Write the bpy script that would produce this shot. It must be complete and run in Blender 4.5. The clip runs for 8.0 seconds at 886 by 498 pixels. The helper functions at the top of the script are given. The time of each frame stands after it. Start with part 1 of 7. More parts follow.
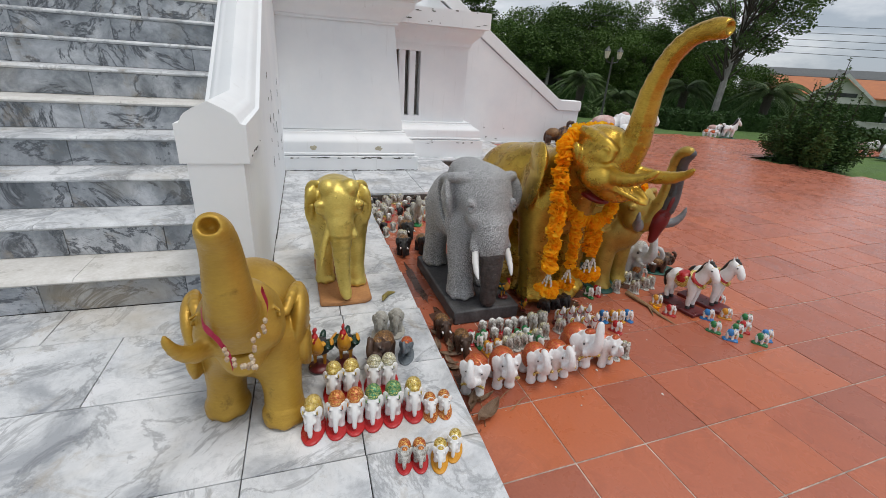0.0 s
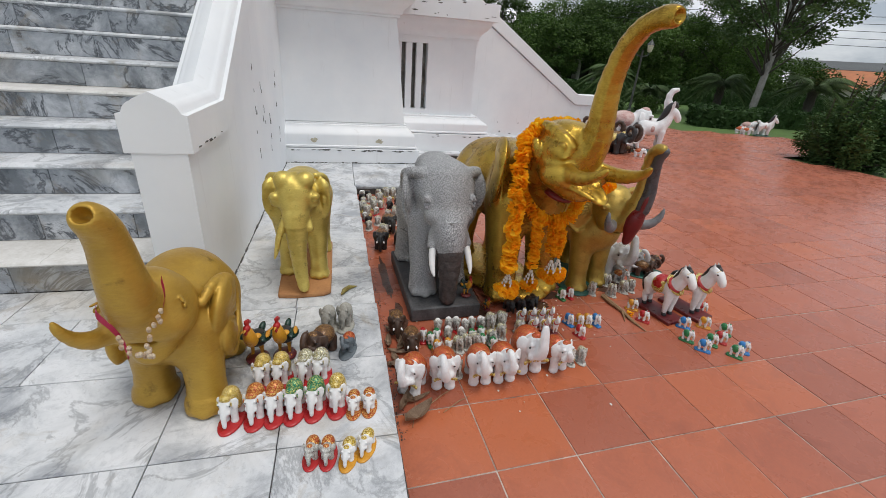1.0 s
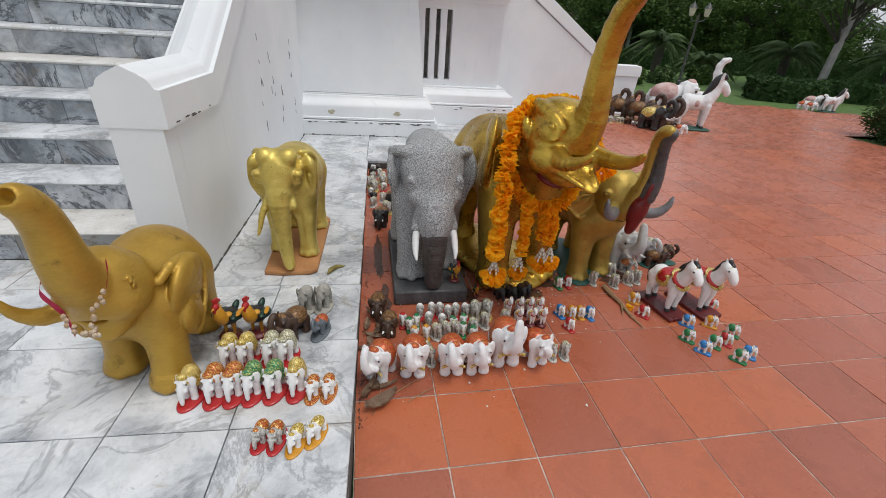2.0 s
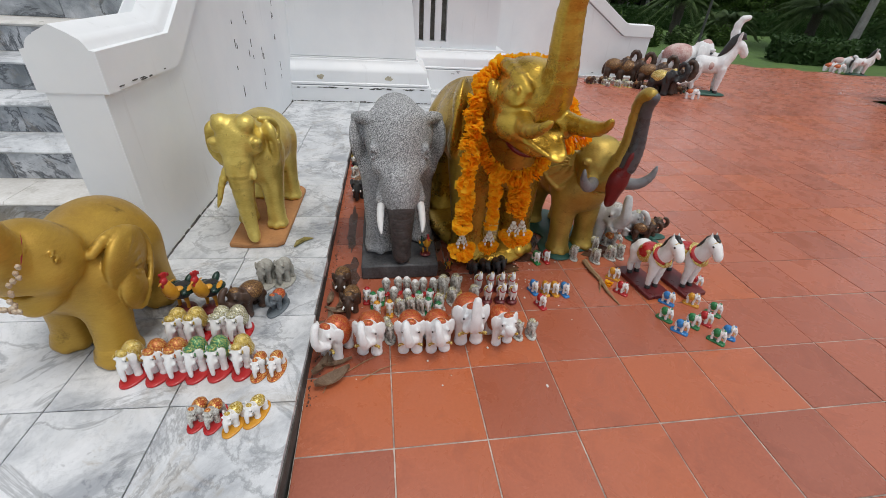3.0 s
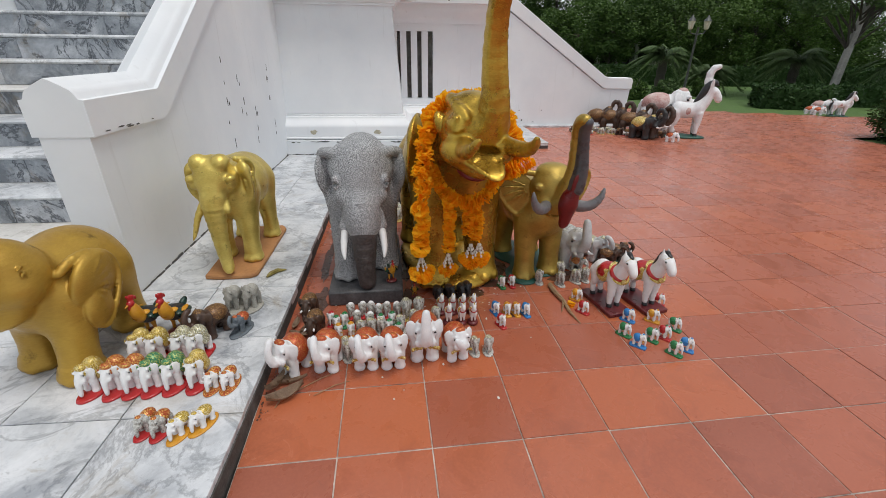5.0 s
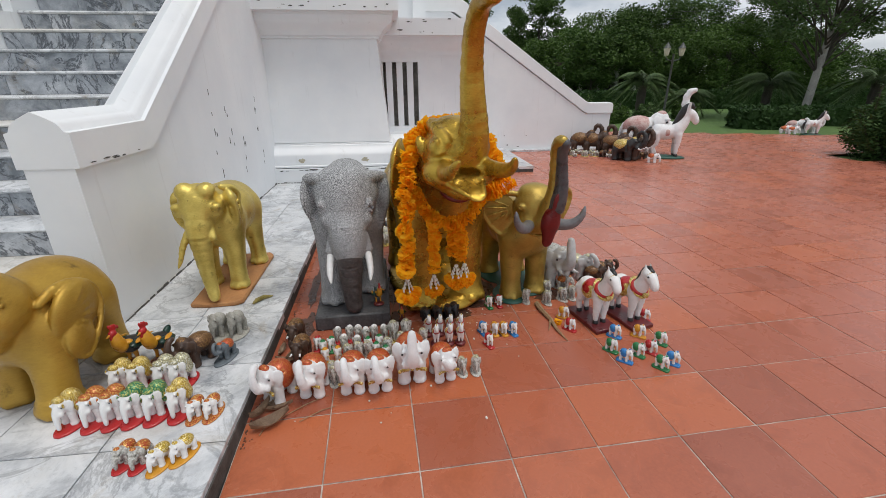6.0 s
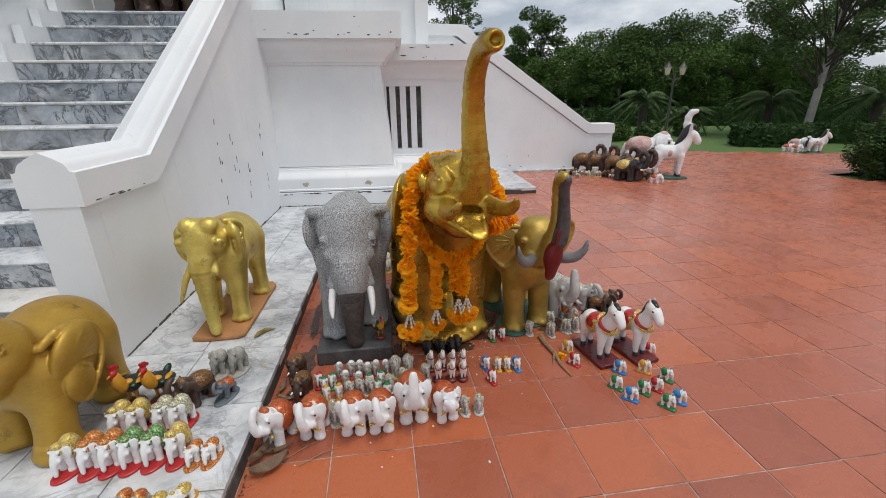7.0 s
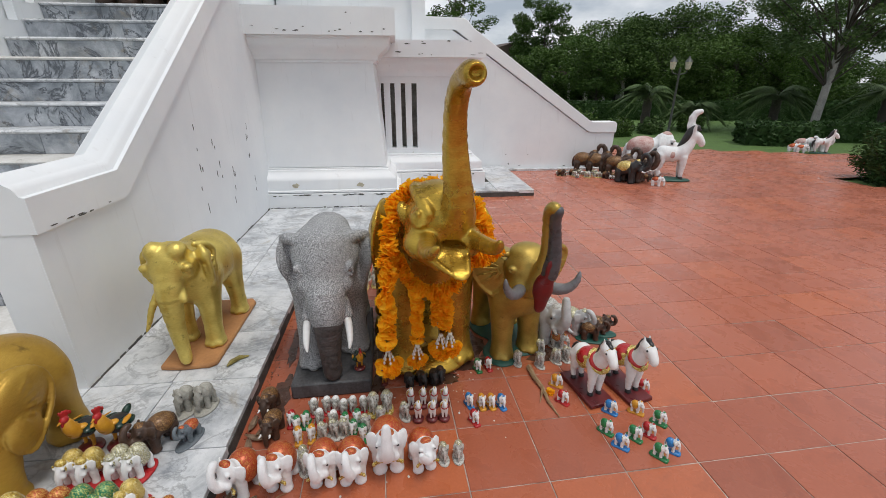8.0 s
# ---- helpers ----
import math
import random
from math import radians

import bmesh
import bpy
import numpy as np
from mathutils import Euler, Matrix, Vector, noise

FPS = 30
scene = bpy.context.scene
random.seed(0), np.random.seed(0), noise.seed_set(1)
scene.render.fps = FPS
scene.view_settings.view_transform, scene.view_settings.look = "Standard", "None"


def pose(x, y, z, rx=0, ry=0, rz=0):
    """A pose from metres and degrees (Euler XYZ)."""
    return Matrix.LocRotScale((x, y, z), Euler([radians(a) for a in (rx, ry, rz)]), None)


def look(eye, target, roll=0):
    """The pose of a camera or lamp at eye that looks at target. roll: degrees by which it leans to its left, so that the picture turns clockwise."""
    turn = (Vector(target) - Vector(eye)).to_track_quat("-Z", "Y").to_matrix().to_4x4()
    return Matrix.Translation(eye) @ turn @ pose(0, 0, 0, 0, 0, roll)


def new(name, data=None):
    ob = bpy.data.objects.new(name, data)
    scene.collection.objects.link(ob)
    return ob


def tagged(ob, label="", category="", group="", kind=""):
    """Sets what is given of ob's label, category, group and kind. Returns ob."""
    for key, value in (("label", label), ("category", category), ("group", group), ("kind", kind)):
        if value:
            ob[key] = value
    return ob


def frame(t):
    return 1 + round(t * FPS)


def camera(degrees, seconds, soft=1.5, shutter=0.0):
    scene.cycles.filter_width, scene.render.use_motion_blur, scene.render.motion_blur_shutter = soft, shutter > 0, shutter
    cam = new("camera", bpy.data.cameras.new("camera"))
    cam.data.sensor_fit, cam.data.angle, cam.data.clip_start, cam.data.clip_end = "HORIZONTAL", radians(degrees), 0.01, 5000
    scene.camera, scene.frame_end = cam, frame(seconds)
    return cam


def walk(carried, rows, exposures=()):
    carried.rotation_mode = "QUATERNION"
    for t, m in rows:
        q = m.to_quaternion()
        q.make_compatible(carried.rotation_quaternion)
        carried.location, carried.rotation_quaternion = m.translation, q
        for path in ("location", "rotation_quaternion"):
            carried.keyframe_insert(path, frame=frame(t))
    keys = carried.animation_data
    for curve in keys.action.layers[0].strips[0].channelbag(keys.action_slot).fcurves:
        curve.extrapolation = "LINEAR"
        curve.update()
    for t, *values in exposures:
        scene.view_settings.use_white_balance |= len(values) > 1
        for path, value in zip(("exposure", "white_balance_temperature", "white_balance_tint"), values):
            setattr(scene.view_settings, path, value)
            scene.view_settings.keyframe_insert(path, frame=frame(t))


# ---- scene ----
cam = camera(92.3, 8.0, soft=0.45)
PATH = [
    (0, (-0.928, -0.888, 1.334), (-0.278, 0.828, 0.54), 4.0),
    (0.5, (-0.762, -0.904, 1.33), (-0.152, 0.815, 0.509), 4.1),
    (1, (-0.547, -0.96, 1.351), (-0.029, 0.786, 0.524), 4.1),
    (1.2, (-0.461, -0.983, 1.352), (0.003, 0.778, 0.524), 3.8),
    (2.3, (-0.194, -0.87, 1.39), (0.129, 0.825, 0.378), 4.0),
    (2.5, (-0.143, -0.847, 1.381), (0.169, 0.831, 0.339), 3.9),
    (3, (-0.017, -0.861, 1.364), (0.263, 0.8, 0.285), 3.4),
    (3.5, (0.135, -0.937, 1.339), (0.379, 0.747, 0.288), 2.4),
    (4, (0.205, -1.001, 1.32), (0.421, 0.728, 0.337), 1.4),
    (4.5, (0.219, -1.034, 1.299), (0.433, 0.734, 0.389), 0.7),
    (4.7, (0.217, -1.043, 1.289), (0.439, 0.737, 0.404), 0.7),
    (5.8, (0.234, -1.081, 1.256), (0.52, 0.744, 0.489), 0.1),
    (6, (0.249, -1.087, 1.263), (0.531, 0.749, 0.521), -0.4),
    (6.5, (0.263, -1.088, 1.305), (0.539, 0.767, 0.611), -0.8),
    (7, (0.264, -1.046, 1.358), (0.533, 0.816, 0.679), -0.7),
    (7.5, (0.316, -0.948, 1.447), (0.586, 0.909, 0.757), -0.4),
    (8, (0.38, -0.856, 1.504), (0.644, 0.987, 0.773), 0.1),
]
walk(cam, [(t, look(eye, target, roll)) for t, eye, target, roll in PATH])

# ---- world, sun, exposure ----
world = bpy.data.worlds.new("sky")
scene.world = world
world.use_nodes = True
wn, wl = world.node_tree.nodes, world.node_tree.links
wn.clear()
w_out = wn.new("ShaderNodeOutputWorld")
w_bg = wn.new("ShaderNodeBackground")
w_sky = wn.new("ShaderNodeTexSky")
w_sky.sky_type = 'NISHITA'
w_sky.sun_disc = False
w_sky.sun_elevation = radians(72)
w_sky.sun_rotation = radians(200)
w_scale = wn.new("ShaderNodeMix")
w_scale.data_type = 'RGBA'
w_scale.blend_type = 'MULTIPLY'
w_scale.inputs[0].default_value = 1.0
w_scale.inputs[7].default_value = (0.10, 0.10, 0.10, 1)
w_tc = wn.new("ShaderNodeTexCoord")
w_map = wn.new("ShaderNodeMapping")
w_map.inputs["Scale"].default_value = (2.2, 2.2, 6.0)
w_noise = wn.new("ShaderNodeTexNoise")
w_noise.inputs["Scale"].default_value = 1.4
w_noise.inputs["Detail"].default_value = 8
w_noise.inputs["Roughness"].default_value = 0.58
w_cloud = wn.new("ShaderNodeValToRGB")
w_cloud.color_ramp.elements[0].position = 0.38
w_cloud.color_ramp.elements[0].color = (0.42, 0.47, 0.54, 1)
w_cloud.color_ramp.elements[1].position = 0.62
w_cloud.color_ramp.elements[1].color = (0.95, 0.96, 0.98, 1)
w_cover = wn.new("ShaderNodeMix")
w_cover.data_type = 'RGBA'
w_cover.inputs[0].default_value = 0.85
wl.new(w_tc.outputs["Generated"], w_map.inputs["Vector"])
wl.new(w_map.outputs[0], w_noise.inputs["Vector"])
wl.new(w_noise.outputs["Fac"], w_cloud.inputs[0])
wl.new(w_sky.outputs[0], w_scale.inputs[6])
wl.new(w_scale.outputs[2], w_cover.inputs[6])
wl.new(w_cloud.outputs[0], w_cover.inputs[7])
wl.new(w_cover.outputs[2], w_bg.inputs["Color"])
w_bg.inputs["Strength"].default_value = 1.0
wl.new(w_bg.outputs[0], w_out.inputs["Surface"])

sun_data = bpy.data.lights.new("sun", 'SUN')
sun_data.energy = 1.55
sun_data.angle = radians(20)
sun_data.color = (1.0, 0.96, 0.9)
sun = new("sun", sun_data)
sun.matrix_world = look((2.5, -1.5, 12), (0, 1.5, 0))
scene.view_settings.exposure = 0.02


# ---- materials ----
def shader(name, rough=0.5, metal=0.0, spec=0.5):
    m = bpy.data.materials.new(name)
    m.use_nodes = True
    nt = m.node_tree
    bsdf = nt.nodes["Principled BSDF"]
    bsdf.inputs["Roughness"].default_value = rough
    bsdf.inputs["Metallic"].default_value = metal
    bsdf.inputs["Specular IOR Level"].default_value = spec
    return m, nt, bsdf


def node(nt, kind, **values):
    n = nt.nodes.new(kind)
    for k, v in values.items():
        n.inputs[k].default_value = v
    return n


def ramp(nt, source, stops):
    r = nt.nodes.new("ShaderNodeValToRGB")
    el = r.color_ramp.elements
    el[0].position, el[0].color = stops[0][0], (*stops[0][1], 1)
    el[1].position, el[1].color = stops[-1][0], (*stops[-1][1], 1)
    for p, c in stops[1:-1]:
        e = el.new(p)
        e.color = (*c, 1)
    nt.links.new(source, r.inputs[0])
    return r.outputs[0]


def mixed(nt, fac, a, b, mode='MIX'):
    m = nt.nodes.new("ShaderNodeMix")
    m.data_type = 'RGBA'
    m.blend_type = mode
    for socket, v in ((m.inputs[0], fac), (m.inputs[6], a), (m.inputs[7], b)):
        if isinstance(v, (int, float)):
            socket.default_value = v
        elif isinstance(v, tuple):
            socket.default_value = (*v, 1)
        else:
            nt.links.new(v, socket)
    return m.outputs[2]


def coords(nt, space="Object", scale=(1, 1, 1)):
    tc = nt.nodes.new("ShaderNodeTexCoord")
    mp = nt.nodes.new("ShaderNodeMapping")
    mp.inputs["Scale"].default_value = scale
    if space == "World":
        g = nt.nodes.new("ShaderNodeNewGeometry")
        nt.links.new(g.outputs["Position"], mp.inputs["Vector"])
    else:
        nt.links.new(tc.outputs[space], mp.inputs["Vector"])
    return mp.outputs[0]


def noise_of(nt, vec, scale, detail=4, rough=0.55, distort=0.0):
    n = node(nt, "ShaderNodeTexNoise", Scale=scale, Detail=detail, Roughness=rough, Distortion=distort)
    nt.links.new(vec, n.inputs["Vector"])
    return n.outputs["Fac"]


def bump_of(nt, bsdf, height, strength, distance=0.01):
    b = node(nt, "ShaderNodeBump", Strength=strength, Distance=distance)
    nt.links.new(height, b.inputs["Height"])
    nt.links.new(b.outputs[0], bsdf.inputs["Normal"])


def mottled(name, dark, light, scale=30, rough=0.5, metal=0.0, bump=0.15, spec=0.5, space="Object", fine=None, depth=0.004):
    """A surface of two tones mixed at two scales, with a fine relief."""
    m, nt, bsdf = shader(name, rough, metal, spec)
    v = coords(nt, space)
    a = noise_of(nt, v, scale, 5)
    b = noise_of(nt, v, scale * 7 if fine is None else fine, 3)
    blend = mixed(nt, 0.35, a, b)
    c = ramp(nt, blend, [(0.3, dark), (0.7, light)])
    nt.links.new(c, bsdf.inputs["Base Color"])
    r = ramp(nt, a, [(0.3, (max(rough - 0.12, 0.03),) * 3), (0.7, (min(rough + 0.12, 1),) * 3)])
    nt.links.new(r, bsdf.inputs["Roughness"])
    bump_of(nt, bsdf, b, bump, depth)
    return m


def terracotta():
    m, nt, bsdf = shader("terracotta_tile", 0.42)
    info = nt.nodes.new("ShaderNodeObjectInfo")
    isl = nt.nodes.new("ShaderNodeNewGeometry")
    add = nt.nodes.new("ShaderNodeMath")
    add.operation = 'ADD'
    nt.links.new(info.outputs["Random"], add.inputs[0])
    nt.links.new(isl.outputs["Random Per Island"], add.inputs[1])
    fr = nt.nodes.new("ShaderNodeMath")
    fr.operation = 'FRACT'
    nt.links.new(add.outputs[0], fr.inputs[0])
    tone = ramp(nt, fr.outputs[0], [(0.0, (0.27, 0.075, 0.04)), (0.35, (0.36, 0.1, 0.052)), (0.7, (0.42, 0.112, 0.05)), (1.0, (0.49, 0.132, 0.048))])
    w = coords(nt, "World")
    big = noise_of(nt, w, 0.5, 3, 0.5)
    tone = mixed(nt, ramp(nt, big, [(0.4, (0, 0, 0)), (0.62, (0.6, 0.6, 0.6))]), tone, (0.44, 0.155, 0.105))
    # Tiles turn paler with x + y: sky sheen on far paving, put into the colour.
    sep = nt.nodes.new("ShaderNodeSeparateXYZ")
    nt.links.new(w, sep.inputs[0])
    wear_far_mask = nt.nodes.new("ShaderNodeMath")
    wear_far_mask.operation = 'ADD'
    nt.links.new(sep.outputs[1], wear_far_mask.inputs[0])
    nt.links.new(sep.outputs[0], wear_far_mask.inputs[1])
    far_sheen = node(nt, "ShaderNodeMapRange", **{"From Min": 1.5, "From Max": 6.0, "To Min": 0.0, "To Max": 0.6})
    nt.links.new(wear_far_mask.outputs[0], far_sheen.inputs["Value"])
    tone = mixed(nt, far_sheen.outputs[0], tone, mixed(nt, 0.5, tone, (0.66, 0.26, 0.19)))
    stain = noise_of(nt, w, 6.5, 6, 0.62, 0.6)
    tone = mixed(nt, ramp(nt, stain, [(0.57, (0, 0, 0)), (0.63, (0.16, 0.16, 0.16))]), tone, (0.17, 0.045, 0.026))
    spill = noise_of(nt, w, 2.3, 8, 0.7, 0.8)
    tone = mixed(nt, ramp(nt, spill, [(0.57, (0, 0, 0)), (0.6, (0.16, 0.16, 0.16)), (0.66, (0.03, 0.03, 0.03))]), tone, (0.16, 0.05, 0.035))
    fine = noise_of(nt, w, 90, 4)
    tone = mixed(nt, 0.14, tone, ramp(nt, fine, [(0.3, (0.22, 0.06, 0.035)), (0.7, (0.55, 0.2, 0.12))]))
    dust = noise_of(nt, w, 300, 2)
    tone = mixed(nt, ramp(nt, dust, [(0.72, (0, 0, 0)), (0.8, (0.35, 0.35, 0.35))]), tone, (0.55, 0.36, 0.28))
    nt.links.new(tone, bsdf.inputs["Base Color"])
    nt.links.new(ramp(nt, stain, [(0.35, (0.38, 0.38, 0.38)), (0.65, (0.2, 0.2, 0.2))]), bsdf.inputs["Roughness"])
    bump_of(nt, bsdf, mixed(nt, 0.5, fine, stain), 0.1, 0.003)
    return m


def marble(name, pale, mid, dark, veins=0.8):
    m, nt, bsdf = shader(name, 0.3)
    info = nt.nodes.new("ShaderNodeObjectInfo")
    w = coords(nt, "World")
    shift = nt.nodes.new("ShaderNodeVectorMath")
    shift.operation = 'MULTIPLY_ADD'
    comb = nt.nodes.new("ShaderNodeCombineXYZ")
    for k in range(3):
        nt.links.new(info.outputs["Random"], comb.inputs[k])
    nt.links.new(comb.outputs[0], shift.inputs[0])
    shift.inputs[1].default_value = (17.0, 9.0, 13.0)
    nt.links.new(w, shift.inputs[2])
    v = shift.outputs[0]
    cloud = noise_of(nt, v, 3.2, 7, 0.66, 0.5)
    tone = ramp(nt, cloud, [(0.36, dark), (0.5, mid), (0.62, pale)])
    vein = noise_of(nt, v, 2.1, 9, 0.66, 0.9)
    fold = nt.nodes.new("ShaderNodeMath")
    fold.operation = 'SUBTRACT'
    nt.links.new(vein, fold.inputs[0])
    fold.inputs[1].default_value = 0.5
    ab = nt.nodes.new("ShaderNodeMath")
    ab.operation = 'ABSOLUTE'
    nt.links.new(fold.outputs[0], ab.inputs[0])
    tone = mixed(nt, ramp(nt, ab.outputs[0], [(0.003, (min(veins * 1.3, 1),) * 3), (0.026, (0, 0, 0))]), tone, (0.09, 0.1, 0.115))
    hair = noise_of(nt, v, 5.5, 9, 0.72, 1.0)
    tone = mixed(nt, ramp(nt, hair, [(0.485, (0, 0, 0)), (0.5, (veins * 0.5,) * 3), (0.515, (0, 0, 0))]), tone, (0.2, 0.21, 0.23))
    patch = noise_of(nt, v, 11, 8, 0.72, 0.8)
    tone = mixed(nt, ramp(nt, patch, [(0.52, (0, 0, 0)), (0.68, (0.45, 0.45, 0.45))]), tone, dark)
    warm = noise_of(nt, w, 1.3, 5, 0.6)
    tone = mixed(nt, ramp(nt, warm, [(0.55, (0, 0, 0)), (0.72, (0.5, 0.5, 0.5))]), tone, (0.42, 0.35, 0.24))
    blot = noise_of(nt, w, 4.2, 8, 0.72, 0.7)
    tone = mixed(nt, ramp(nt, blot, [(0.57, (0, 0, 0)), (0.68, (0.5, 0.5, 0.5))]), tone, (0.3, 0.24, 0.16))
    grime = noise_of(nt, w, 45, 5, 0.7)
    tone = mixed(nt, ramp(nt, grime, [(0.6, (0, 0, 0)), (0.8, (0.35, 0.35, 0.35))]), tone, (0.22, 0.2, 0.17))
    nt.links.new(tone, bsdf.inputs["Base Color"])
    nt.links.new(ramp(nt, grime, [(0.3, (0.24, 0.24, 0.24)), (0.7, (0.45, 0.45, 0.45))]), bsdf.inputs["Roughness"])
    bump_of(nt, bsdf, grime, 0.06, 0.003)
    return m


def plaster():
    m, nt, bsdf = shader("white_painted_plaster", 0.62)
    w = coords(nt, "World")
    a = noise_of(nt, w, 1.1, 6, 0.6)
    tone = ramp(nt, a, [(0.35, (0.75, 0.775, 0.80)), (0.65, (0.84, 0.855, 0.865))])
    streak = noise_of(nt, coords(nt, "World", (9, 9, 0.7)), 2.0, 5, 0.6)
    tone = mixed(nt, ramp(nt, streak, [(0.62, (0, 0, 0)), (0.8, (0.35, 0.35, 0.35))]), tone, (0.48, 0.47, 0.45))
    chip = noise_of(nt, coords(nt, "World", (1, 1, 1.6)), 5.5, 7, 0.66)
    tone = mixed(nt, ramp(nt, chip, [(0.715, (0, 0, 0)), (0.725, (0.8, 0.8, 0.8))]), tone, (0.45, 0.42, 0.34))
    speck = noise_of(nt, coords(nt, "World", (1, 1, 0.4)), 38, 3, 0.6)
    tone = mixed(nt, ramp(nt, speck, [(0.77, (0, 0, 0)), (0.79, (0.75, 0.75, 0.75))]), tone, (0.1, 0.1, 0.1))
    nt.links.new(tone, bsdf.inputs["Base Color"])
    fine = noise_of(nt, w, 60, 4)
    bump_of(nt, bsdf, mixed(nt, 0.7, fine, a), 0.12, 0.006)
    return m


def gold(name, deep, bright, rough, metal, scale=9.0):
    m, nt, bsdf = shader(name, rough, metal)
    v = coords(nt)
    a = noise_of(nt, v, scale, 6, 0.6)
    b = noise_of(nt, coords(nt, "Object", (1, 1, 3)), scale * 9, 4, 0.6, 0.4)
    tone = ramp(nt, mixed(nt, 0.3, a, b), [(0.32, deep), (0.66, bright)])
    wear_far_mask = noise_of(nt, v, scale * 2.6, 7, 0.68)
    tone = mixed(nt, ramp(nt, wear_far_mask, [(0.6, (0, 0, 0)), (0.72, (0.75, 0.75, 0.75))]), tone, tuple(0.4 * c for c in deep))
    nt.links.new(tone, bsdf.inputs["Base Color"])
    nt.links.new(ramp(nt, a, [(0.3, (rough - 0.09,) * 3), (0.7, (rough + 0.14,) * 3)]), bsdf.inputs["Roughness"])
    brush = noise_of(nt, coords(nt, "Object", (1.0, 1.6, 7.0)), scale * 5, 5, 0.65, 0.3)
    bump_of(nt, bsdf, mixed(nt, 0.45, mixed(nt, 0.5, b, wear_far_mask), brush), 0.5, 0.006)
    return m


def granite():
    m, nt, bsdf = shader("speckled_grey_stone", 0.8)
    v = coords(nt)
    a = noise_of(nt, v, 190, 4, 0.8)
    b = noise_of(nt, v, 5, 5, 0.6)
    tone = ramp(nt, a, [(0.40, (0.03, 0.031, 0.035)), (0.47, (0.22, 0.225, 0.23)), (0.54, (0.42, 0.425, 0.43)), (0.62, (0.68, 0.69, 0.70))])
    tone = mixed(nt, ramp(nt, b, [(0.5, (0, 0, 0)), (0.8, (0.35, 0.35, 0.35))]), tone, (0.13, 0.13, 0.135))
    nt.links.new(tone, bsdf.inputs["Base Color"])
    bump_of(nt, bsdf, a, 0.45, 0.003)
    return m


def petal():
    """Thin orange petals that let light through."""
    m, nt, bsdf = shader("marigold_petal", 0.6, 0, 0.2)
    g = nt.nodes.new("ShaderNodeNewGeometry")
    tone = ramp(nt, g.outputs["Random Per Island"], [(0.0, (0.98, 0.46, 0.01)), (0.5, (1.0, 0.58, 0.02)), (1.0, (1.0, 0.68, 0.04))])
    nt.links.new(tone, bsdf.inputs["Base Color"])
    thin = nt.nodes.new("ShaderNodeBsdfTranslucent")
    nt.links.new(tone, thin.inputs["Color"])
    both = nt.nodes.new("ShaderNodeMixShader")
    both.inputs[0].default_value = 0.5
    nt.links.new(bsdf.outputs[0], both.inputs[1])
    nt.links.new(thin.outputs[0], both.inputs[2])
    nt.links.new(both.outputs[0], nt.nodes["Material Output"].inputs["Surface"])
    return m


def foliage(name, dark, light, rough=0.55):
    m, nt, bsdf = shader(name, rough, 0, 0.15)
    g = nt.nodes.new("ShaderNodeNewGeometry")
    tone = ramp(nt, g.outputs["Random Per Island"], [(0.0, dark), (0.6, tuple((a + b) / 2 for a, b in zip(dark, light))), (1.0, light)])
    big = noise_of(nt, coords(nt, "World"), 0.5, 3)
    tone = mixed(nt, 0.35, tone, ramp(nt, big, [(0.35, dark), (0.65, light)]))
    nt.links.new(tone, bsdf.inputs["Base Color"])
    bsdf.inputs["Subsurface Weight"].default_value = 0.0
    return m


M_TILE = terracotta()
M_GROUT = mottled("grey_mortar", (0.05, 0.03, 0.025), (0.72, 0.62, 0.54), 5, 0.9, space="World", bump=0.4)
M_MARBLE = marble("white_grey_marble", (0.72, 0.735, 0.755), (0.61, 0.63, 0.65), (0.36, 0.38, 0.41), 0.34)
M_RISER = marble("grey_veined_marble", (0.58, 0.60, 0.63), (0.38, 0.405, 0.44), (0.17, 0.19, 0.21), 0.8)
M_NOSE = mottled("pale_marble_nosing", (0.52, 0.5, 0.46), (0.76, 0.75, 0.73), 8, 0.35, space="World")
M_STAIN = mottled("black_mould_stain", (0.03, 0.03, 0.03), (0.16, 0.155, 0.145), 30, 0.9, space="World")
M_BARE = mottled("bare_cement_patch", (0.36, 0.33, 0.24), (0.56, 0.52, 0.4), 30, 0.9, space="World", bump=0.4)
M_JOINT = mottled("dark_joint", (0.025, 0.023, 0.02), (0.12, 0.11, 0.10), 20, 0.9, space="World")
M_PLASTER = plaster()
# Near-black tone that paints the depth of the unlit hall.
M_HALL_SHADE = mottled("hall_shade_tone", (0.03, 0.028, 0.026), (0.11, 0.1, 0.09), 4, 0.8)
# Darkened tone: the barred opening's shade is put into this colour.
M_INNER = mottled("shade_toned_inner_wall", (0.1, 0.09, 0.075), (0.4, 0.38, 0.34), 3, 0.85)
M_GOLD_OCHRE = gold("ochre_gold_paint", (0.36, 0.20, 0.028), (0.52, 0.325, 0.05), 0.38, 0.45, 5)
M_GOLD_LEMON = gold("bright_gold_paint", (0.50, 0.36, 0.075), (0.78, 0.62, 0.17), 0.34, 0.65, 9)
M_GOLD_AGED = gold("aged_gold_paint", (0.30, 0.165, 0.02), (0.64, 0.43, 0.07), 0.26, 0.8, 7)
M_GOLD_DULL = gold("tarnished_gold_paint", (0.30, 0.2, 0.04), (0.56, 0.4, 0.09), 0.38, 0.6, 10)
M_GRANITE = granite()
M_SLATE = mottled("dark_wet_stone", (0.02, 0.02, 0.022), (0.13, 0.13, 0.135), 12, 0.6, bump=0.5)
M_TRUNK = mottled("dark_painted_trunk", (0.012, 0.010, 0.010), (0.11, 0.09, 0.085), 60, 0.45, bump=0.5)
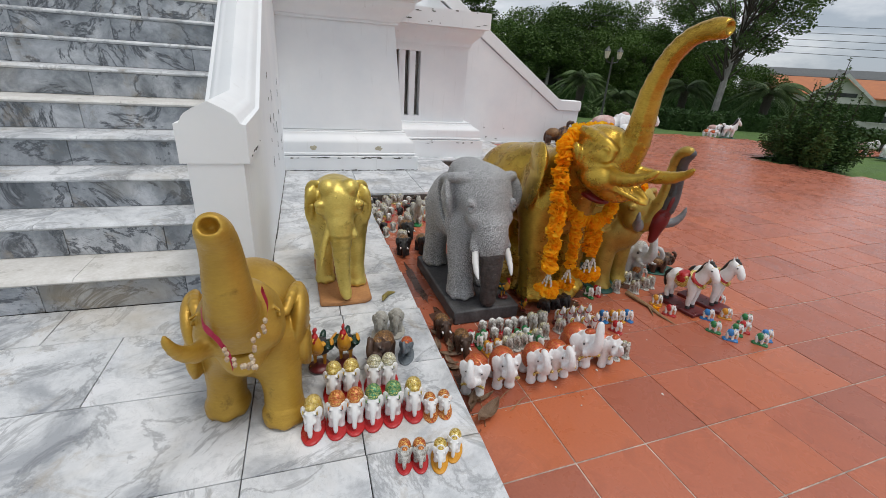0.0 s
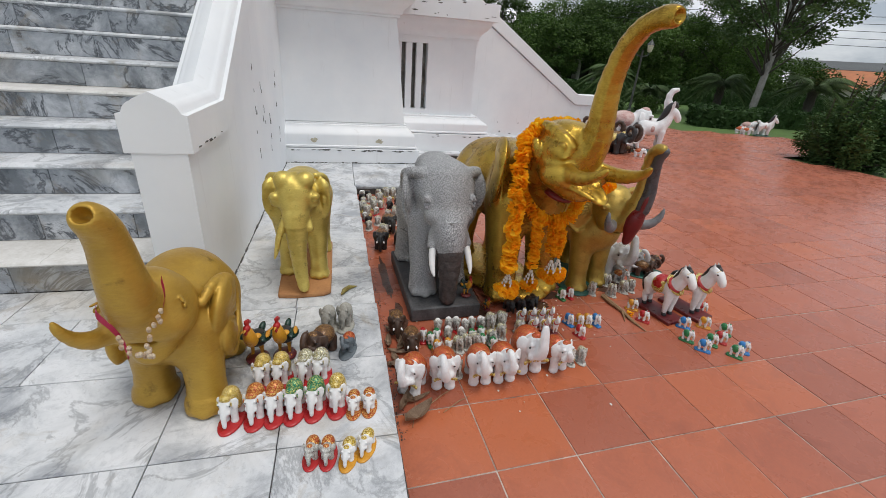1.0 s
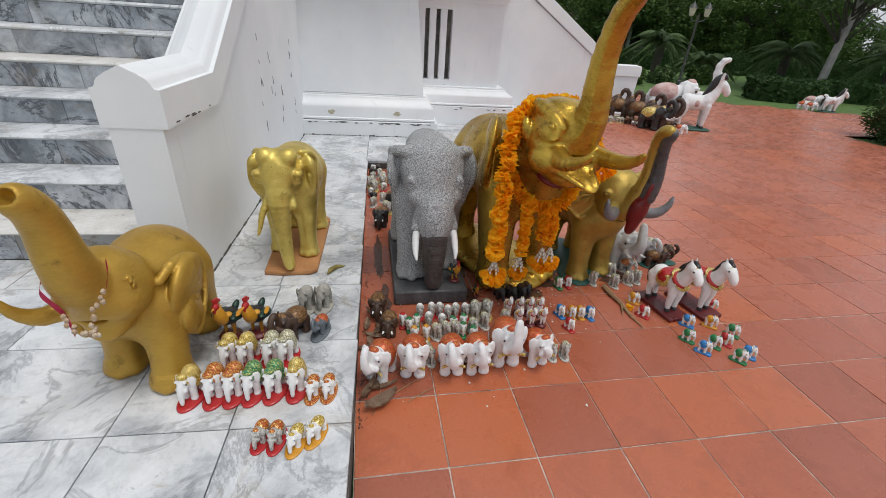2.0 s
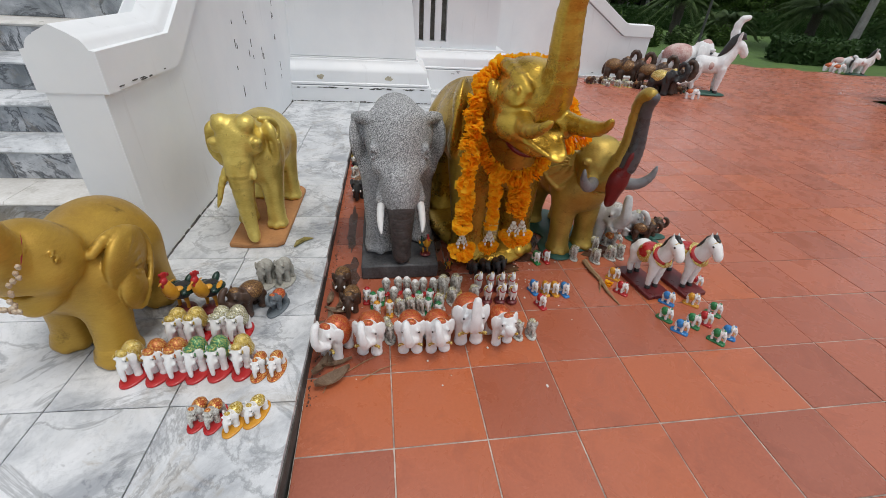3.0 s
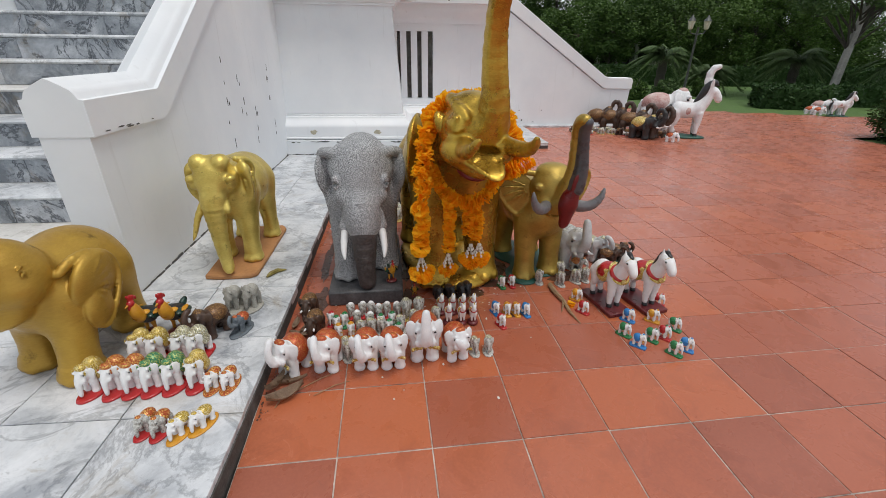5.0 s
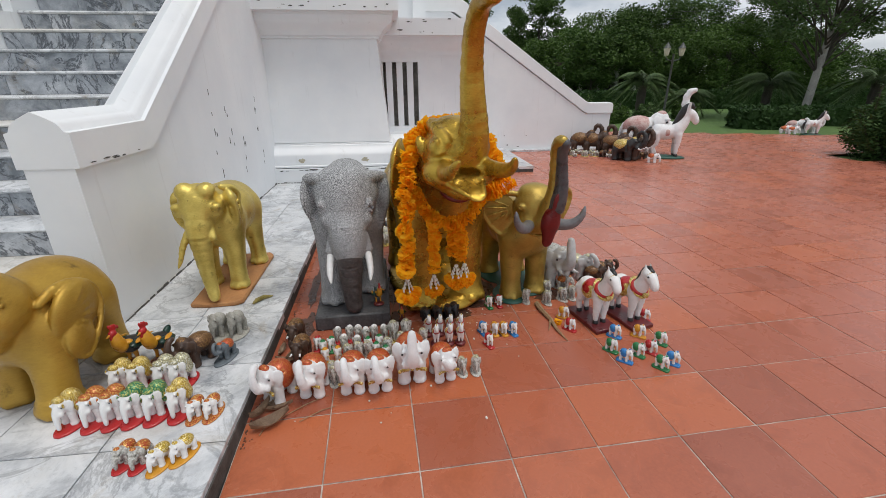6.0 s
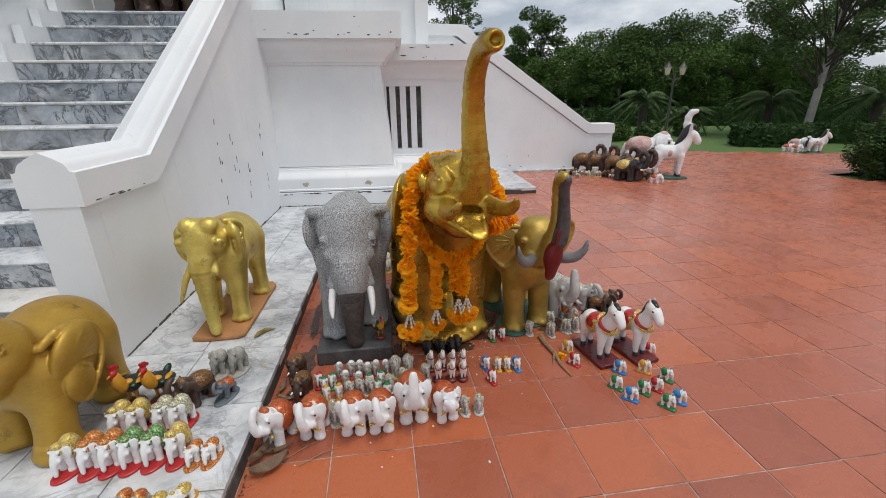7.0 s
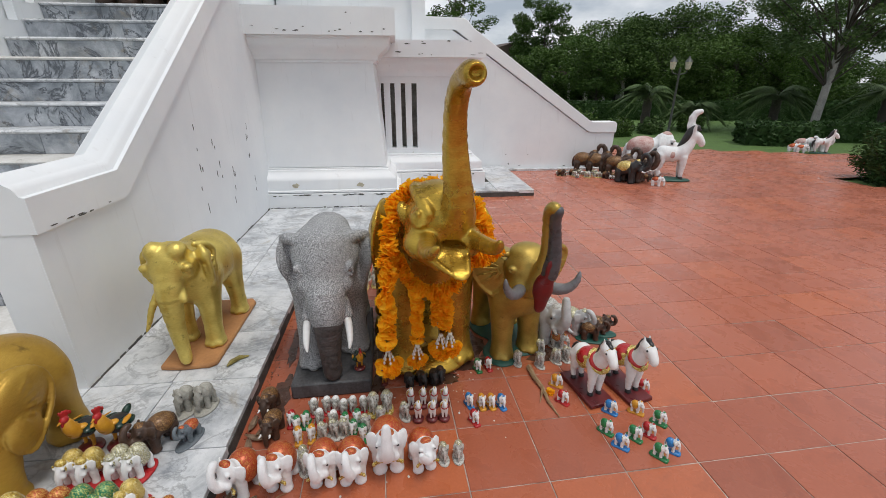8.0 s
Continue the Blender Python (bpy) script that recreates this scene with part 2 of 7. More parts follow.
M_IVORY = mottled("white_gloss_paint", (0.74, 0.74, 0.73), (0.86, 0.86, 0.85), 14, 0.3, bump=0.05)
M_CLAY = mottled("terracotta_base", (0.34, 0.15, 0.055), (0.5, 0.25, 0.1), 10, 0.75, bump=0.3)
M_RED_IN = mottled("dark_red_paint", (0.1, 0.006, 0.008), (0.2, 0.012, 0.014), 12, 0.35)
M_SILVERGREY = mottled("grey_gloss_paint", (0.13, 0.13, 0.14), (0.24, 0.24, 0.25), 8, 0.35)
M_DARKGREY = mottled("charcoal_gloss_paint", (0.035, 0.036, 0.04), (0.1, 0.1, 0.11), 9, 0.3)
M_GREENBASE = mottled("dark_green_paint", (0.012, 0.06, 0.045), (0.03, 0.13, 0.1), 10, 0.5)
M_CERAMIC = mottled("white_ceramic", (0.72, 0.73, 0.74), (0.87, 0.87, 0.87), 40, 0.55, bump=0.7, fine=220)
M_RED = mottled("red_lacquer", (0.36, 0.012, 0.016), (0.5, 0.03, 0.03), 20, 0.3, bump=0.05)
M_MAROON = mottled("maroon_lacquer", (0.09, 0.012, 0.014), (0.16, 0.022, 0.024), 16, 0.35, bump=0.1)
M_BLACK = mottled("black_paint", (0.012, 0.012, 0.013), (0.035, 0.034, 0.034), 30, 0.4)
M_BLACKGREEN = mottled("green_black_enamel", (0.006, 0.012, 0.01), (0.012, 0.06, 0.04), 30, 0.3)
M_CARVED = mottled("dark_brown_varnish", (0.028, 0.016, 0.011), (0.1, 0.055, 0.035), 28, 0.4, bump=0.4)
M_BLUE = mottled("blue_enamel", (0.015, 0.13, 0.38), (0.04, 0.25, 0.58), 40, 0.35)
M_GREEN = mottled("green_enamel", (0.01, 0.1, 0.035), (0.03, 0.26, 0.08), 40, 0.35)
M_YELLOW = mottled("yellow_enamel", (0.5, 0.2, 0.012), (0.68, 0.34, 0.03), 40, 0.35)
M_SILVER = mottled("silver_figure_paint", (0.1, 0.085, 0.05), (0.88, 0.87, 0.83), 120, 0.32, 0.05, bump=0.5)
M_PALEGREY = mottled("pale_grey_glaze", (0.36, 0.36, 0.36), (0.62, 0.62, 0.61), 20, 0.35, bump=0.2)
M_STONEFIG = mottled("pale_resin_stone", (0.2, 0.195, 0.165), (0.5, 0.485, 0.43), 50, 0.55, bump=0.3)
M_BLUEGREY = mottled("blue_grey_stone", (0.06, 0.075, 0.09), (0.17, 0.2, 0.22), 40, 0.5, bump=0.3)


def glitter(name, a, b, c, scale=520):
    """Glitter and mosaic paint: small flakes of three colours."""
    m, nt, bsdf = shader(name, 0.32, 0.25)
    vo = node(nt, "ShaderNodeTexVoronoi", Scale=scale)
    nt.links.new(coords(nt), vo.inputs["Vector"])
    sep = nt.nodes.new("ShaderNodeSeparateColor")
    nt.links.new(vo.outputs["Color"], sep.inputs[0])
    tone = ramp(nt, sep.outputs[0], [(0.0, a), (0.45, b), (0.55, b), (1.0, c)])
    nt.links.new(tone, bsdf.inputs["Base Color"])
    bump_of(nt, bsdf, sep.outputs[1], 0.5, 0.002)
    return m


M_GL_GOLD = glitter("gold_glitter", (0.22, 0.12, 0.01), (0.6, 0.42, 0.05), (0.9, 0.82, 0.5), 420)
M_GL_RED = glitter("red_gold_mosaic", (0.3, 0.02, 0.01), (0.5, 0.13, 0.03), (0.8, 0.56, 0.16), 400)
M_GL_GREEN = glitter("green_gold_glitter", (0.01, 0.1, 0.05), (0.03, 0.26, 0.13), (0.7, 0.6, 0.15), 400)
M_GL_SILVER = glitter("silver_gold_glitter", (0.16, 0.16, 0.14), (0.45, 0.41, 0.2), (0.88, 0.88, 0.8), 400)
M_BLANKET = glitter("orange_gold_saddlecloth", (0.38, 0.035, 0.018), (0.48, 0.08, 0.03), (0.55, 0.26, 0.06), 360)
M_FADED = mottled("faded_red_white_cloth", (0.34, 0.07, 0.06), (0.72, 0.62, 0.57), 7, 0.5)
M_BROWNCLOTH = glitter("brown_gold_saddlecloth", (0.06, 0.025, 0.015), (0.16, 0.075, 0.03), (0.42, 0.25, 0.09), 420)
M_PETAL = petal()
M_BUD = mottled("white_jasmine_buds", (0.6, 0.58, 0.5), (0.82, 0.8, 0.74), 60, 0.6)
M_WILTED = mottled("wilted_jasmine_buds", (0.28, 0.12, 0.03), (0.72, 0.64, 0.5), 55, 0.7)
M_RIBBON = mottled("pink_ribbon", (0.5, 0.03, 0.09), (0.66, 0.07, 0.16), 30, 0.4)
M_BARK_PALE = mottled("pale_smooth_bark", (0.2, 0.195, 0.18), (0.42, 0.41, 0.385), 4, 0.85, bump=0.4, depth=0.02)
M_BARK_DARK = mottled("dark_brown_bark", (0.03, 0.026, 0.02), (0.09, 0.08, 0.065), 5, 0.9, bump=0.6, depth=0.03)
M_BARK = mottled("grey_bark", (0.09, 0.085, 0.075), (0.27, 0.26, 0.23), 5, 0.9, bump=0.6, depth=0.03)
M_LEAF = foliage("tree_leaves", (0.022, 0.05, 0.012), (0.105, 0.175, 0.04))
M_LEAF_MID = foliage("mid_green_tree_leaves", (0.03, 0.07, 0.014), (0.12, 0.2, 0.045))
M_LEAF_PALE = foliage("pale_tree_leaves", (0.04, 0.08, 0.026), (0.14, 0.21, 0.075))
M_PALM = foliage("palm_fronds", (0.04, 0.075, 0.025), (0.13, 0.19, 0.07))
M_BUSH = foliage("conifer_needles", (0.022, 0.055, 0.016), (0.085, 0.15, 0.04))
M_HEDGE = foliage("hedge_leaves", (0.014, 0.035, 0.01), (0.05, 0.1, 0.028))
M_LAWN = mottled("lawn_soil", (0.055, 0.11, 0.025), (0.12, 0.21, 0.05), 3, 0.9, space="World", fine=120, bump=0.6, depth=0.02)
M_IRON = mottled("dark_grey_iron", (0.05, 0.055, 0.055), (0.12, 0.125, 0.12), 20, 0.5, 0.4)
M_GLASSLAMP = mottled("frosted_lamp_glass", (0.5, 0.47, 0.38), (0.66, 0.63, 0.52), 10, 0.25)
M_ROOF_ORANGE = mottled("orange_roof_tiles", (0.36, 0.13, 0.06), (0.52, 0.21, 0.1), 2, 0.8, space="World")
M_ROOF_BROWN = mottled("brown_roof_tiles", (0.06, 0.04, 0.035), (0.12, 0.085, 0.07), 2, 0.8, space="World")
M_HOUSE = mottled("pale_house_wall", (0.5, 0.5, 0.48), (0.66, 0.66, 0.64), 1, 0.8, space="World")
M_WINDOW = mottled("dark_window_glass", (0.02, 0.022, 0.025), (0.06, 0.065, 0.07), 2, 0.15)
M_DEADLEAF = mottled("dry_leaf", (0.22, 0.13, 0.08), (0.5, 0.37, 0.26), 30, 0.7)
M_WOODSTICK = mottled("split_wood", (0.2, 0.12, 0.06), (0.4, 0.27, 0.15), 40, 0.8)
M_BANANA = mottled("old_banana_peel", (0.12, 0.09, 0.02), (0.34, 0.28, 0.07), 25, 0.5)
M_GRIME = mottled("dark_wet_grime", (0.035, 0.018, 0.012), (0.13, 0.06, 0.04), 14, 0.3, space="World", bump=0.4)
M_CRUMB = mottled("white_crumbs", (0.5, 0.48, 0.44), (0.75, 0.73, 0.7), 60, 0.8)


# ---- builders ----
def mesh_object(name, bm, material, label="", smooth=True):
    me = bpy.data.meshes.new(name)
    bm.to_mesh(me)
    bm.free()
    me.materials.append(material)
    if smooth:
        me.polygons.foreach_set("use_smooth", [True] * len(me.polygons))
        me.set_sharp_from_angle(angle=radians(38))
    ob = new(name, me)
    if label:
        ob["label"] = label
    return ob


def part(name, bm, material, parent, label=""):
    ob = mesh_object(name, bm, material, label)
    ob.parent = parent
    return ob


def thing(name, m=None, label="", category="", group="", kind=""):
    ob = new(name)
    ob.empty_display_size = 0.05
    if m is not None:
        ob.matrix_world = m
    return tagged(ob, label, category, group, kind)


def add_box(bm, x0, x1, y0, y1, z0, z1, bevel=0.0):
    r = bmesh.ops.create_cube(bm, size=1.0, matrix=Matrix.LocRotScale(((x0 + x1) / 2, (y0 + y1) / 2, (z0 + z1) / 2), None, (x1 - x0, y1 - y0, z1 - z0)))
    if bevel:
        edges = list({e for v in r["verts"] for e in v.link_edges})
        bmesh.ops.bevel(bm, geom=edges, offset=bevel, segments=2, affect='EDGES', profile=0.6)
    return bm


def box(*a, bevel=0.0):
    return add_box(bmesh.new(), *a, bevel=bevel)


def prism(outline, axis, a, b, bm=None, bevel=0.0):
    """A closed outline swept from a to b along an axis: x takes (y, z), y takes (x, z), z takes (x, y)."""
    bm = bmesh.new() if bm is None else bm
    put = {"x": lambda p, s: (s, p[0], p[1]), "y": lambda p, s: (p[0], s, p[1]), "z": lambda p, s: (p[0], p[1], s)}[axis]
    lo = [bm.verts.new(put(p, a)) for p in outline]
    hi = [bm.verts.new(put(p, b)) for p in outline]
    n = len(outline)
    faces = [bm.faces.new(lo), bm.faces.new(hi[::-1])]
    for i in range(n):
        faces.append(bm.faces.new((lo[i], hi[i], hi[(i + 1) % n], lo[(i + 1) % n])))
    bmesh.ops.recalc_face_normals(bm, faces=faces)
    if bevel:
        bmesh.ops.bevel(bm, geom=list({e for f in faces for e in f.edges}), offset=bevel, segments=1, affect='EDGES')
    return bm


def tube(points, radii, sides=10, bm=None, caps=True):
    """A round tube along points with a radius at each."""
    bm = bmesh.new() if bm is None else bm
    pts = [Vector(p) for p in points]
    rings = []
    ref = None
    for i, p in enumerate(pts):
        d = (pts[min(i + 1, len(pts) - 1)] - pts[max(i - 1, 0)]).normalized()
        if ref is None:
            ref = d.orthogonal().normalized()
        ref = (ref - d * ref.dot(d)).normalized()
        side = d.cross(ref)
        rings.append([bm.verts.new(p + (ref * math.cos(2 * math.pi * k / sides) + side * math.sin(2 * math.pi * k / sides)) * radii[i]) for k in range(sides)])
    for a, b in zip(rings, rings[1:]):
        for k in range(sides):
            bm.faces.new((a[k], a[(k + 1) % sides], b[(k + 1) % sides], b[k]))
    if caps:
        bm.faces.new(rings[0][::-1])
        bm.faces.new(rings[-1])
    return bm


def curve_points(points, n):
    """n points along a smooth curve through the given ones (any number of values each)."""
    p = np.array(points, float)
    p = np.vstack([2 * p[0] - p[1], p, 2 * p[-1] - p[-2]])
    out = []
    m = len(points) - 1
    for i in range(n):
        s = i / (n - 1) * m
        k = min(int(s), m - 1)
        u = s - k
        a, b, c, d = p[k:k + 4]
        out.append(0.5 * (2 * b + (c - a) * u + (2 * a - 5 * b + 4 * c - d) * u * u + (3 * b - a - 3 * c + d) * u ** 3))
    return np.array(out)


# ---- sculpting: blended round forms turned into one smooth mesh ----
def ell(c, r, rot=(0, 0, 0), k=0.03):
    return ("ell", np.array(c, float), np.array(r, float), np.array(Euler([radians(a) for a in rot]).to_matrix()), k)


def cone(a, b, ra, rb, k=0.03):
    return ("cone", np.array(a, float), np.array(b, float), ra, rb, k)


def cut(c, r, rot=(0, 0, 0), k=0.01):
    return ("cut", np.array(c, float), np.array(r, float), np.array(Euler([radians(a) for a in rot]).to_matrix()), k)


def chain(points, n, k=0.01, ripple=0.0):
    """A bent, tapering limb; points are x, y, z, radius."""
    q = curve_points(points, n)
    if ripple:
        q[:, 3] *= 1 + ripple * np.where(np.arange(n) % 2 == 0, 1, -1)
    return [cone(a[:3], b[:3], a[3], b[3], k) for a, b in zip(q, q[1:])]


def sculpt(forms, cell):
    """The surface of the blended forms, as vertices and quads."""
    lo, hi = np.full(3, 1e9), np.full(3, -1e9)
    for f in forms:
        if f[0] == "cut":
            continue
        if f[0] == "ell":
            e = np.abs(f[3]) @ f[2]
            lo, hi = np.minimum(lo, f[1] - e), np.maximum(hi, f[1] + e)
        else:
            r = max(f[3], f[4])
            lo, hi = np.minimum(lo, np.minimum(f[1], f[2]) - r), np.maximum(hi, np.maximum(f[1], f[2]) + r)
    lo, hi = lo - 3 * cell, hi + 3 * cell
    n = np.ceil((hi - lo) / cell).astype(int) + 1
    ax = [lo[i] + cell * np.arange(n[i]) for i in range(3)]
    field = np.full(n, 10.0, np.float32)
    for f in forms:
        k = f[-1]
        if f[0] == "cone":
            r = max(f[3], f[4])
            a, b = np.minimum(f[1], f[2]) - r, np.maximum(f[1], f[2]) + r
        else:
            e = np.abs(f[3]) @ f[2]
            a, b = f[1] - e, f[1] + e
        m = k + 3 * cell
        s = [slice(max(int((a[i] - m - lo[i]) / cell), 0), min(int((b[i] + m - lo[i]) / cell) + 2, n[i])) for i in range(3)]
        p = np.stack(np.meshgrid(*[ax[i][s[i]] for i in range(3)], indexing="ij"), -1)
        if f[0] == "cone":
            ab = f[2] - f[1]
            h = np.clip(((p - f[1]) @ ab) / max(float(ab @ ab), 1e-12), 0, 1)
            d = np.linalg.norm(p - f[1] - h[..., None] * ab, axis=-1) - (f[3] + (f[4] - f[3]) * h)
        else:
            q = (p - f[1]) @ f[3]
            k0 = np.linalg.norm(q / f[2], axis=-1)
            k1 = np.linalg.norm(q / f[2] ** 2, axis=-1)
            d = k0 * (k0 - 1) / np.maximum(k1, 1e-9)
        old = field[s[0], s[1], s[2]]
        if f[0] == "cut":
            h = np.maximum(k - np.abs(old + d), 0) / k
            field[s[0], s[1], s[2]] = np.maximum(old, -d) + h * h * k / 4
        else:
            h = np.maximum(k - np.abs(old - d), 0) / k
            field[s[0], s[1], s[2]] = np.minimum(old, d) - h * h * k / 4
    neg = field < 0
    c = [slice(0, -1), slice(1, None)]
    count = sum(neg[c[i], c[j], c[l]].astype(np.int8) for i in (0, 1) for j in (0, 1) for l in (0, 1))
    live = (count > 0) & (count < 8)
    ids = np.full(live.shape, -1)
    cells = np.argwhere(live)
    ids[live] = np.arange(len(cells))
    acc, num = np.zeros((len(cells), 3)), np.zeros(len(cells))
    for axis in range(3):
        o1, o2 = [i for i in range(3) if i != axis]
        for i in (0, 1):
            for j in (0, 1):
                a = cells.copy()
                a[:, o1] += i
                a[:, o2] += j
                b = a.copy()
                b[:, axis] += 1
                fa, fb = field[tuple(a.T)], field[tuple(b.T)]
                hit = (fa < 0) != (fb < 0)
                t = np.where(hit, fa / np.where(hit, fa - fb, 1), 0)
                pos = a.astype(float)
                pos[:, axis] += t
                acc[hit] += pos[hit]
                num[hit] += 1
    verts = lo + cell * acc / num[:, None]
    quads = []
    for axis in range(3):
        o1, o2 = (axis + 1) % 3, (axis + 2) % 3
        sl0, sl1 = [slice(None)] * 3, [slice(None)] * 3
        sl0[axis], sl1[axis] = slice(0, -1), slice(1, None)
        change = neg[tuple(sl0)] != neg[tuple(sl1)]
        e = np.argwhere(change)
        e = e[(e[:, o1] > 0) & (e[:, o2] > 0) & (e[:, o1] < n[o1] - 1) & (e[:, o2] < n[o2] - 1)]
        inside = neg[tuple(e.T)]
        q = []
        for i, j in ((1, 1), (0, 1), (0, 0), (1, 0)):
            g = e.copy()
            g[:, o1] -= i
            g[:, o2] -= j
            q.append(ids[tuple(g.T)])
        q = np.stack(q, 1)
        q[~inside] = q[~inside][:, ::-1]
        quads.append(q)
    return verts, np.vstack(quads)


def statue_mesh(name, layers):
    """One mesh from layers of (forms, material, cell), each with its own paint."""
    vs, fs, ms, mats = [], [], [], []
    base = 0
    for forms, mat, cell in layers:
        v, q = sculpt(forms, cell)
        if mat not in mats:
            mats.append(mat)
        vs.append(v)
        fs.append(q + base)
        ms.append(np.full(len(q), mats.index(mat)))
        base += len(v)
    me = bpy.data.meshes.new(name)
    me.from_pydata(np.vstack(vs).tolist(), [], np.vstack(fs).tolist())
    for mat in mats:
        me.materials.append(mat)
    me.polygons.foreach_set("material_index", np.concatenate(ms).astype(np.int32))
    me.polygons.foreach_set("use_smooth", [True] * len(me.polygons))
    me.update()
    return me


def statue(name, layers, m, label, category, group=""):
    ob = new(name, statue_mesh(name, layers))
    ob.matrix_world = m
    return tagged(ob, label, category, group)


# ---- the monument: platform, stairs, parapets, pedestals ----
SITE = Matrix.Translation((-0.34, 0, 0)) @ pose(0, 0, 0, 0, 0, -2.4)
Z0 = 0.085          # top of the marble platform
RISE, RUN, FIRST = 0.18, 0.28, 1.36

platform = thing("pavement_platform", SITE, "low platform of white and grey marble slabs around the monument", "pavement", kind="structure")
bm = prism([(0.004, -4.0), (0.004, 0.0), (-0.05, 3.29), (1.24, 3.31), (1.24, 4.88), (2.63, 4.93), (2.63, 6.85), (-4.6, 6.85), (-4.6, -4.0)], "z", -0.05, Z0 - 0.022)
part("bed", bm, M_JOINT, platform, "dark stained mortar bed")


def parapet(name, u0, u1, v0, v1, mirrored=False):
    """A stair's flank wall with a rounded coping that runs level and then up with the steps."""
    t = thing(name, SITE, "white painted stair parapet with a moulded sloping coping", "wall", kind="structure")
    low, lift = 0.895, RISE / RUN
    bend = v0 + 0.63
    top = v0 + 0.63 + 3.35
    climb = (top - bend) * lift
    body = prism([(v0, Z0), (v1, Z0), (v1, low + climb), (top, low + climb), (bend + 0.05, low), (v0, low)], "x", u0 + 0.025, u1 - 0.025)
    part("wall", body, M_PLASTER, t)
    mid = (u0 + u1) / 2
    w = (u1 - u0) / 2
    section = [(-w, 0.0), (w, 0.0), (w, 0.158), (w - 0.02, 0.162), (w - 0.026, 0.172), (w - 0.032, 0.186), (w - 0.042, 0.198), (w - 0.056, 0.208), (w - 0.066, 0.212), (w - 0.07, 0.217), (0.0, 0.248)]
    section += [(-x, z) for x, z in section[9:1:-1]]
    path = [(v0 - 0.004, low), (bend, low), (top, low + climb), (v1, low + climb)]
    bm = bmesh.new()
    rings = [[bm.verts.new((mid + x, v + (0.0 if i in (0, 3) else -0.25 * lift * (z - 0.1)), base + z)) for x, z in section] for i, (v, base) in enumerate(path)]
    for a, b in zip(rings, rings[1:]):
        for k in range(len(section)):
            bm.faces.new((a[k], a[(k + 1) % len(section)], b[(k + 1) % len(section)], b[k]))
    bm.faces.new(rings[0])
    bm.faces.new(rings[-1][::-1])
    bmesh.ops.recalc_face_normals(bm, faces=bm.faces)
    part("coping", bm, M_PLASTER, t)
    return t


parapet("wall_stair_parapet", -1.055, -0.79, 1.05, 7.0)
parapet("wall_stair_parapet_far", -3.15, -2.885, 1.05, 7.0)

# inner string walls beside the steps, stepped like the treads
for u0, u1 in ((-2.885, -2.80),):
    st = thing("wall_stair_string", SITE, "stepped white plaster edge beside the marble stairs", "wall", kind="structure")
    out = [(1.2, Z0)]
    for k in range(12):
        out += [(FIRST + RUN * k - 0.06, Z0 + RISE * k + 0.16), (FIRST + RUN * k - 0.06, Z0 + RISE * (k + 1) + 0.14)]
    out += [(4.9, Z0 + RISE * 12 + 0.14), (4.9, Z0)]
    out[0:2] = [(FIRST - 0.06, Z0)]
    part("wall", prism(out, "x", u0, u1), M_PLASTER, st)

stairs = thing("stairs", SITE, "grey veined marble staircase with pale rounded nosings", "stairs", kind="structure")
S_LEFT, S_RIGHT = -2.80, -1.03
core = [(FIRST + 0.03, Z0)]
for k in range(12):
    core += [(FIRST + RUN * k + 0.02, Z0 + RISE * k), (FIRST + RUN * k + 0.02, Z0 + RISE * (k + 1) - 0.03)]
core += [(5.6, Z0 + RISE * 12 - 0.03), (5.6, Z0)]
part("stair_core", prism(core[1:], "x", S_LEFT + 0.002, S_RIGHT - 0.002), M_JOINT, stairs)
random.seed(5)
for k in range(12):
    v, z = FIRST + RUN * k, Z0 + RISE * k
    cuts = sorted(random.uniform(0.35, 0.65) * 0.6 + 0.62 * i for i in range(3))
    edges = [S_LEFT + 0.002] + [S_LEFT + c for c in cuts if c < S_RIGHT - S_LEFT - 0.15] + [S_RIGHT - 0.002]
    for a, b in zip(edges, edges[1:]):
        part("riser_slab", box(a + 0.0015, b - 0.0015, v, v + 0.018, z + 0.002, z + RISE - 0.03, bevel=0.002), M_RISER, stairs)
    shift = random.uniform(-0.25, 0.25)
    for a, b in ((S_LEFT + 0.002, -1.9 + shift), (-1.9 + shift, S_RIGHT - 0.002)):
        slab = prism([(v + RUN + 0.02, z + RISE - 0.028), (v + RUN + 0.02, z + RISE), (v - 0.008, z + RISE), (v - 0.018, z + RISE - 0.006), (v - 0.023, z + RISE - 0.014), (v - 0.018, z + RISE - 0.022), (v - 0.008, z + RISE - 0.028)], "x", a + 0.0012, b - 0.0012)
        part("tread_slab", slab, M_MARBLE if k % 4 else M_NOSE, stairs)


def pedestal(name, u_left, u_right, v_front, v_back, tiers, label):
    """A classical base: tiers of (height, how far the right and front faces stand out)."""
    t = thing(name, SITE, label, "pedestal", kind="structure")
    bm = bmesh.new()
    rings = [[bm.verts.new(p) for p in ((u_left, v_front - o, z), (u_right + o, v_front - o, z), (u_right + o, v_back, z), (u_left, v_back, z))] for z, o in tiers]
    for a, b in zip(rings, rings[1:]):
        for k in range(4):
            bm.faces.new((a[k], a[(k + 1) % 4], b[(k + 1) % 4], b[k]))
    bm.faces.new(rings[0][::-1])
    bm.faces.new(rings[-1])
    part("body", bm, M_PLASTER, t)
    return t


def ogee(z0, z1, o0, o1, steps=7):
    return [(z0 + (z1 - z0) * i / steps, o0 + (o1 - o0) * (0.5 - 0.5 * math.cos(math.pi * i / steps))) for i in range(steps + 1)]


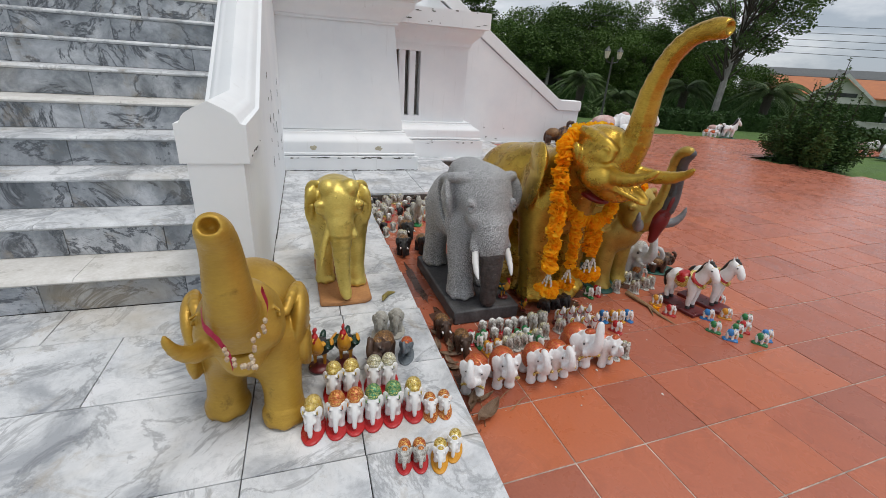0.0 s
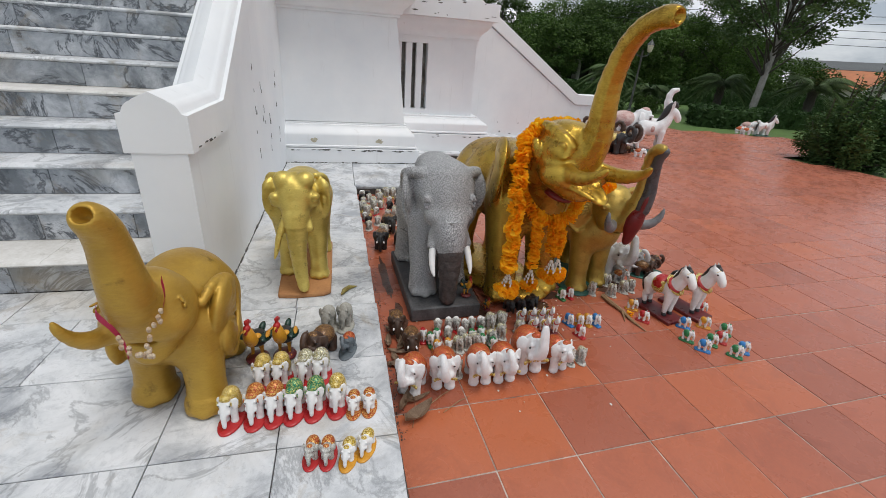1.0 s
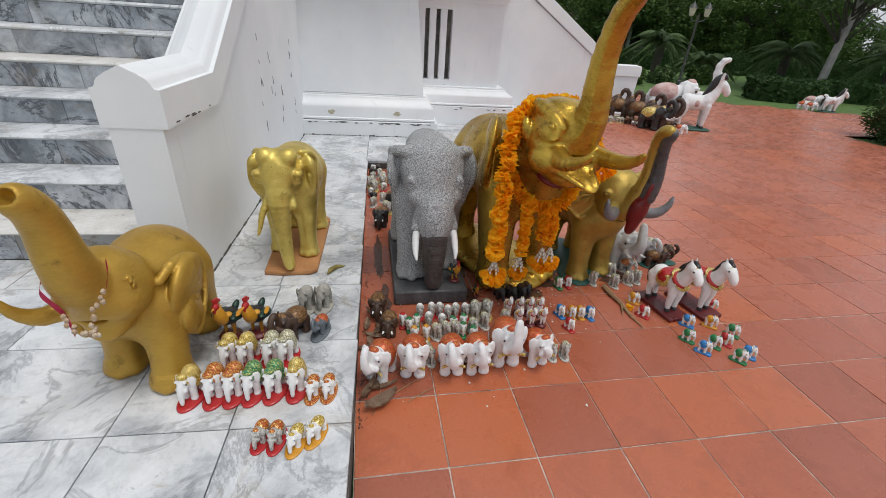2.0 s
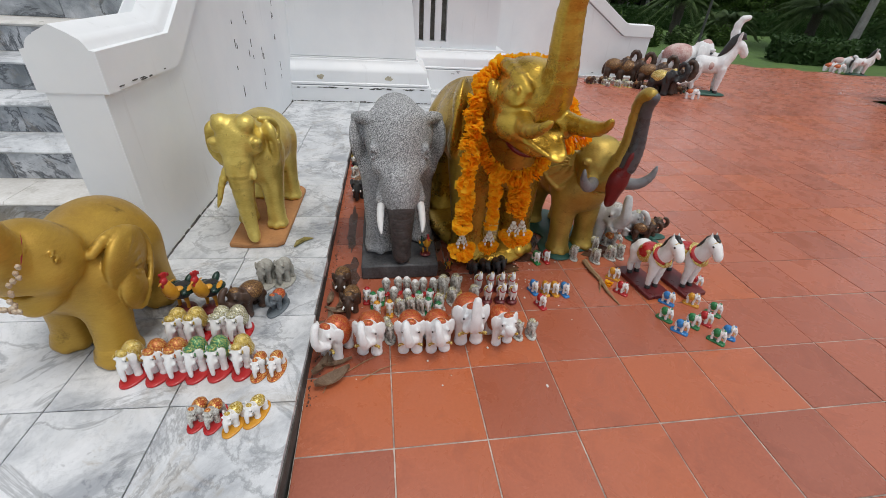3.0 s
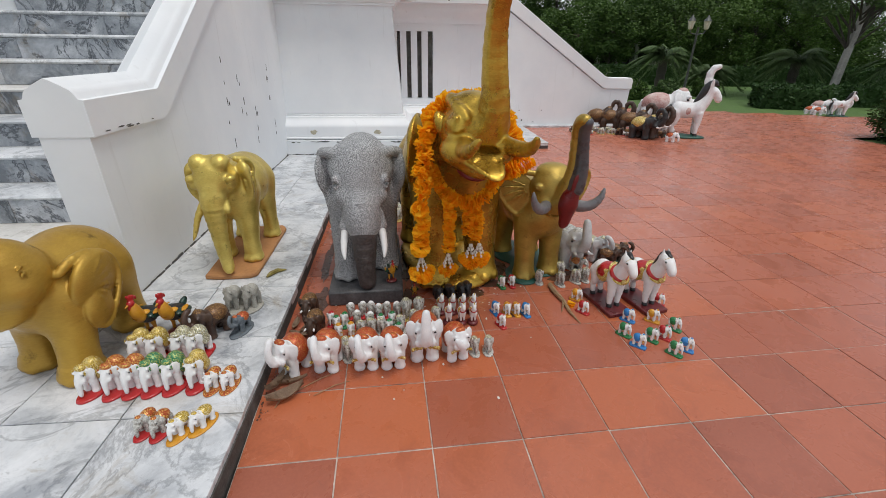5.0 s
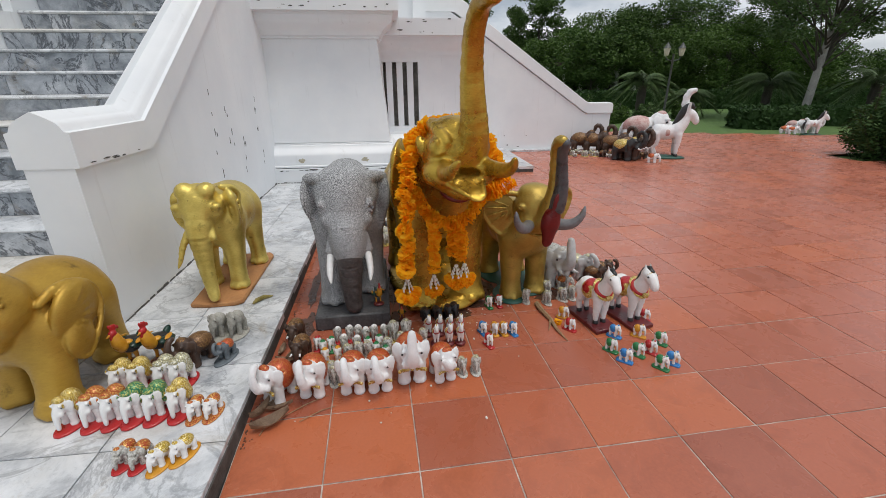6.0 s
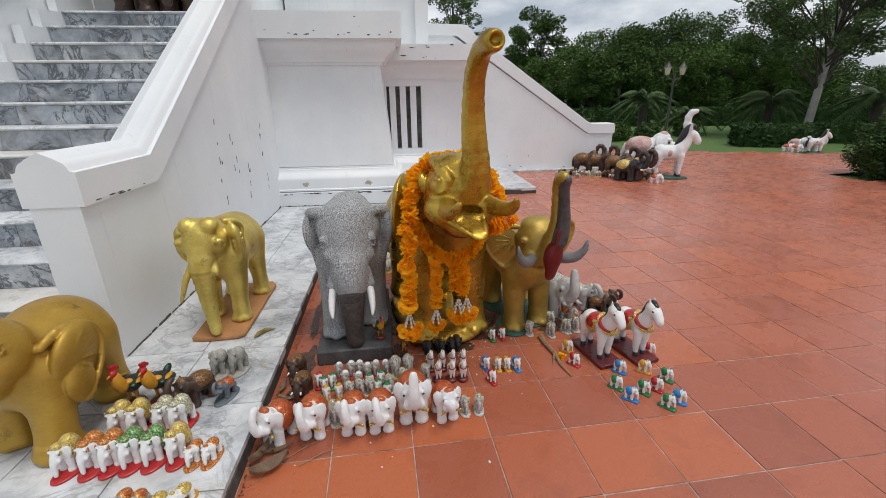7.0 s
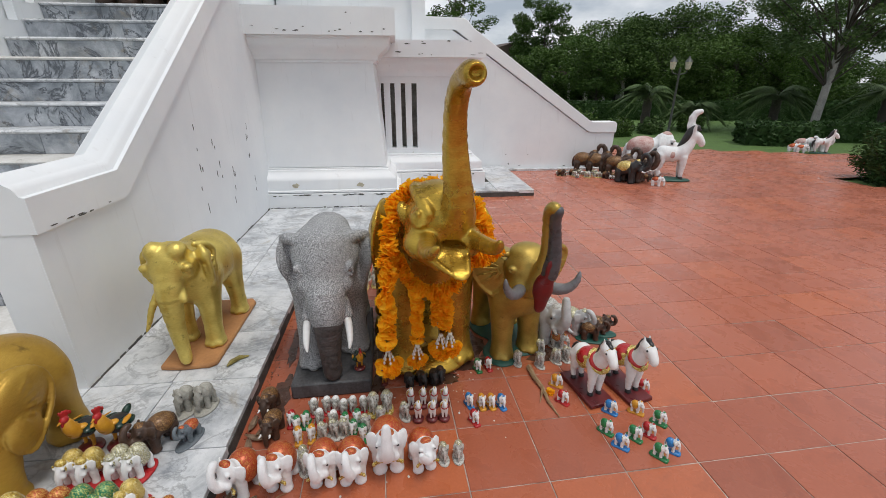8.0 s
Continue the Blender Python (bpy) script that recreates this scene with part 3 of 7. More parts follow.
pedestal("pedestal_wall_corner", -0.815, 0.485, 4.55, 6.9,
         [(Z0 - 0.02, 0.27), (0.252, 0.27), (0.255, 0.21), (0.264, 0.21), (0.266, 0.245), (0.285, 0.245), (0.29, 0.225)] + ogee(0.40, 0.515, 0.225, 0.135) + [(0.52, 0.125), (0.535, 0.125), (0.537, 0.085), (0.543, 0.085), (0.545, 0.10)]
         + [(1.705, 0.0), (1.707, 0.03), (1.735, 0.03), (1.737, 0.05)] + ogee(1.75, 1.90, 0.06, 0.19) + [(1.935, 0.195), (1.937, 0.205), (1.965, 0.205), (1.967, 0.265), (2.235, 0.265)],
         "white plaster corner pedestal with stepped mouldings and peeling paint")

# the recessed pier with the barred opening
pier = thing("pedestal_wall_barred", SITE, "white plaster pier with a barred opening and stained mouldings", "pedestal", kind="structure")
bm = bmesh.new()
add_box(bm, 0.40, 0.53, 5.36, 6.9, 0.5, 1.60)
add_box(bm, 1.015, 1.70, 5.36, 6.9, 0.5, 1.60)
add_box(bm, 0.53, 1.015, 5.36, 6.9, 0.5, 0.632)
add_box(bm, 0.53, 1.015, 5.36, 6.9, 1.485, 1.60)
part("body", bm, M_PLASTER, pier)
# Back of the opening; its dark colour carries the shade.
part("recess", box(0.53, 1.015, 5.52, 5.6, 0.632, 1.485), M_INNER, pier, "inner wall painted dark for the opening's shade")
for i in range(3):
    x = 0.57 + 0.145 * i
    part("bar", box(x, x + 0.085, 5.375, 5.47, 0.63, 1.487, bevel=0.004), M_PLASTER, pier)
for z_tiers, nm in (([(Z0 - 0.02, 0.25), (0.32, 0.25), (0.323, 0.19), (0.333, 0.19), (0.335, 0.225), (0.35, 0.225), (0.355, 0.205)] + ogee(0.45, 0.53, 0.205, 0.11) + [(0.535, 0.09), (0.555, 0.09)], "base_moulding"),
                    ([(1.545, 0.012), (1.57, 0.012), (1.572, 0.03)] + ogee(1.60, 1.76, 0.03, 0.15) + [(1.79, 0.16), (1.80, 0.215), (2.0, 0.215)], "cornice")):
    bm = bmesh.new()
    rings = [[bm.verts.new(p) for p in ((0.45, 5.357 - o, z), (1.703 + o, 5.357 - o, z), (1.703 + o, 6.9, z), (0.45, 6.9, z))] for z, o in z_tiers]
    for a, b in zip(rings, rings[1:]):
        for k in range(4):
            bm.faces.new((a[k], a[(k + 1) % 4], b[(k + 1) % 4], b[k]))
    bm.faces.new(rings[0][::-1])
    bm.faces.new(rings[-1])
    part(nm, bm, M_PLASTER, pier)

# parapet of the side stairs, running away to the right
side = thing("wall_side_parapet", SITE, "white side stair parapet sloping down to a square end", "wall", kind="structure")
V = 6.83
part("wall", prism([(1.5, -0.02), (4.64, -0.02), (4.67, 0.66), (4.16, 0.66), (1.99, 2.09), (1.66, 2.29), (1.2, 2.29), (1.2, -0.02)], "y", V, V + 0.2), M_PLASTER, side)
part("coping", prism([(4.69, 0.655), (4.69, 0.80), (4.66, 0.84), (4.24, 0.84), (4.16, 0.87), (2.02, 2.32), (1.93, 2.42), (1.86, 2.46), (1.2, 2.48), (1.2, 2.29), (1.72, 2.29), (4.13, 0.69), (4.2, 0.655)], "y", V - 0.025, V + 0.225, bevel=0.008), M_PLASTER, side)
part("plinth", box(2.63, 4.75, V - 0.12, V + 0.25, -0.03, 0.03), M_MARBLE, side, "narrow marble kerb")

# the upper storey
upper = thing("building_upper_storey", SITE, "white plaster shrine walls above the pedestals", "building", kind="structure")
bm = bmesh.new()
add_box(bm, -0.79, 1.0, 5.75, 9.0, 1.9, 5.6)
add_box(bm, 0.98, 1.16, 5.68, 5.9, 1.95, 5.6)
add_box(bm, -4.4, -2.9, 5.2, 9.0, 0.1, 5.6)
add_box(bm, -2.9, -0.79, 8.6, 9.0, 0.1, 5.6)
part("wall", bm, M_PLASTER, upper)
part("lintel", box(-2.9, -0.79, 5.7, 6.0, 4.4, 5.6), M_PLASTER, upper)
part("roof", prism([(-4.7, 5.6), (1.5, 5.6), (0.6, 6.5), (-1.6, 7.6), (-3.8, 6.5)], "y", 4.9, 9.3), M_ROOF_BROWN, upper, "dark tiled roof")
part("floor", box(-2.9, -0.79, 4.45, 8.6, 2.0, Z0 + 12 * RISE - 0.032), M_MARBLE, upper)
# Added sheet across the hall, with the shade in its colour.
part("backing", box(-2.88, -0.8, 6.6, 6.65, 2.2, 4.4), M_HALL_SHADE, upper, "dark sheet painted as the hall's shade")
part("side_wall", box(-4.6, -3.15, 1.6, 6.85, Z0 - 0.01, 2.2), M_PLASTER, upper)


# peeling paint and mould on the plaster
def flake(cx, cz, w, h, seed, axis, at, material, name="paint_flake", parent=None):
    """A thin ragged patch lying on a wall face."""
    r = random.Random(seed)
    n = 14
    out = [(cx + w * math.cos(2 * math.pi * k / n) * r.uniform(0.55, 1.1), cz + h * math.sin(2 * math.pi * k / n) * r.uniform(0.55, 1.1)) for k in range(n)]
    part(name, prism(out, axis, at, at - 0.0035 if axis == "y" else at + 0.003), material, parent)


stains = thing("wall_stains", SITE, "bare cement patches and black mould marks on the white plaster", "stain", kind="structure")
flake(-0.49, 0.345, 0.05, 0.034, 1, "y", 4.3262, M_BARE, "bare_patch", stains)
flake(0.27, 0.345, 0.048, 0.034, 2, "y", 4.3262, M_BARE, "bare_patch", stains)
rs = random.Random(3)
for i in range(26):
    u = rs.uniform(-0.8, 0.7)
    flake(u, 0.245 - 0.012 * rs.random(), rs.uniform(0.01, 0.05), rs.uniform(0.003, 0.008), 40 + i, "y", 4.281, M_STAIN, "mould", stains)
for i in range(14):
    u = rs.uniform(-0.75, 0.72)
    flake(u, 2.0 + 0.2 * rs.random() ** 3, rs.uniform(0.006, 0.03), rs.uniform(0.003, 0.01), 80 + i, "y", 4.286, M_STAIN, "mould", stains)
for i in range(22):
    u = rs.uniform(0.5, 1.9)
    z, v = rs.choice(((0.30, 5.108), (1.84, 5.143), (1.97, 5.143)))
    flake(u, z + rs.uniform(-0.02, 0.02), rs.uniform(0.01, 0.045), rs.uniform(0.003, 0.01), 120 + i, "y", v, M_STAIN, "mould", stains)
for i in range(24):
    v = rs.choice((3.35, 3.05, 3.9, 2.7)) + rs.uniform(-0.05, 0.05)
    z = rs.uniform(0.35, 1.25)
    flake(v, z, rs.uniform(0.002, 0.006), rs.uniform(0.012, 0.045), 160 + i, "x", -0.8152, M_STAIN, "mould", stains)
for i in range(8):
    flake(rs.uniform(2.6, 4.4), rs.uniform(0.06, 0.3), rs.uniform(0.01, 0.03), rs.uniform(0.006, 0.02), 200 + i, "y", 6.831, M_STAIN, "mould", stains)
for i in range(6):
    flake(rs.uniform(1.1, 1.7), 0.9 + rs.uniform(0.0, 0.02), rs.uniform(0.01, 0.04), rs.uniform(0.002, 0.005), 230 + i, "x", -0.7902, M_STAIN, "mould", stains)


for u0, u1, v0, v1, nm in ((-0.8148, -0.806, 1.06, 4.28, "joint_line"), (-0.806, 0.755, 4.272, 4.2785, "joint_line"), (0.757, 0.764, 4.3, 5.1, "joint_line")):
    bm = bmesh.new()
    n = 40
    for i in range(n):
        a, b = i / n, (i + rs.uniform(0.6, 1.0)) / n
        wide = rs.uniform(0.3, 1.0)
        if v1 - v0 > u1 - u0:
            add_box(bm, u0, u0 + (u1 - u0) * wide, v0 + (v1 - v0) * a, v0 + (v1 - v0) * b, Z0 - 0.01, Z0 + 0.004 + 0.012 * rs.random() ** 2)
        else:
            add_box(bm, u0 + (u1 - u0) * a, u0 + (u1 - u0) * b, v1 - (v1 - v0) * wide, v1, Z0 - 0.01, Z0 + 0.004 + 0.012 * rs.random() ** 2)
    part(nm, bm, M_STAIN, stains, "black mould along the foot of the wall")

# ---- statues ----
def legs(spots, top, r0, r1, foot, k=0.05):
    """Four columns: spots are x, y of the feet with the x, y of the shoulder."""
    out = []
    for fx, fy, sx, sy in spots:
        out.append(cone((sx, sy, top), (fx, fy, 0.10 * top / 0.5), r0, r1, k))
        out.append(cone((fx, fy, 0.10 * top / 0.5), (fx, fy - foot * 0.06, foot * 0.62), r1, foot, k * 0.5))
        out.append(ell((fx, fy - foot * 0.12, foot * 0.35), (foot * 1.05, foot * 1.12, foot * 0.5), k=0.02))
    out.append(("cut", np.array((0, 0, -0.5)), np.array((3.0, 3.0, 0.5)), np.eye(3), 0.004))
    return out


def ear(side, x, y, z, w, h, thick, swing=30, lean=8):
    """A hanging ear: a thin, slightly cupped leaf with a thicker rim."""
    s = side
    return [ell((s * x, y, z), (thick, w, h), (lean, s * -6, s * swing), k=0.02),
            ell((s * (x - 0.01), y - w * 0.1, z + h * 0.55), (thick * 1.5, w * 0.8, h * 0.3), (lean, s * -6, s * swing), k=0.03),
            ell((s * (x + 0.002), y + w * 0.05, z - h * 0.62), (thick, w * 0.5, h * 0.5), (lean, 0, s * swing), k=0.02)]


def toes(spots, foot):
    out = []
    for fx, fy in spots:
        for a in (-50, 0, 50):
            out.append(ell((fx + math.sin(radians(a)) * foot * 1.0, fy - foot * 0.12 - math.cos(radians(a)) * foot * 1.05, foot * 0.3), (foot * 0.34, foot * 0.18, foot * 0.28), (0, 0, a), k=0.006))
    return out


def rings(path, count, wide=1.03, thin=0.004):
    """Raised folds across a trunk."""
    q = curve_points(path, count)
    out = []
    for a, b in zip(q, q[1:]):
        mid = (a + b) / 2
        d = Vector((b - a)[:3])
        turn = d.to_track_quat('Z', 'Y').to_euler()
        out.append(ell(mid[:3], (mid[3] * wide, mid[3] * wide, thin), [math.degrees(t) for t in turn], k=0.006))
    return out


# ochre gold elephant with a raised trunk, on the platform
trunk1 = [(0, -0.24, 0.46, 0.082), (0, -0.295, 0.55, 0.074), (0, -0.32, 0.66, 0.062), (0, -0.33, 0.75, 0.052), (-0.002, -0.35, 0.815, 0.046), (-0.004, -0.385, 0.852, 0.043)]
f1 = [ell((0, 0.10, 0.345), (0.178, 0.24, 0.188), k=0.05), ell((0, -0.06, 0.335), (0.165, 0.15, 0.165), k=0.06), ell((0, 0.18, 0.31), (0.16, 0.15, 0.165), k=0.06),
      ell((0, -0.185, 0.465), (0.138, 0.145, 0.13), k=0.03), ell((0, -0.21, 0.55), (0.082, 0.08, 0.05), k=0.05),
      ell((0.08, -0.23, 0.44), (0.055, 0.07, 0.05), k=0.03), ell((-0.08, -0.23, 0.44), (0.055, 0.07, 0.05), k=0.03),
      ell((0, -0.225, 0.355), (0.07, 0.08, 0.05), (25, 0, 0), k=0.04)]
f1 += legs([(-0.11, -0.055, -0.09, -0.04), (0.105, -0.15, 0.095, -0.09), (-0.11, 0.26, -0.095, 0.2), (0.105, 0.215, 0.10, 0.18)], 0.32, 0.088, 0.066, 0.078)
f1 += chain(trunk1, 13, 0.015)
for s in (1, -1):
    f1 += [ell((s * 0.174, -0.02, 0.362), (0.041, 0.132, 0.122), (6, s * 9, 0), k=0.006), ell((s * 0.190, -0.065, 0.265), (0.032, 0.075, 0.085), (-12, 0, 0), k=0.006)]
    f1 += chain([(s * 0.140, -0.13, 0.445, 0.016), (s * 0.160, -0.07, 0.475, 0.018), (s * 0.176, 0.01, 0.47, 0.017), (s * 0.190, 0.075, 0.43, 0.014), (s * 0.198, 0.095, 0.36, 0.012), (s * 0.202, 0.065, 0.29, 0.011), (s * 0.206, 0.0, 0.23, 0.011), (s * 0.204, -0.07, 0.185, 0.011), (s * 0.190, -0.115, 0.21, 0.010)], 24, 0.006)
f1 += rings([p[:3] + (p[3],) for p in trunk1[1:5]], 21, 1.035, 0.0045)
for s in (1, -1):
    for i in range(6):
        a = radians(40 - 19 * i)
        reach = 0.20 - 0.008 * i
        f1 += chain([(s * 0.200, -0.125 + 0.05 * math.cos(a), 0.365 + 0.03 * math.sin(a), 0.004), (s * 0.213, -0.125 + reach * 0.6 * math.cos(a), 0.37 + reach * 0.5 * math.sin(a), 0.007), (s * 0.199, -0.125 + reach * math.cos(a), 0.36 + reach * 0.78 * math.sin(a), 0.004)], 6, 0.008)
    if s < 0:
        f1 += chain([(s * 0.075, -0.27, 0.44, 0.032), (s * 0.115, -0.325, 0.445, 0.027), (s * 0.145, -0.36, 0.475, 0.019), (s * 0.16, -0.385, 0.52, 0.012), (s * 0.165, -0.39, 0.55, 0.006)], 9, 0.012)
    f1.append(ell((s * 0.124, -0.245, 0.505), (0.008, 0.020, 0.011), (0, 0, s * 28), k=0.004))
    f1.append(cut((s * 0.140, -0.252, 0.503), (0.008, 0.014, 0.004), (0, 0, s * 28), k=0.004))
    f1.append(ell((s * 0.120, -0.247, 0.528), (0.007, 0.03, 0.005), (0, 0, s * 28), k=0.006))
f1 += toes([(-0.11, -0.055), (0.105, -0.15), (-0.11, 0.26), (0.105, 0.215)], 0.072)
f1 += chain([(0, 0.325, 0.40, 0.018), (0, 0.37, 0.32, 0.014), (0.01, 0.36, 0.2, 0.016)], 8, 0.015)
f1 += [cut((-0.004, -0.415, 0.872), (0.024, 0.05, 0.022), (-30, 0, 0), 0.006), cut((0, -0.31, 0.40), (0.045, 0.05, 0.016), (20, 0, 0))]
elephant_ochre = statue("elephant_statue", [(f1, M_GOLD_OCHRE, 0.0062)], pose(-1.106, 0.585, Z0, 0, 0, -2) @ Matrix.Diagonal((0.95, 0.94, 0.985, 1)), "ochre gold painted elephant statue with raised trunk on the marble platform", "statue")

# bright gold elephant on a terracotta base
B2 = 0.028
f2 = [ell((0, 0.12, 0.42), (0.165, 0.27, 0.165), k=0.05), ell((0, 0.28, 0.40), (0.15, 0.14, 0.165), k=0.05), ell((0, -0.06, 0.42), (0.145, 0.13, 0.16), k=0.05),
      ell((0, -0.19, 0.53), (0.108, 0.11, 0.12), k=0.04), ell((0.054, -0.22, 0.61), (0.05, 0.058, 0.05), k=0.012), ell((-0.054, -0.22, 0.61), (0.05, 0.058, 0.05), k=0.012),
      ell((0.088, -0.24, 0.505), (0.034, 0.035, 0.028), k=0.012), ell((-0.088, -0.24, 0.505), (0.034, 0.035, 0.028), k=0.012), ell((0, -0.26, 0.53), (0.075, 0.04, 0.08), (-14, 0, 0), k=0.03)]
f2 += legs([(-0.085, -0.03, -0.08, -0.04), (0.09, -0.10, 0.085, -0.06), (-0.09, 0.32, -0.08, 0.28), (0.095, 0.30, 0.085, 0.27)], 0.40, 0.078, 0.043, 0.052)
f2 += chain([(0, -0.25, 0.47, 0.072), (0, -0.285, 0.38, 0.056), (0.0, -0.295, 0.26, 0.042), (0.005, -0.30, 0.15, 0.034), (0.012, -0.305, 0.07, 0.028), (0.02, -0.32, 0.035, 0.026)], 12, 0.015)
f2 += ear(1, 0.135, -0.12, 0.50, 0.055, 0.105, 0.02, 42, 0) + ear(-1, 0.135, -0.12, 0.50, 0.055, 0.105, 0.02, 42, 0)
for s in (1, -1):
    f2 += chain([(s * 0.10, -0.13, 0.615, 0.016), (s * 0.135, -0.085, 0.60, 0.017), (s * 0.155, -0.06, 0.56, 0.014), (s * 0.158, -0.075, 0.51, 0.010), (s * 0.162, -0.08, 0.46, 0.010), (s * 0.152, -0.11, 0.41, 0.010), (s * 0.14, -0.135, 0.44, 0.010), (s * 0.135, -0.15, 0.50, 0.012)], 18, 0.006)
    f2 += [cut((s * 0.112, -0.205, 0.585), (0.028, 0.045, 0.034), (0, 0, s * 20), 0.02), ell((s * 0.096, -0.255, 0.535), (0.03, 0.03, 0.024), k=0.01), cut((s * 0.10, -0.285, 0.508), (0.012, 0.014, 0.006), k=0.006)]
    f2 += [ell((s * 0.15, -0.105 + 0.012 * i, 0.56 - 0.035 * i), (0.012, 0.028, 0.006), (20, 0, s * 30), k=0.006) for i in range(4)]
    f2.append(ell((s * 0.15, -0.10, 0.44), (0.016, 0.012, 0.08), (0, 0, 0), k=0.012))
f2 += chain([(-0.052, -0.265, 0.42, 0.02), (-0.085, -0.31, 0.34, 0.016), (-0.10, -0.34, 0.27, 0.011), (-0.108, -0.365, 0.235, 0.004)], 9, 0.006)
f2 += chain([(0.052, -0.265, 0.42, 0.021), (0.07, -0.295, 0.375, 0.018)], 4, 0.006)
f2 += rings([(0, -0.285, 0.40, 0.06), (0, -0.296, 0.26, 0.042), (0.004, -0.30, 0.15, 0.034), (0.012, -0.306, 0.08, 0.028)], 15, 1.045, 0.004)
f2 += toes([(-0.085, -0.03), (0.09, -0.10), (-0.09, 0.32), (0.095, 0.30)], 0.052)
f2 += chain([(0, 0.42, 0.48, 0.014), (0, 0.455, 0.36, 0.011), (0.01, 0.445, 0.22, 0.012)], 8, 0.012)
elephant_bright = statue("elephant_statue", [(f2, M_GOLD_LEMON, 0.006)], pose(-0.69, 1.475, Z0 + B2 - 0.002, 0, 0, -3) @ Matrix.Diagonal((1, 0.92, 1, 1)), "bright gold elephant statue with lowered trunk and one broken tusk", "statue")
bm = prism([(-0.145, -0.36), (-0.05, -0.375), (0.10, -0.37), (0.135, -0.345), (0.142, -0.1), (0.15, 0.33), (0.12, 0.375), (-0.13, 0.37), (-0.152, 0.2)], "z", 0, 0.027, bevel=0.006)
clay = mesh_object("statue_base", bm, M_CLAY)
clay.matrix_world = pose(-0.675, 1.545, Z0, 0, 0, -1)
tagged(clay, "chipped orange terracotta base slab under the gold elephant", "base")

# grey stone elephant on a dark plinth
f3 = [ell((0, 0.16, 0.44), (0.175, 0.30, 0.215), k=0.06), ell((0, 0.32, 0.42), (0.165, 0.16, 0.21), k=0.05), ell((0, -0.04, 0.46), (0.165, 0.16, 0.20), k=0.05),
      ell((0, -0.13, 0.58), (0.135, 0.13, 0.15), k=0.05), ell((0, -0.06, 0.64), (0.175, 0.12, 0.085), k=0.05), ell((0, -0.125, 0.60), (0.155, 0.115, 0.12), k=0.04), ell((0, -0.08, 0.70), (0.13, 0.12, 0.055), k=0.06), ell((0, 0.08, 0.665), (0.12, 0.2, 0.10), k=0.06),
      ell((0.085, -0.215, 0.50), (0.05, 0.05, 0.05), k=0.03), ell((-0.085, -0.215, 0.50), (0.05, 0.05, 0.05), k=0.03), ell((0, -0.235, 0.52), (0.085, 0.05, 0.13), (-12, 0, 0), k=0.04)]
f3 += legs([(-0.105, -0.13, -0.10, -0.08), (0.105, -0.02, 0.10, -0.02), (-0.105, 0.33, -0.09, 0.31), (0.105, 0.38, 0.09, 0.33)], 0.42, 0.09, 0.07, 0.077)
for s in (1, -1):
    f3 += [ell((s * 0.175, -0.035, 0.575), (0.03, 0.115, 0.13), (8, s * 8, s * 26), k=0.02), ell((s * 0.163, -0.045, 0.47), (0.026, 0.07, 0.10), (-6, s * 8, s * 26), k=0.02)]
for s in (1, -1):
    f3 += chain([(s * 0.075, -0.16, 0.685, 0.03), (s * 0.135, -0.115, 0.70, 0.03), (s * 0.195, -0.06, 0.69, 0.025), (s * 0.205, 0.02, 0.655, 0.014), (s * 0.20, 0.06, 0.58, 0.011), (s * 0.195, 0.04, 0.49, 0.011), (s * 0.185, -0.02, 0.41, 0.012), (s * 0.165, -0.07, 0.40, 0.012)], 20, 0.008)
    f3 += [ell((s * 0.123, -0.215, 0.60 - 0.018 * i), (0.012, 0.03, 0.0045), (0, 0, s * 35), k=0.005) for i in range(4)]
    f3.append(ell((s * 0.118, -0.205, 0.575), (0.02, 0.035, 0.03), k=0.02))
    f3.append(cut((s * 0.128, -0.232, 0.57), (0.012, 0.016, 0.008), k=0.008))
    f3.append(cone((s * 0.07, -0.235, 0.40), (s * 0.095, -0.26, 0.35), 0.04, 0.028, 0.02))
f3 += toes([(-0.105, -0.13), (0.105, -0.02), (-0.105, 0.33), (0.105, 0.38)], 0.077)
f3 += chain([(0, 0.47, 0.50, 0.018), (0, 0.49, 0.36, 0.014), (0, 0.48, 0.2, 0.016)], 8, 0.015)
f3 += chain([(0, -0.24, 0.46, 0.088), (0, -0.27, 0.38, 0.072), (0, -0.285, 0.31, 0.058)], 6, 0.03) + rings([(0, -0.245, 0.475, 0.083), (0, -0.268, 0.41, 0.079), (0, -0.28, 0.36, 0.071)], 9, 1.03, 0.005)
t3 = [(0, -0.276, 0.375, 0.06), (0, -0.288, 0.32, 0.065), (0, -0.297, 0.22, 0.056), (0, -0.30, 0.13, 0.047), (0, -0.295, 0.06, 0.043), (0.004, -0.29, 0.03, 0.041)]
k3 = chain(t3, 10, 0.01) + rings(t3, 32, 1.05, 0.0046)
tusk3 = []
for s in (1, -1):
    tusk3 += chain([(s * 0.088, -0.255, 0.365, 0.019), (s * 0.10, -0.29, 0.30, 0.018), (s * 0.104, -0.325, 0.245, 0.014), (s * 0.10, -0.35, 0.21, 0.006)], 8, 0.004)
elephant_grey = statue("elephant_statue", [(f3, M_GRANITE, 0.0068), (k3, M_TRUNK, 0.005), (tusk3, M_IVORY, 0.005)], pose(0.073, 1.295, 0.085, 0, 0, 1), "grey speckled stone elephant statue with white tusks and dark trunk", "statue")
bm = prism([(-0.2, -0.35), (0.2, -0.35), (0.205, 0.0), (0.2, 0.42), (-0.195, 0.42)], "z", 0, 0.085, bevel=0.008)
plinth = mesh_object("statue_base", bm, M_SLATE)
plinth.matrix_world = pose(0.07, 1.315, 0.0, 0, 0, 0)
tagged(plinth, "dark grey stone plinth under the grey elephant", "base")

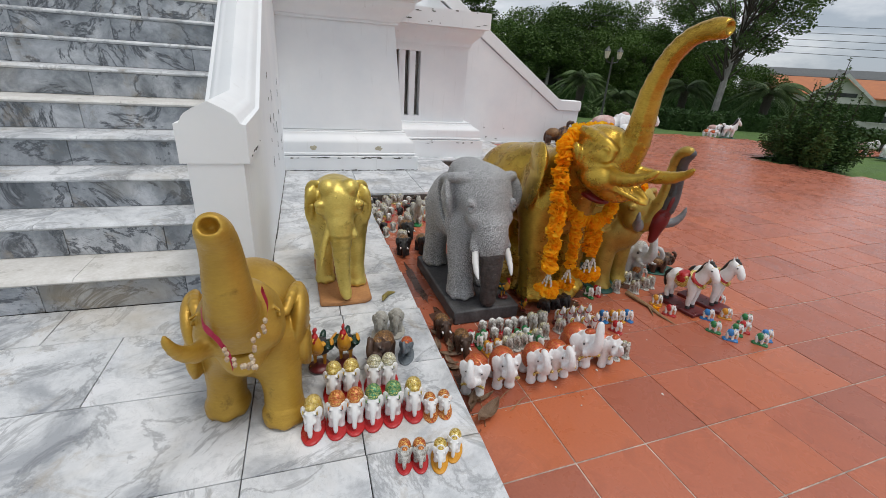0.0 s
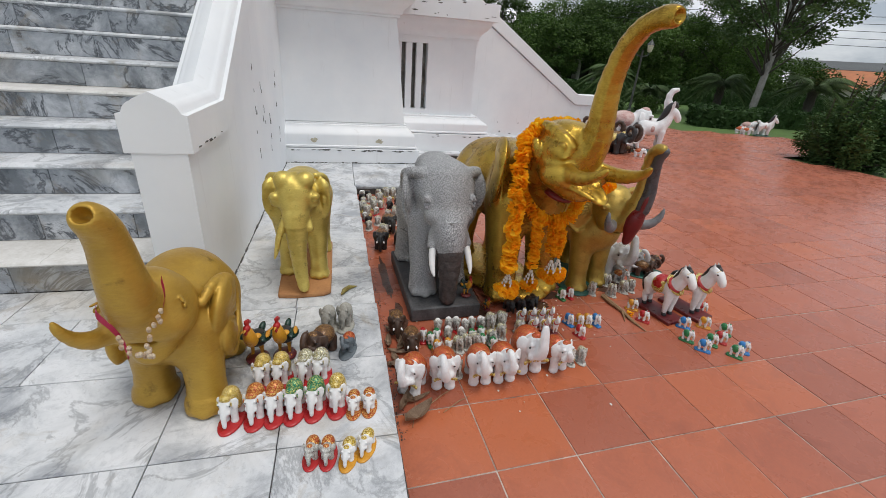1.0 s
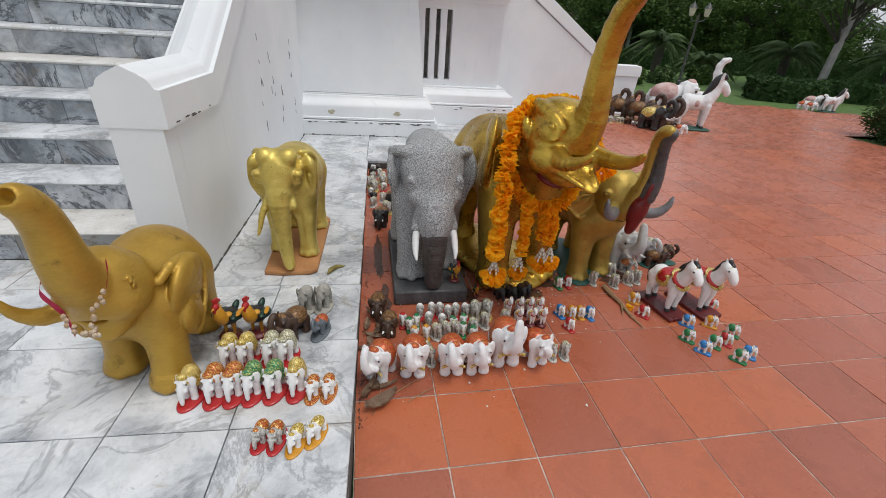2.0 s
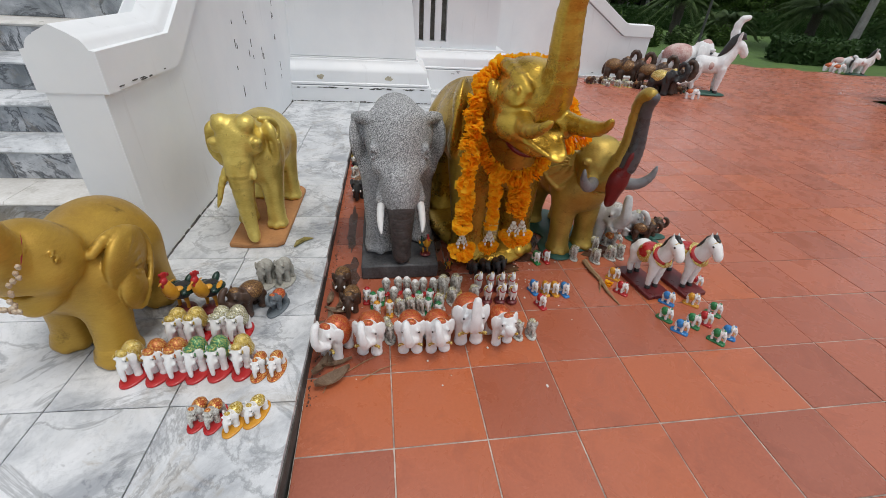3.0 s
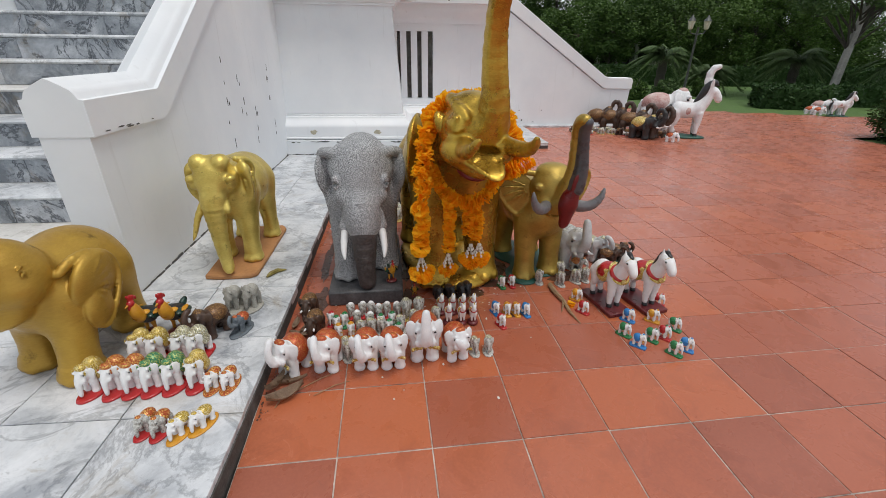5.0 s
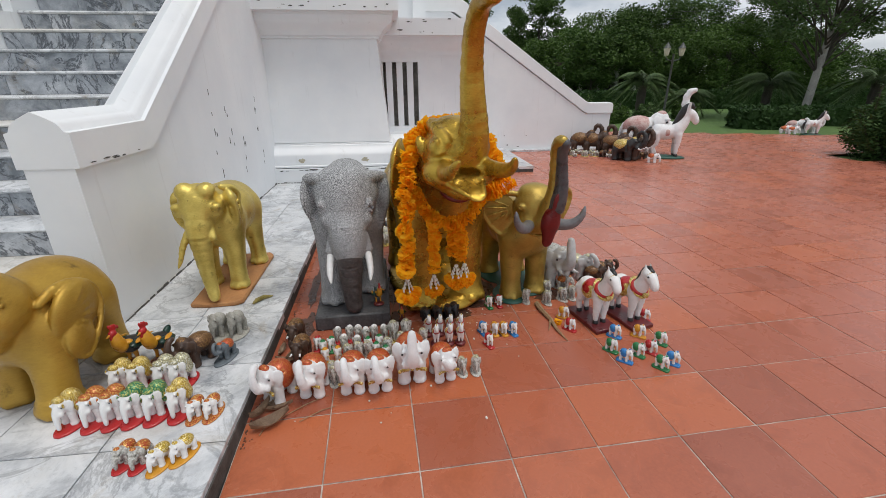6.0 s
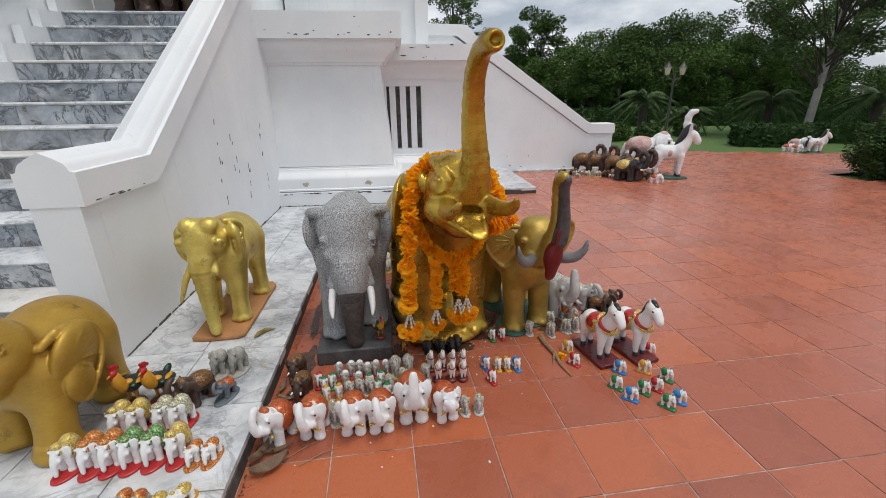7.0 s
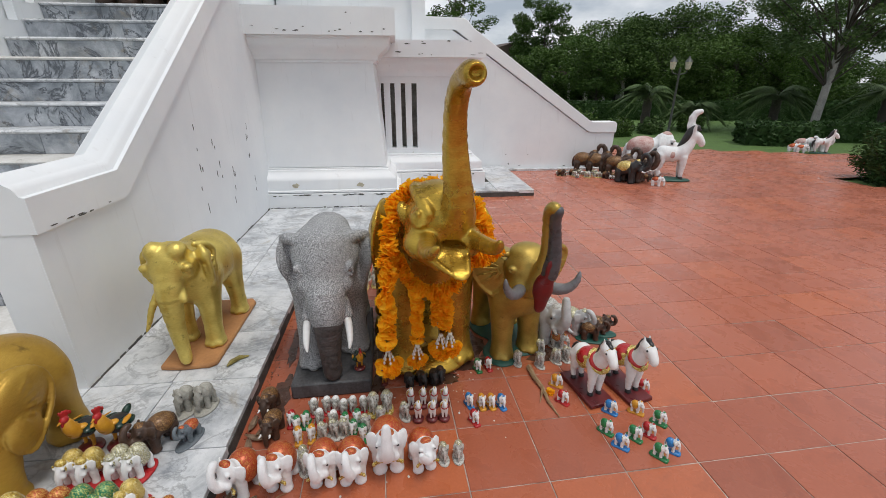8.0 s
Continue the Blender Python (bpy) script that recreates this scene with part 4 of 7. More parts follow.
# the largest gold elephant, trunk raised high
t4 = [(0.03, -0.34, 0.86, 0.095), (0.045, -0.40, 0.95, 0.074), (0.05, -0.435, 1.04, 0.060), (0.032, -0.46, 1.17, 0.050), (0.018, -0.485, 1.28, 0.043), (0.002, -0.545, 1.40, 0.037), (-0.004, -0.62, 1.475, 0.033), (-0.002, -0.70, 1.505, 0.033), (0.0, -0.755, 1.508, 0.037)]
f4 = [ell((0, 0.24, 0.64), (0.25, 0.42, 0.26), k=0.07), ell((0, 0.52, 0.60), (0.235, 0.22, 0.25), k=0.06), ell((0, -0.03, 0.65), (0.225, 0.2, 0.25), k=0.07),
      ell((0, -0.13, 0.83), (0.17, 0.2, 0.17), (-20, 0, 0), k=0.06), ell((0, -0.28, 0.925), (0.15, 0.17, 0.135), (-10, 0, 0), k=0.06), ell((0, -0.25, 1.035), (0.095, 0.13, 0.05), (-6, 0, 0), k=0.04),
      ell((0.10, -0.37, 0.955), (0.045, 0.07, 0.045), k=0.025), ell((-0.10, -0.37, 0.955), (0.045, 0.07, 0.045), k=0.025),
      ell((0.095, -0.38, 0.845), (0.08, 0.11, 0.07), k=0.03), ell((-0.095, -0.38, 0.845), (0.08, 0.11, 0.07), k=0.03), ell((0, -0.30, 0.90), (0.135, 0.13, 0.10), k=0.04),
      ell((0.01, -0.36, 0.785), (0.10, 0.14, 0.065), (10, 0, 0), k=0.05), ell((0.02, -0.485, 0.795), (0.072, 0.09, 0.018), (20, 0, 0), k=0.02), ell((0.025, -0.56, 0.772), (0.04, 0.042, 0.014), (24, 0, 0), k=0.015), ell((0, -0.26, 1.01), (0.10, 0.14, 0.055), (-6, 0, 0), k=0.02)]
f4 += legs([(-0.135, -0.06, -0.14, -0.02), (0.155, -0.03, 0.14, 0.0), (-0.14, 0.55, -0.13, 0.5), (0.14, 0.52, 0.13, 0.48)], 0.60, 0.125, 0.085, 0.10)
f4 += chain(t4, 18, 0.02) + rings(t4[1:8], 17, 1.045, 0.0045)
for s in (1, -1):
    f4 += chain([(s * 0.07, -0.16, 1.04, 0.024), (s * 0.092, -0.25, 1.045, 0.026), (s * 0.088, -0.35, 1.022, 0.025), (s * 0.07, -0.42, 0.985, 0.022)], 9, 0.014)
    f4 += [ell((s * 0.150, -0.255, 0.945), (0.028, 0.042, 0.055), (0, s * 10, s * 20), k=0.008), ell((s * 0.10, -0.40, 0.94), (0.03, 0.05, 0.010), (0, s * 20, s * 10), k=0.008)]
    f4 += chain([(s * 0.09, -0.43, 0.82, 0.02), (s * 0.065 + 0.005, -0.51, 0.80, 0.012), (s * 0.035 + 0.02, -0.575, 0.775, 0.009)], 7, 0.01)
    f4 += chain([(x + s * r * 0.72, y - r * 0.62, z - r * 0.2, 0.009) for x, y, z, r in t4[1:7]], 18, 0.008)
f4 += ear(1, 0.235, -0.05, 0.78, 0.15, 0.19, 0.024, 22, 14) + ear(-1, 0.235, -0.05, 0.78, 0.15, 0.19, 0.024, 22, 14)
for s in (1, -1):
    f4 += chain([(s * 0.085 + 0.015, -0.42, 0.875, 0.038), (s * 0.115 + 0.015, -0.51, 0.87, 0.034), (s * 0.13 + 0.015, -0.60, 0.885, 0.028), (s * 0.125 + 0.012, -0.68, 0.92, 0.017), (s * 0.115 + 0.01, -0.715, 0.95, 0.010)], 10, 0.012)
    f4.append(ell((s * 0.115, -0.41, 0.985), (0.016, 0.028, 0.018), k=0.008))
    f4.append(cut((s * 0.13, -0.42, 0.982), (0.008, 0.018, 0.006), k=0.005))
f4 += toes([(-0.135, -0.06), (0.155, -0.03)], 0.10)
f4 += [cut((0.022, -0.52, 0.836), (0.055, 0.13, 0.022), (14, 0, 0), 0.012), cut((0.0, -0.785, 1.508), (0.024, 0.03, 0.022), k=0.01)]
f4 += chain([(0, 0.74, 0.7, 0.022), (0, 0.78, 0.5, 0.016), (0, 0.76, 0.3, 0.02)], 8, 0.02)
base4 = [ell((0.0, -0.05, 0.0), (0.22, 0.16, 0.075), k=0.02), ell((-0.02, 0.3, 0.0), (0.25, 0.42, 0.05), k=0.04), ell((0.17, -0.06, 0.02), (0.07, 0.08, 0.05), k=0.02), cut((0, 0, -0.5), (3, 3, 0.5))]
base4 += [ell((0.06 * math.sin(i * 2.1) + 0.15, -0.10 + 0.03 * math.cos(i * 1.7), 0.02 + 0.012 * (i % 3)), (0.026, 0.03, 0.02), (0, 0, 40 * i), k=0.008) for i in range(7)]
mouth4 = [ell((0.02, -0.26, 0.725), (0.085, 0.11, 0.032), (16, 0, 0), k=0.02)]
elephant_great = statue("elephant_statue", [(f4, M_GOLD_AGED, 0.0078), (base4, M_GOLD_AGED, 0.0075), (mouth4, M_RED_IN, 0.008)], pose(0.585, 1.225, 0.02, 0, 0, 6), "large gold elephant statue with open mouth and trunk raised high", "statue")

# the smaller gold elephant with a dark trunk
t5 = [(0, -0.23, 0.50, 0.064), (0.005, -0.275, 0.55, 0.056), (0.02, -0.305, 0.64, 0.047), (0.03, -0.315, 0.735, 0.037), (0.022, -0.32, 0.83, 0.031), (0.004, -0.34, 0.93, 0.027), (-0.004, -0.375, 0.975, 0.026), (-0.004, -0.41, 0.985, 0.026)]
f5 = [ell((0, 0.14, 0.41), (0.16, 0.27, 0.155), k=0.05), ell((0, 0.30, 0.39), (0.15, 0.15, 0.155), k=0.05), ell((0, -0.04, 0.42), (0.145, 0.14, 0.15), k=0.05),
      ell((0, -0.13, 0.59), (0.12, 0.125, 0.115), k=0.04), ell((0, -0.11, 0.68), (0.09, 0.075, 0.045), k=0.03), ell((0.075, -0.19, 0.52), (0.05, 0.06, 0.05), k=0.03), ell((-0.075, -0.19, 0.52), (0.05, 0.06, 0.05), k=0.03)]
f5 += legs([(-0.085, -0.05, -0.085, -0.03), (0.095, -0.01, 0.085, 0.0), (-0.09, 0.33, -0.08, 0.3), (0.09, 0.3, 0.08, 0.28)], 0.38, 0.08, 0.055, 0.064)
f5 += chain([(x, y + 0.03, z, r * 0.95) for x, y, z, r in t5], 14, 0.02)
for s in (1, -1):
    f5 += [ell((s * 0.19, -0.045, 0.575), (0.015, 0.105, 0.09), (0, 0, s * -68), k=0.012), ell((s * 0.175, -0.05, 0.50), (0.014, 0.08, 0.08), (0, 0, s * -66), k=0.012)]
    f5 += chain([(s * 0.095, -0.10, 0.665, 0.016), (s * 0.17, -0.075, 0.672, 0.017), (s * 0.245, -0.035, 0.655, 0.015), (s * 0.285, -0.015, 0.61, 0.010), (s * 0.27, -0.02, 0.54, 0.009), (s * 0.225, -0.035, 0.47, 0.009), (s * 0.17, -0.06, 0.42, 0.010), (s * 0.14, -0.08, 0.44, 0.010)], 20, 0.008)
    for i in range(5):
        a = radians(28 - 24 * i)
        f5 += chain([(s * (0.12 + 0.03 * math.cos(a)), -0.095, 0.585 + 0.03 * math.sin(a), 0.005), (s * (0.12 + 0.135 * math.cos(a)), -0.047, 0.575 + 0.12 * math.sin(a), 0.006)], 4, 0.007)
for s in (1, -1):
    f5.append(ell((s * 0.108, -0.185, 0.615), (0.022, 0.022, 0.018), k=0.01))
    f5.append(cut((s * 0.12, -0.202, 0.615), (0.008, 0.012, 0.007), k=0.006))
f5 += toes([(-0.085, -0.05), (0.095, -0.01)], 0.064)
f5 += [cut((0, -0.27, 0.445), (0.05, 0.08, 0.02), (22, 0, 0), 0.012)]
dark5 = chain([(x + 0.010, y - 0.014, z, r * 0.9) for x, y, z, r in t5[2:7]], 12, 0.012)
red5 = [ell((0.012, -0.30, 0.555), (0.05, 0.05, 0.095), (12, 0, 0), k=0.02), ell((0.008, -0.295, 0.46), (0.032, 0.025, 0.055), (16, 0, 0), k=0.02), ell((0.022, -0.345, 0.66), (0.03, 0.012, 0.07), (6, 0, 0), k=0.02)]
tusk5 = []
for s in (1, -1):
    tusk5 += chain([(s * 0.065, -0.215, 0.525, 0.032), (s * 0.105, -0.26, 0.52, 0.029), (s * 0.15, -0.295, 0.535, 0.024), (s * 0.185, -0.315, 0.58, 0.016), (s * 0.195, -0.32, 0.63, 0.007)], 10, 0.01)
base5 = [ell((-0.09, -0.04, 0.0), (0.10, 0.13, 0.028), k=0.02), ell((0.05, 0.06, 0.0), (0.16, 0.16, 0.028), k=0.03), ell((0, 0.28, 0.0), (0.18, 0.2, 0.028), k=0.03), cut((0, 0, -0.5), (3, 3, 0.5))]
elephant_dark_trunk = statue("elephant_statue", [(f5, M_GOLD_DULL, 0.0066), (dark5, M_DARKGREY, 0.006), (red5, M_RED_IN, 0.007), (tusk5, M_SILVERGREY, 0.006), (base5, M_GREENBASE, 0.008)], pose(1.10, 1.245, 0.0, 0, 0, 5), "gold elephant statue with dark raised trunk and grey tusks", "statue")


# ---- small votive figures ----
def scaled(forms, s, dz=0.0):
    out = []
    for f in forms:
        if f[0] == "cone":
            out.append(("cone", f[1] * s + (0, 0, dz), f[2] * s + (0, 0, dz), f[3] * s, f[4] * s, f[5] * s))
        else:
            out.append((f[0], f[1] * s + (0, 0, dz), f[2] * s, f[3], f[4] * s))
    return out


def little_elephant(trunk="down"):
    """A stout elephant one unit high at the back, facing -y, feet at zero."""
    f = [ell((0, 0.10, 0.62), (0.30, 0.42, 0.30), k=0.12), ell((0, -0.34, 0.76), (0.24, 0.25, 0.25), k=0.10), ell((0, -0.36, 0.94), (0.17, 0.16, 0.10), k=0.08)]
    for x, y in ((-0.17, -0.2), (0.17, -0.2), (-0.17, 0.36), (0.17, 0.36)):
        f += [cone((x, y, 0.45), (x, y, 0.1), 0.15, 0.125, 0.08), ell((x, y - 0.02, 0.06), (0.145, 0.15, 0.09), k=0.05)]
    for s in (1, -1):
        f += [ell((s * 0.30, -0.26, 0.80), (0.04, 0.14, 0.18), (6, s * -10, s * -48), k=0.025), ell((s * 0.29, -0.26, 0.64), (0.04, 0.10, 0.13), (0, s * -6, s * -48), k=0.025), ell((s * 0.14, -0.55, 0.6), (0.09, 0.09, 0.09), k=0.06), ell((s * 0.17, -0.52, 0.87), (0.06, 0.06, 0.04), k=0.03)]
    path = {"down": [(0, -0.52, 0.74, 0.14), (0, -0.64, 0.55, 0.11), (0, -0.68, 0.34, 0.085), (0, -0.70, 0.14, 0.075)],
            "up": [(0, -0.50, 0.64, 0.14), (-0.02, -0.68, 0.60, 0.115), (-0.05, -0.78, 0.76, 0.098), (-0.08, -0.75, 0.95, 0.085), (-0.10, -0.65, 1.08, 0.08), (-0.11, -0.55, 1.10, 0.075)],
            "swan": [(0, -0.50, 0.70, 0.15), (0, -0.70, 0.66, 0.13), (0, -0.90, 0.80, 0.11), (0, -0.92, 1.05, 0.095), (0, -0.86, 1.3, 0.08), (0, -0.9, 1.5, 0.07), (0, -1.02, 1.56, 0.06)],
            "loop": [(0, -0.50, 0.68, 0.15), (0, -0.70, 0.70, 0.13), (0, -0.82, 0.90, 0.11), (0, -0.80, 1.14, 0.095), (0, -0.66, 1.28, 0.085), (0, -0.52, 1.22, 0.08), (0, -0.50, 1.08, 0.075)],
            "high": [(0, -0.50, 0.68, 0.15), (0, -0.68, 0.72, 0.125), (0, -0.76, 0.92, 0.105), (0, -0.72, 1.14, 0.09), (0, -0.68, 1.32, 0.08)],
            "side": [(0, -0.52, 0.70, 0.14), (-0.02, -0.68, 0.66, 0.11), (-0.12, -0.78, 0.78, 0.085), (-0.22, -0.80, 0.94, 0.075)]}[trunk]
    f += chain(path, 9, 0.04) + rings(path, 11, 1.06, 0.018)
    f += [cut((0, 0, -0.5), (3, 3, 0.5))]
    f += chain([(0, 0.5, 0.72, 0.05), (0, 0.56, 0.5, 0.04), (0, 0.54, 0.3, 0.05)], 5, 0.04)
    return f


CLOTH = [ell((0, 0.14, 0.66), (0.32, 0.39, 0.285), k=0.05)]
CAP = [ell((0, -0.37, 0.97), (0.155, 0.13, 0.105), k=0.05)]
BAND = [ell((0, -0.10, 0.62), (0.315, 0.035, 0.33), (10, 0, 0), k=0.02)]
HANGING = [ell((s * 0.27, 0.10, 0.56), (0.075, 0.30, 0.22), k=0.05) for s in (1, -1)] + [ell((0, 0.12, 0.92), (0.2, 0.24, 0.12), k=0.05), ell((0, -0.40, 0.99), (0.16, 0.15, 0.11), k=0.05)]
DOME = [ell((0, 0.12, 0.78), (0.325, 0.36, 0.33), k=0.05), ell((0, -0.36, 0.98), (0.2, 0.17, 0.13), k=0.05)] + [ell((s * 0.29, 0.12, 0.56), (0.06, 0.26, 0.2), k=0.04) for s in (1, -1)] + [ell((s * 0.25, -0.46, 0.86), (0.03, 0.05, 0.1), k=0.02) for s in (1, -1)]
TUSKS = []
for s in (1, -1):
    TUSKS += chain([(s * 0.14, -0.58, 0.58, 0.045), (s * 0.18, -0.72, 0.55, 0.035), (s * 0.19, -0.82, 0.60, 0.015)], 5, 0.02)
EYES = [ell((s * 0.2, -0.50, 0.80), (0.03, 0.03, 0.028), k=0.01) for s in (1, -1)]
BLOCK = [ell((s * 0.12, y, 0.05), (0.24, 0.24, 0.12), k=0.1) for s in (1, -1) for y in (-0.66, -0.4, -0.1, 0.2, 0.42, 0.56)] + [cut((0, 0, -0.5), (3, 3, 0.5))]
OVAL = [ell((0, -0.08, 0.04), (0.45, 0.88, 0.09), k=0.03), cut((0, 0, -0.5), (3, 3, 0.5))]
BEADS = [ell((0.27 * math.sin(a), -0.56 + 0.14 * math.cos(a), 0.46 - 0.05 * math.cos(a)), (0.045, 0.04, 0.045), k=0.02) for a in np.linspace(-1.5, 1.5, 9)]

MINI = {}


def mini(key, s, body, cloth, base=None, trunk="down", extra=(), foot=None):
    """A small elephant figure s metres high, made once for each look."""
    if key not in MINI:
        dz = (0.09 if foot is None else 0.16) * s if base else 0.0
        c = min(max(0.038 * s, 0.0027), 0.016)
        layers = [(scaled(little_elephant(trunk), s, dz), body, c), (scaled(CLOTH, s, dz), cloth, c), (scaled(CAP, s, dz), cloth, c), (scaled(EYES, s, dz), M_BLACK, c * 0.6)]
        if base:
            layers.append((scaled(OVAL if foot is None else foot, s), base, c))
        for forms, mat in extra:
            layers.append((scaled(forms, s, dz), mat, c * 0.8))
        MINI[key] = statue_mesh("elephant_figurine", layers)
    return MINI[key]


def figure(me, x, y, z, turn, label, group, name="elephant_figurine", category="figurine", build=None):
    """One figurine; build stretches its width, length and height."""
    ob = new(name, me)
    if build is None:
        build = {"row of white elephants": (1.06, 0.88, 1.17), "coloured little elephants": (0.78, 0.76, 1.04), "silvery elephants": (0.85, 0.72, 1.18), "small horses": (1.1, 0.72, 1.16), "red-based elephants": (0.92, 0.86, 1.12), "pair of pale elephants": (0.9, 0.72, 1.1)}.get(group, (1, 1, 1))
    ob.matrix_world = pose(x, y, z, 0, 0, turn) @ Matrix.Diagonal((*build, 1))
    return tagged(ob, label, category, group)


random.seed(21)
# the row of white elephants at the front
WHITE = [(-0.225, 0.465, -30, 0.16, "up"), (-0.08, 0.475, -8, 0.163, "up"), (0.088, 0.47, -4, 0.16, "up"), (0.203, 0.465, 2, 0.16, "up"), (0.345, 0.51, 0, 0.195, "high"), (0.487, 0.485, 12, 0.152, "side")]
for x, y, turn, s, tr in WHITE:
    me = mini(("white", s, tr), s, M_CERAMIC, M_BLANKET, None, tr, ((BEADS, M_GL_GOLD), (HANGING[:2], M_BLANKET)))
    figure(me, x, y, 0, turn, "white ceramic elephant with orange and gold saddlecloth and raised trunk", "row of white elephants")

# on the platform: red-based elephants in rows
PAINT = {"gold": M_GL_GOLD, "red": M_GL_RED, "green": M_GL_GREEN, "silver": M_GL_SILVER}
for x, c in ((-0.915, "gold"), (-0.832, "red"), (-0.765, "red"), (-0.698, "green"), (-0.622, "green"), (-0.542, "gold")):
    me = mini(("red base", c), 0.105, M_IVORY, PAINT[c], M_RED, "down", ((DOME, PAINT[c]),))
    figure(me, x, 0.345, Z0, random.uniform(-16, -8), "white elephant figurine with %s glitter saddlecloth on a red base" % c, "red-based elephants")
for x, c in ((-0.825, "gold"), (-0.757, "gold"), (-0.662, "silver"), (-0.602, "silver")):
    me = mini(("red base", c), 0.105, M_IVORY, PAINT[c], M_RED, "down", ((DOME, PAINT[c]),))
    figure(me, x, 0.515, Z0, random.uniform(-18, -10), "white elephant figurine with %s glitter saddlecloth on a red base" % c, "red-based elephants")
for x in (-0.482, -0.424):
    figure(mini("ruby", 0.072, M_IVORY, M_GL_RED, M_GL_RED), x, 0.315, Z0, -10, "small white elephant figurine with red glitter on a red base", "small glitter elephants")
for x, y, turn in ((-0.633, 0.125, -14), (-0.582, 0.115, -10)):
    figure(mini("pink", 0.07, M_SILVER, M_GL_RED, M_RED), x, y, Z0, turn, "small grey elephant figurine with pink glitter on a red base", "small glitter elephants")
for x, y, turn in ((-0.515, 0.095, -18), (-0.452, 0.12, -26)):
    figure(mini("amber", 0.07, M_IVORY, M_GL_GOLD, M_YELLOW), x, y, Z0, turn, "small white elephant figurine with gold glitter on yellow base", "small glitter elephants")

# carved dark elephants
CARVED = mini("carved", 0.145, M_CARVED, M_BROWNCLOTH, None, "up", ((TUSKS, M_IVORY),))
CARVED_DOWN = mini("carved down", 0.12, M_CARVED, M_BROWNCLOTH, None, "down", ((TUSKS, M_IVORY),))
BLACKED = mini("black", 0.15, M_BLACK, M_BROWNCLOTH, None, "down", ((TUSKS, M_IVORY),))
figure(CARVED, -0.60, 0.665, Z0, -34, "dark brown carved wooden elephant with patterned cloth and white tusks", "carved elephants")
figure(CARVED_DOWN, -0.172, 0.745, 0, -8, "dark brown carved elephant with white tusks and gold cap", "carved elephants")
figure(CARVED_DOWN, -0.222, 0.905, 0, -4, "dark brown carved elephant with white tusks and gold cap", "carved elephants")
figure(mini("blue stone", 0.085, M_BLUEGREY, M_BLANKET, M_BLUEGREY, "up"), -0.482, 0.675, Z0, -20, "blue-grey stone elephant figurine with orange back", "figurines")
for x, y in ((-0.565, 0.86), (-0.484, 0.87)):
    figure(mini("resin", 0.112, M_STONEFIG, M_STONEFIG, M_STONEFIG, "down"), x, y, Z0, -16, "pale grey resin elephant figurine on an oval base", "pair of pale elephants")

# bright little elephants on coloured bases
BRIGHT = {"blue": M_BLUE, "green": M_GREEN, "red": M_RED, "yellow": M_YELLOW}


def bright(x, y, c, turn, s=0.062):
    figure(mini(("bright", c, s), s, M_IVORY, BRIGHT[c], BRIGHT[c], "down", ((BEADS, M_GL_GOLD), (BAND, M_GL_GOLD), (HANGING[:2], BRIGHT[c])), BLOCK), x, y, 0, turn + random.uniform(-8, 8), "tiny white elephant figurine with %s cloth and %s base" % (c, c), "coloured little elephants")


for x, y, c in ((1.337, 0.545, "green"), (1.42, 0.66, "blue"), (1.36, 0.455, "blue"), (1.445, 0.49, "green"), (1.545, 0.64, "yellow"), (1.518, 0.50, "red"), (1.612, 0.56, "green"), (1.497, 0.38, "green"), (1.565, 0.40, "blue"), (1.665, 0.785, "red")):
    bright(x, y, c, 42)
for x, y, c in ((0.752, 0.69, "red"), (0.75, 0.805, "blue"), (0.81, 0.79, "yellow"), (0.857, 0.785, "yellow"), (0.907, 0.775, "blue"), (1.218, 0.76, "red"), (1.235, 0.885, "yellow"), (0.853, 1.075, "green"), (0.915, 1.08, "red")):
    bright(x, y, c, 14 if x < 1.1 else 40)
for x, y, c in ((-0.07, 0.76, "green"), (-0.032, 0.785, "green"), (-0.052, 0.69, "yellow"), (0.006, 0.695, "yellow"), (0.15, 0.75, "green"), (0.205, 0.765, "green"), (0.235, 0.665, "green"), (-0.1, 0.80, "red"), (0.19, 0.70, "green")):
    bright(x, y, c, 0, 0.064)

# silvery little elephants
SILVERY = mini("silvery", 0.07, M_SILVER, M_GL_SILVER, M_SILVER, "down")
SILVERY_TALL = mini("silvery tall", 0.088, M_SILVER, M_GL_SILVER, M_GL_GOLD, "down")
SILVERY_RED = mini("silvery red", 0.066, M_SILVER, M_IVORY, M_RED, "down")
for x, y in ((0.576, 0.50), (0.642, 0.50), (0.002, 0.525), (-0.012, 0.565)):
    figure(SILVERY, x, y, 0, random.uniform(-10, 10), "tiny silvery elephant figurine on a gilded base", "silvery elephants")
for x, y in ((0.28, 0.83), (0.345, 0.835)):
    figure(SILVERY_TALL, x, y, 0, 4, "silvery white elephant figurine with gold tracery", "silvery elephants")
for x, y in ((0.054, 0.69), (0.103, 0.70), (0.149, 0.70), (0.245, 0.715), (0.314, 0.755), (0.428, 0.77), (1.091, 1.10), (1.209, 1.06), (1.314, 1.085), (1.38, 1.095), (1.19, 1.215), (1.255, 1.19)):
    figure(SILVERY, x, y, 0, random.uniform(-6, 30), "tiny silvery elephant figurine", "silvery elephants")
for x, y in ((-0.006, 0.86), (0.055, 0.865), (0.098, 0.862), (0.138, 0.835), (0.232, 0.845), (0.03, 0.785), (0.095, 0.765), (0.18, 0.85)):
    figure(SILVERY_RED, x, y, 0, random.uniform(-12, 12), "tiny silvery elephant figurine on a red base", "silvery elephants")
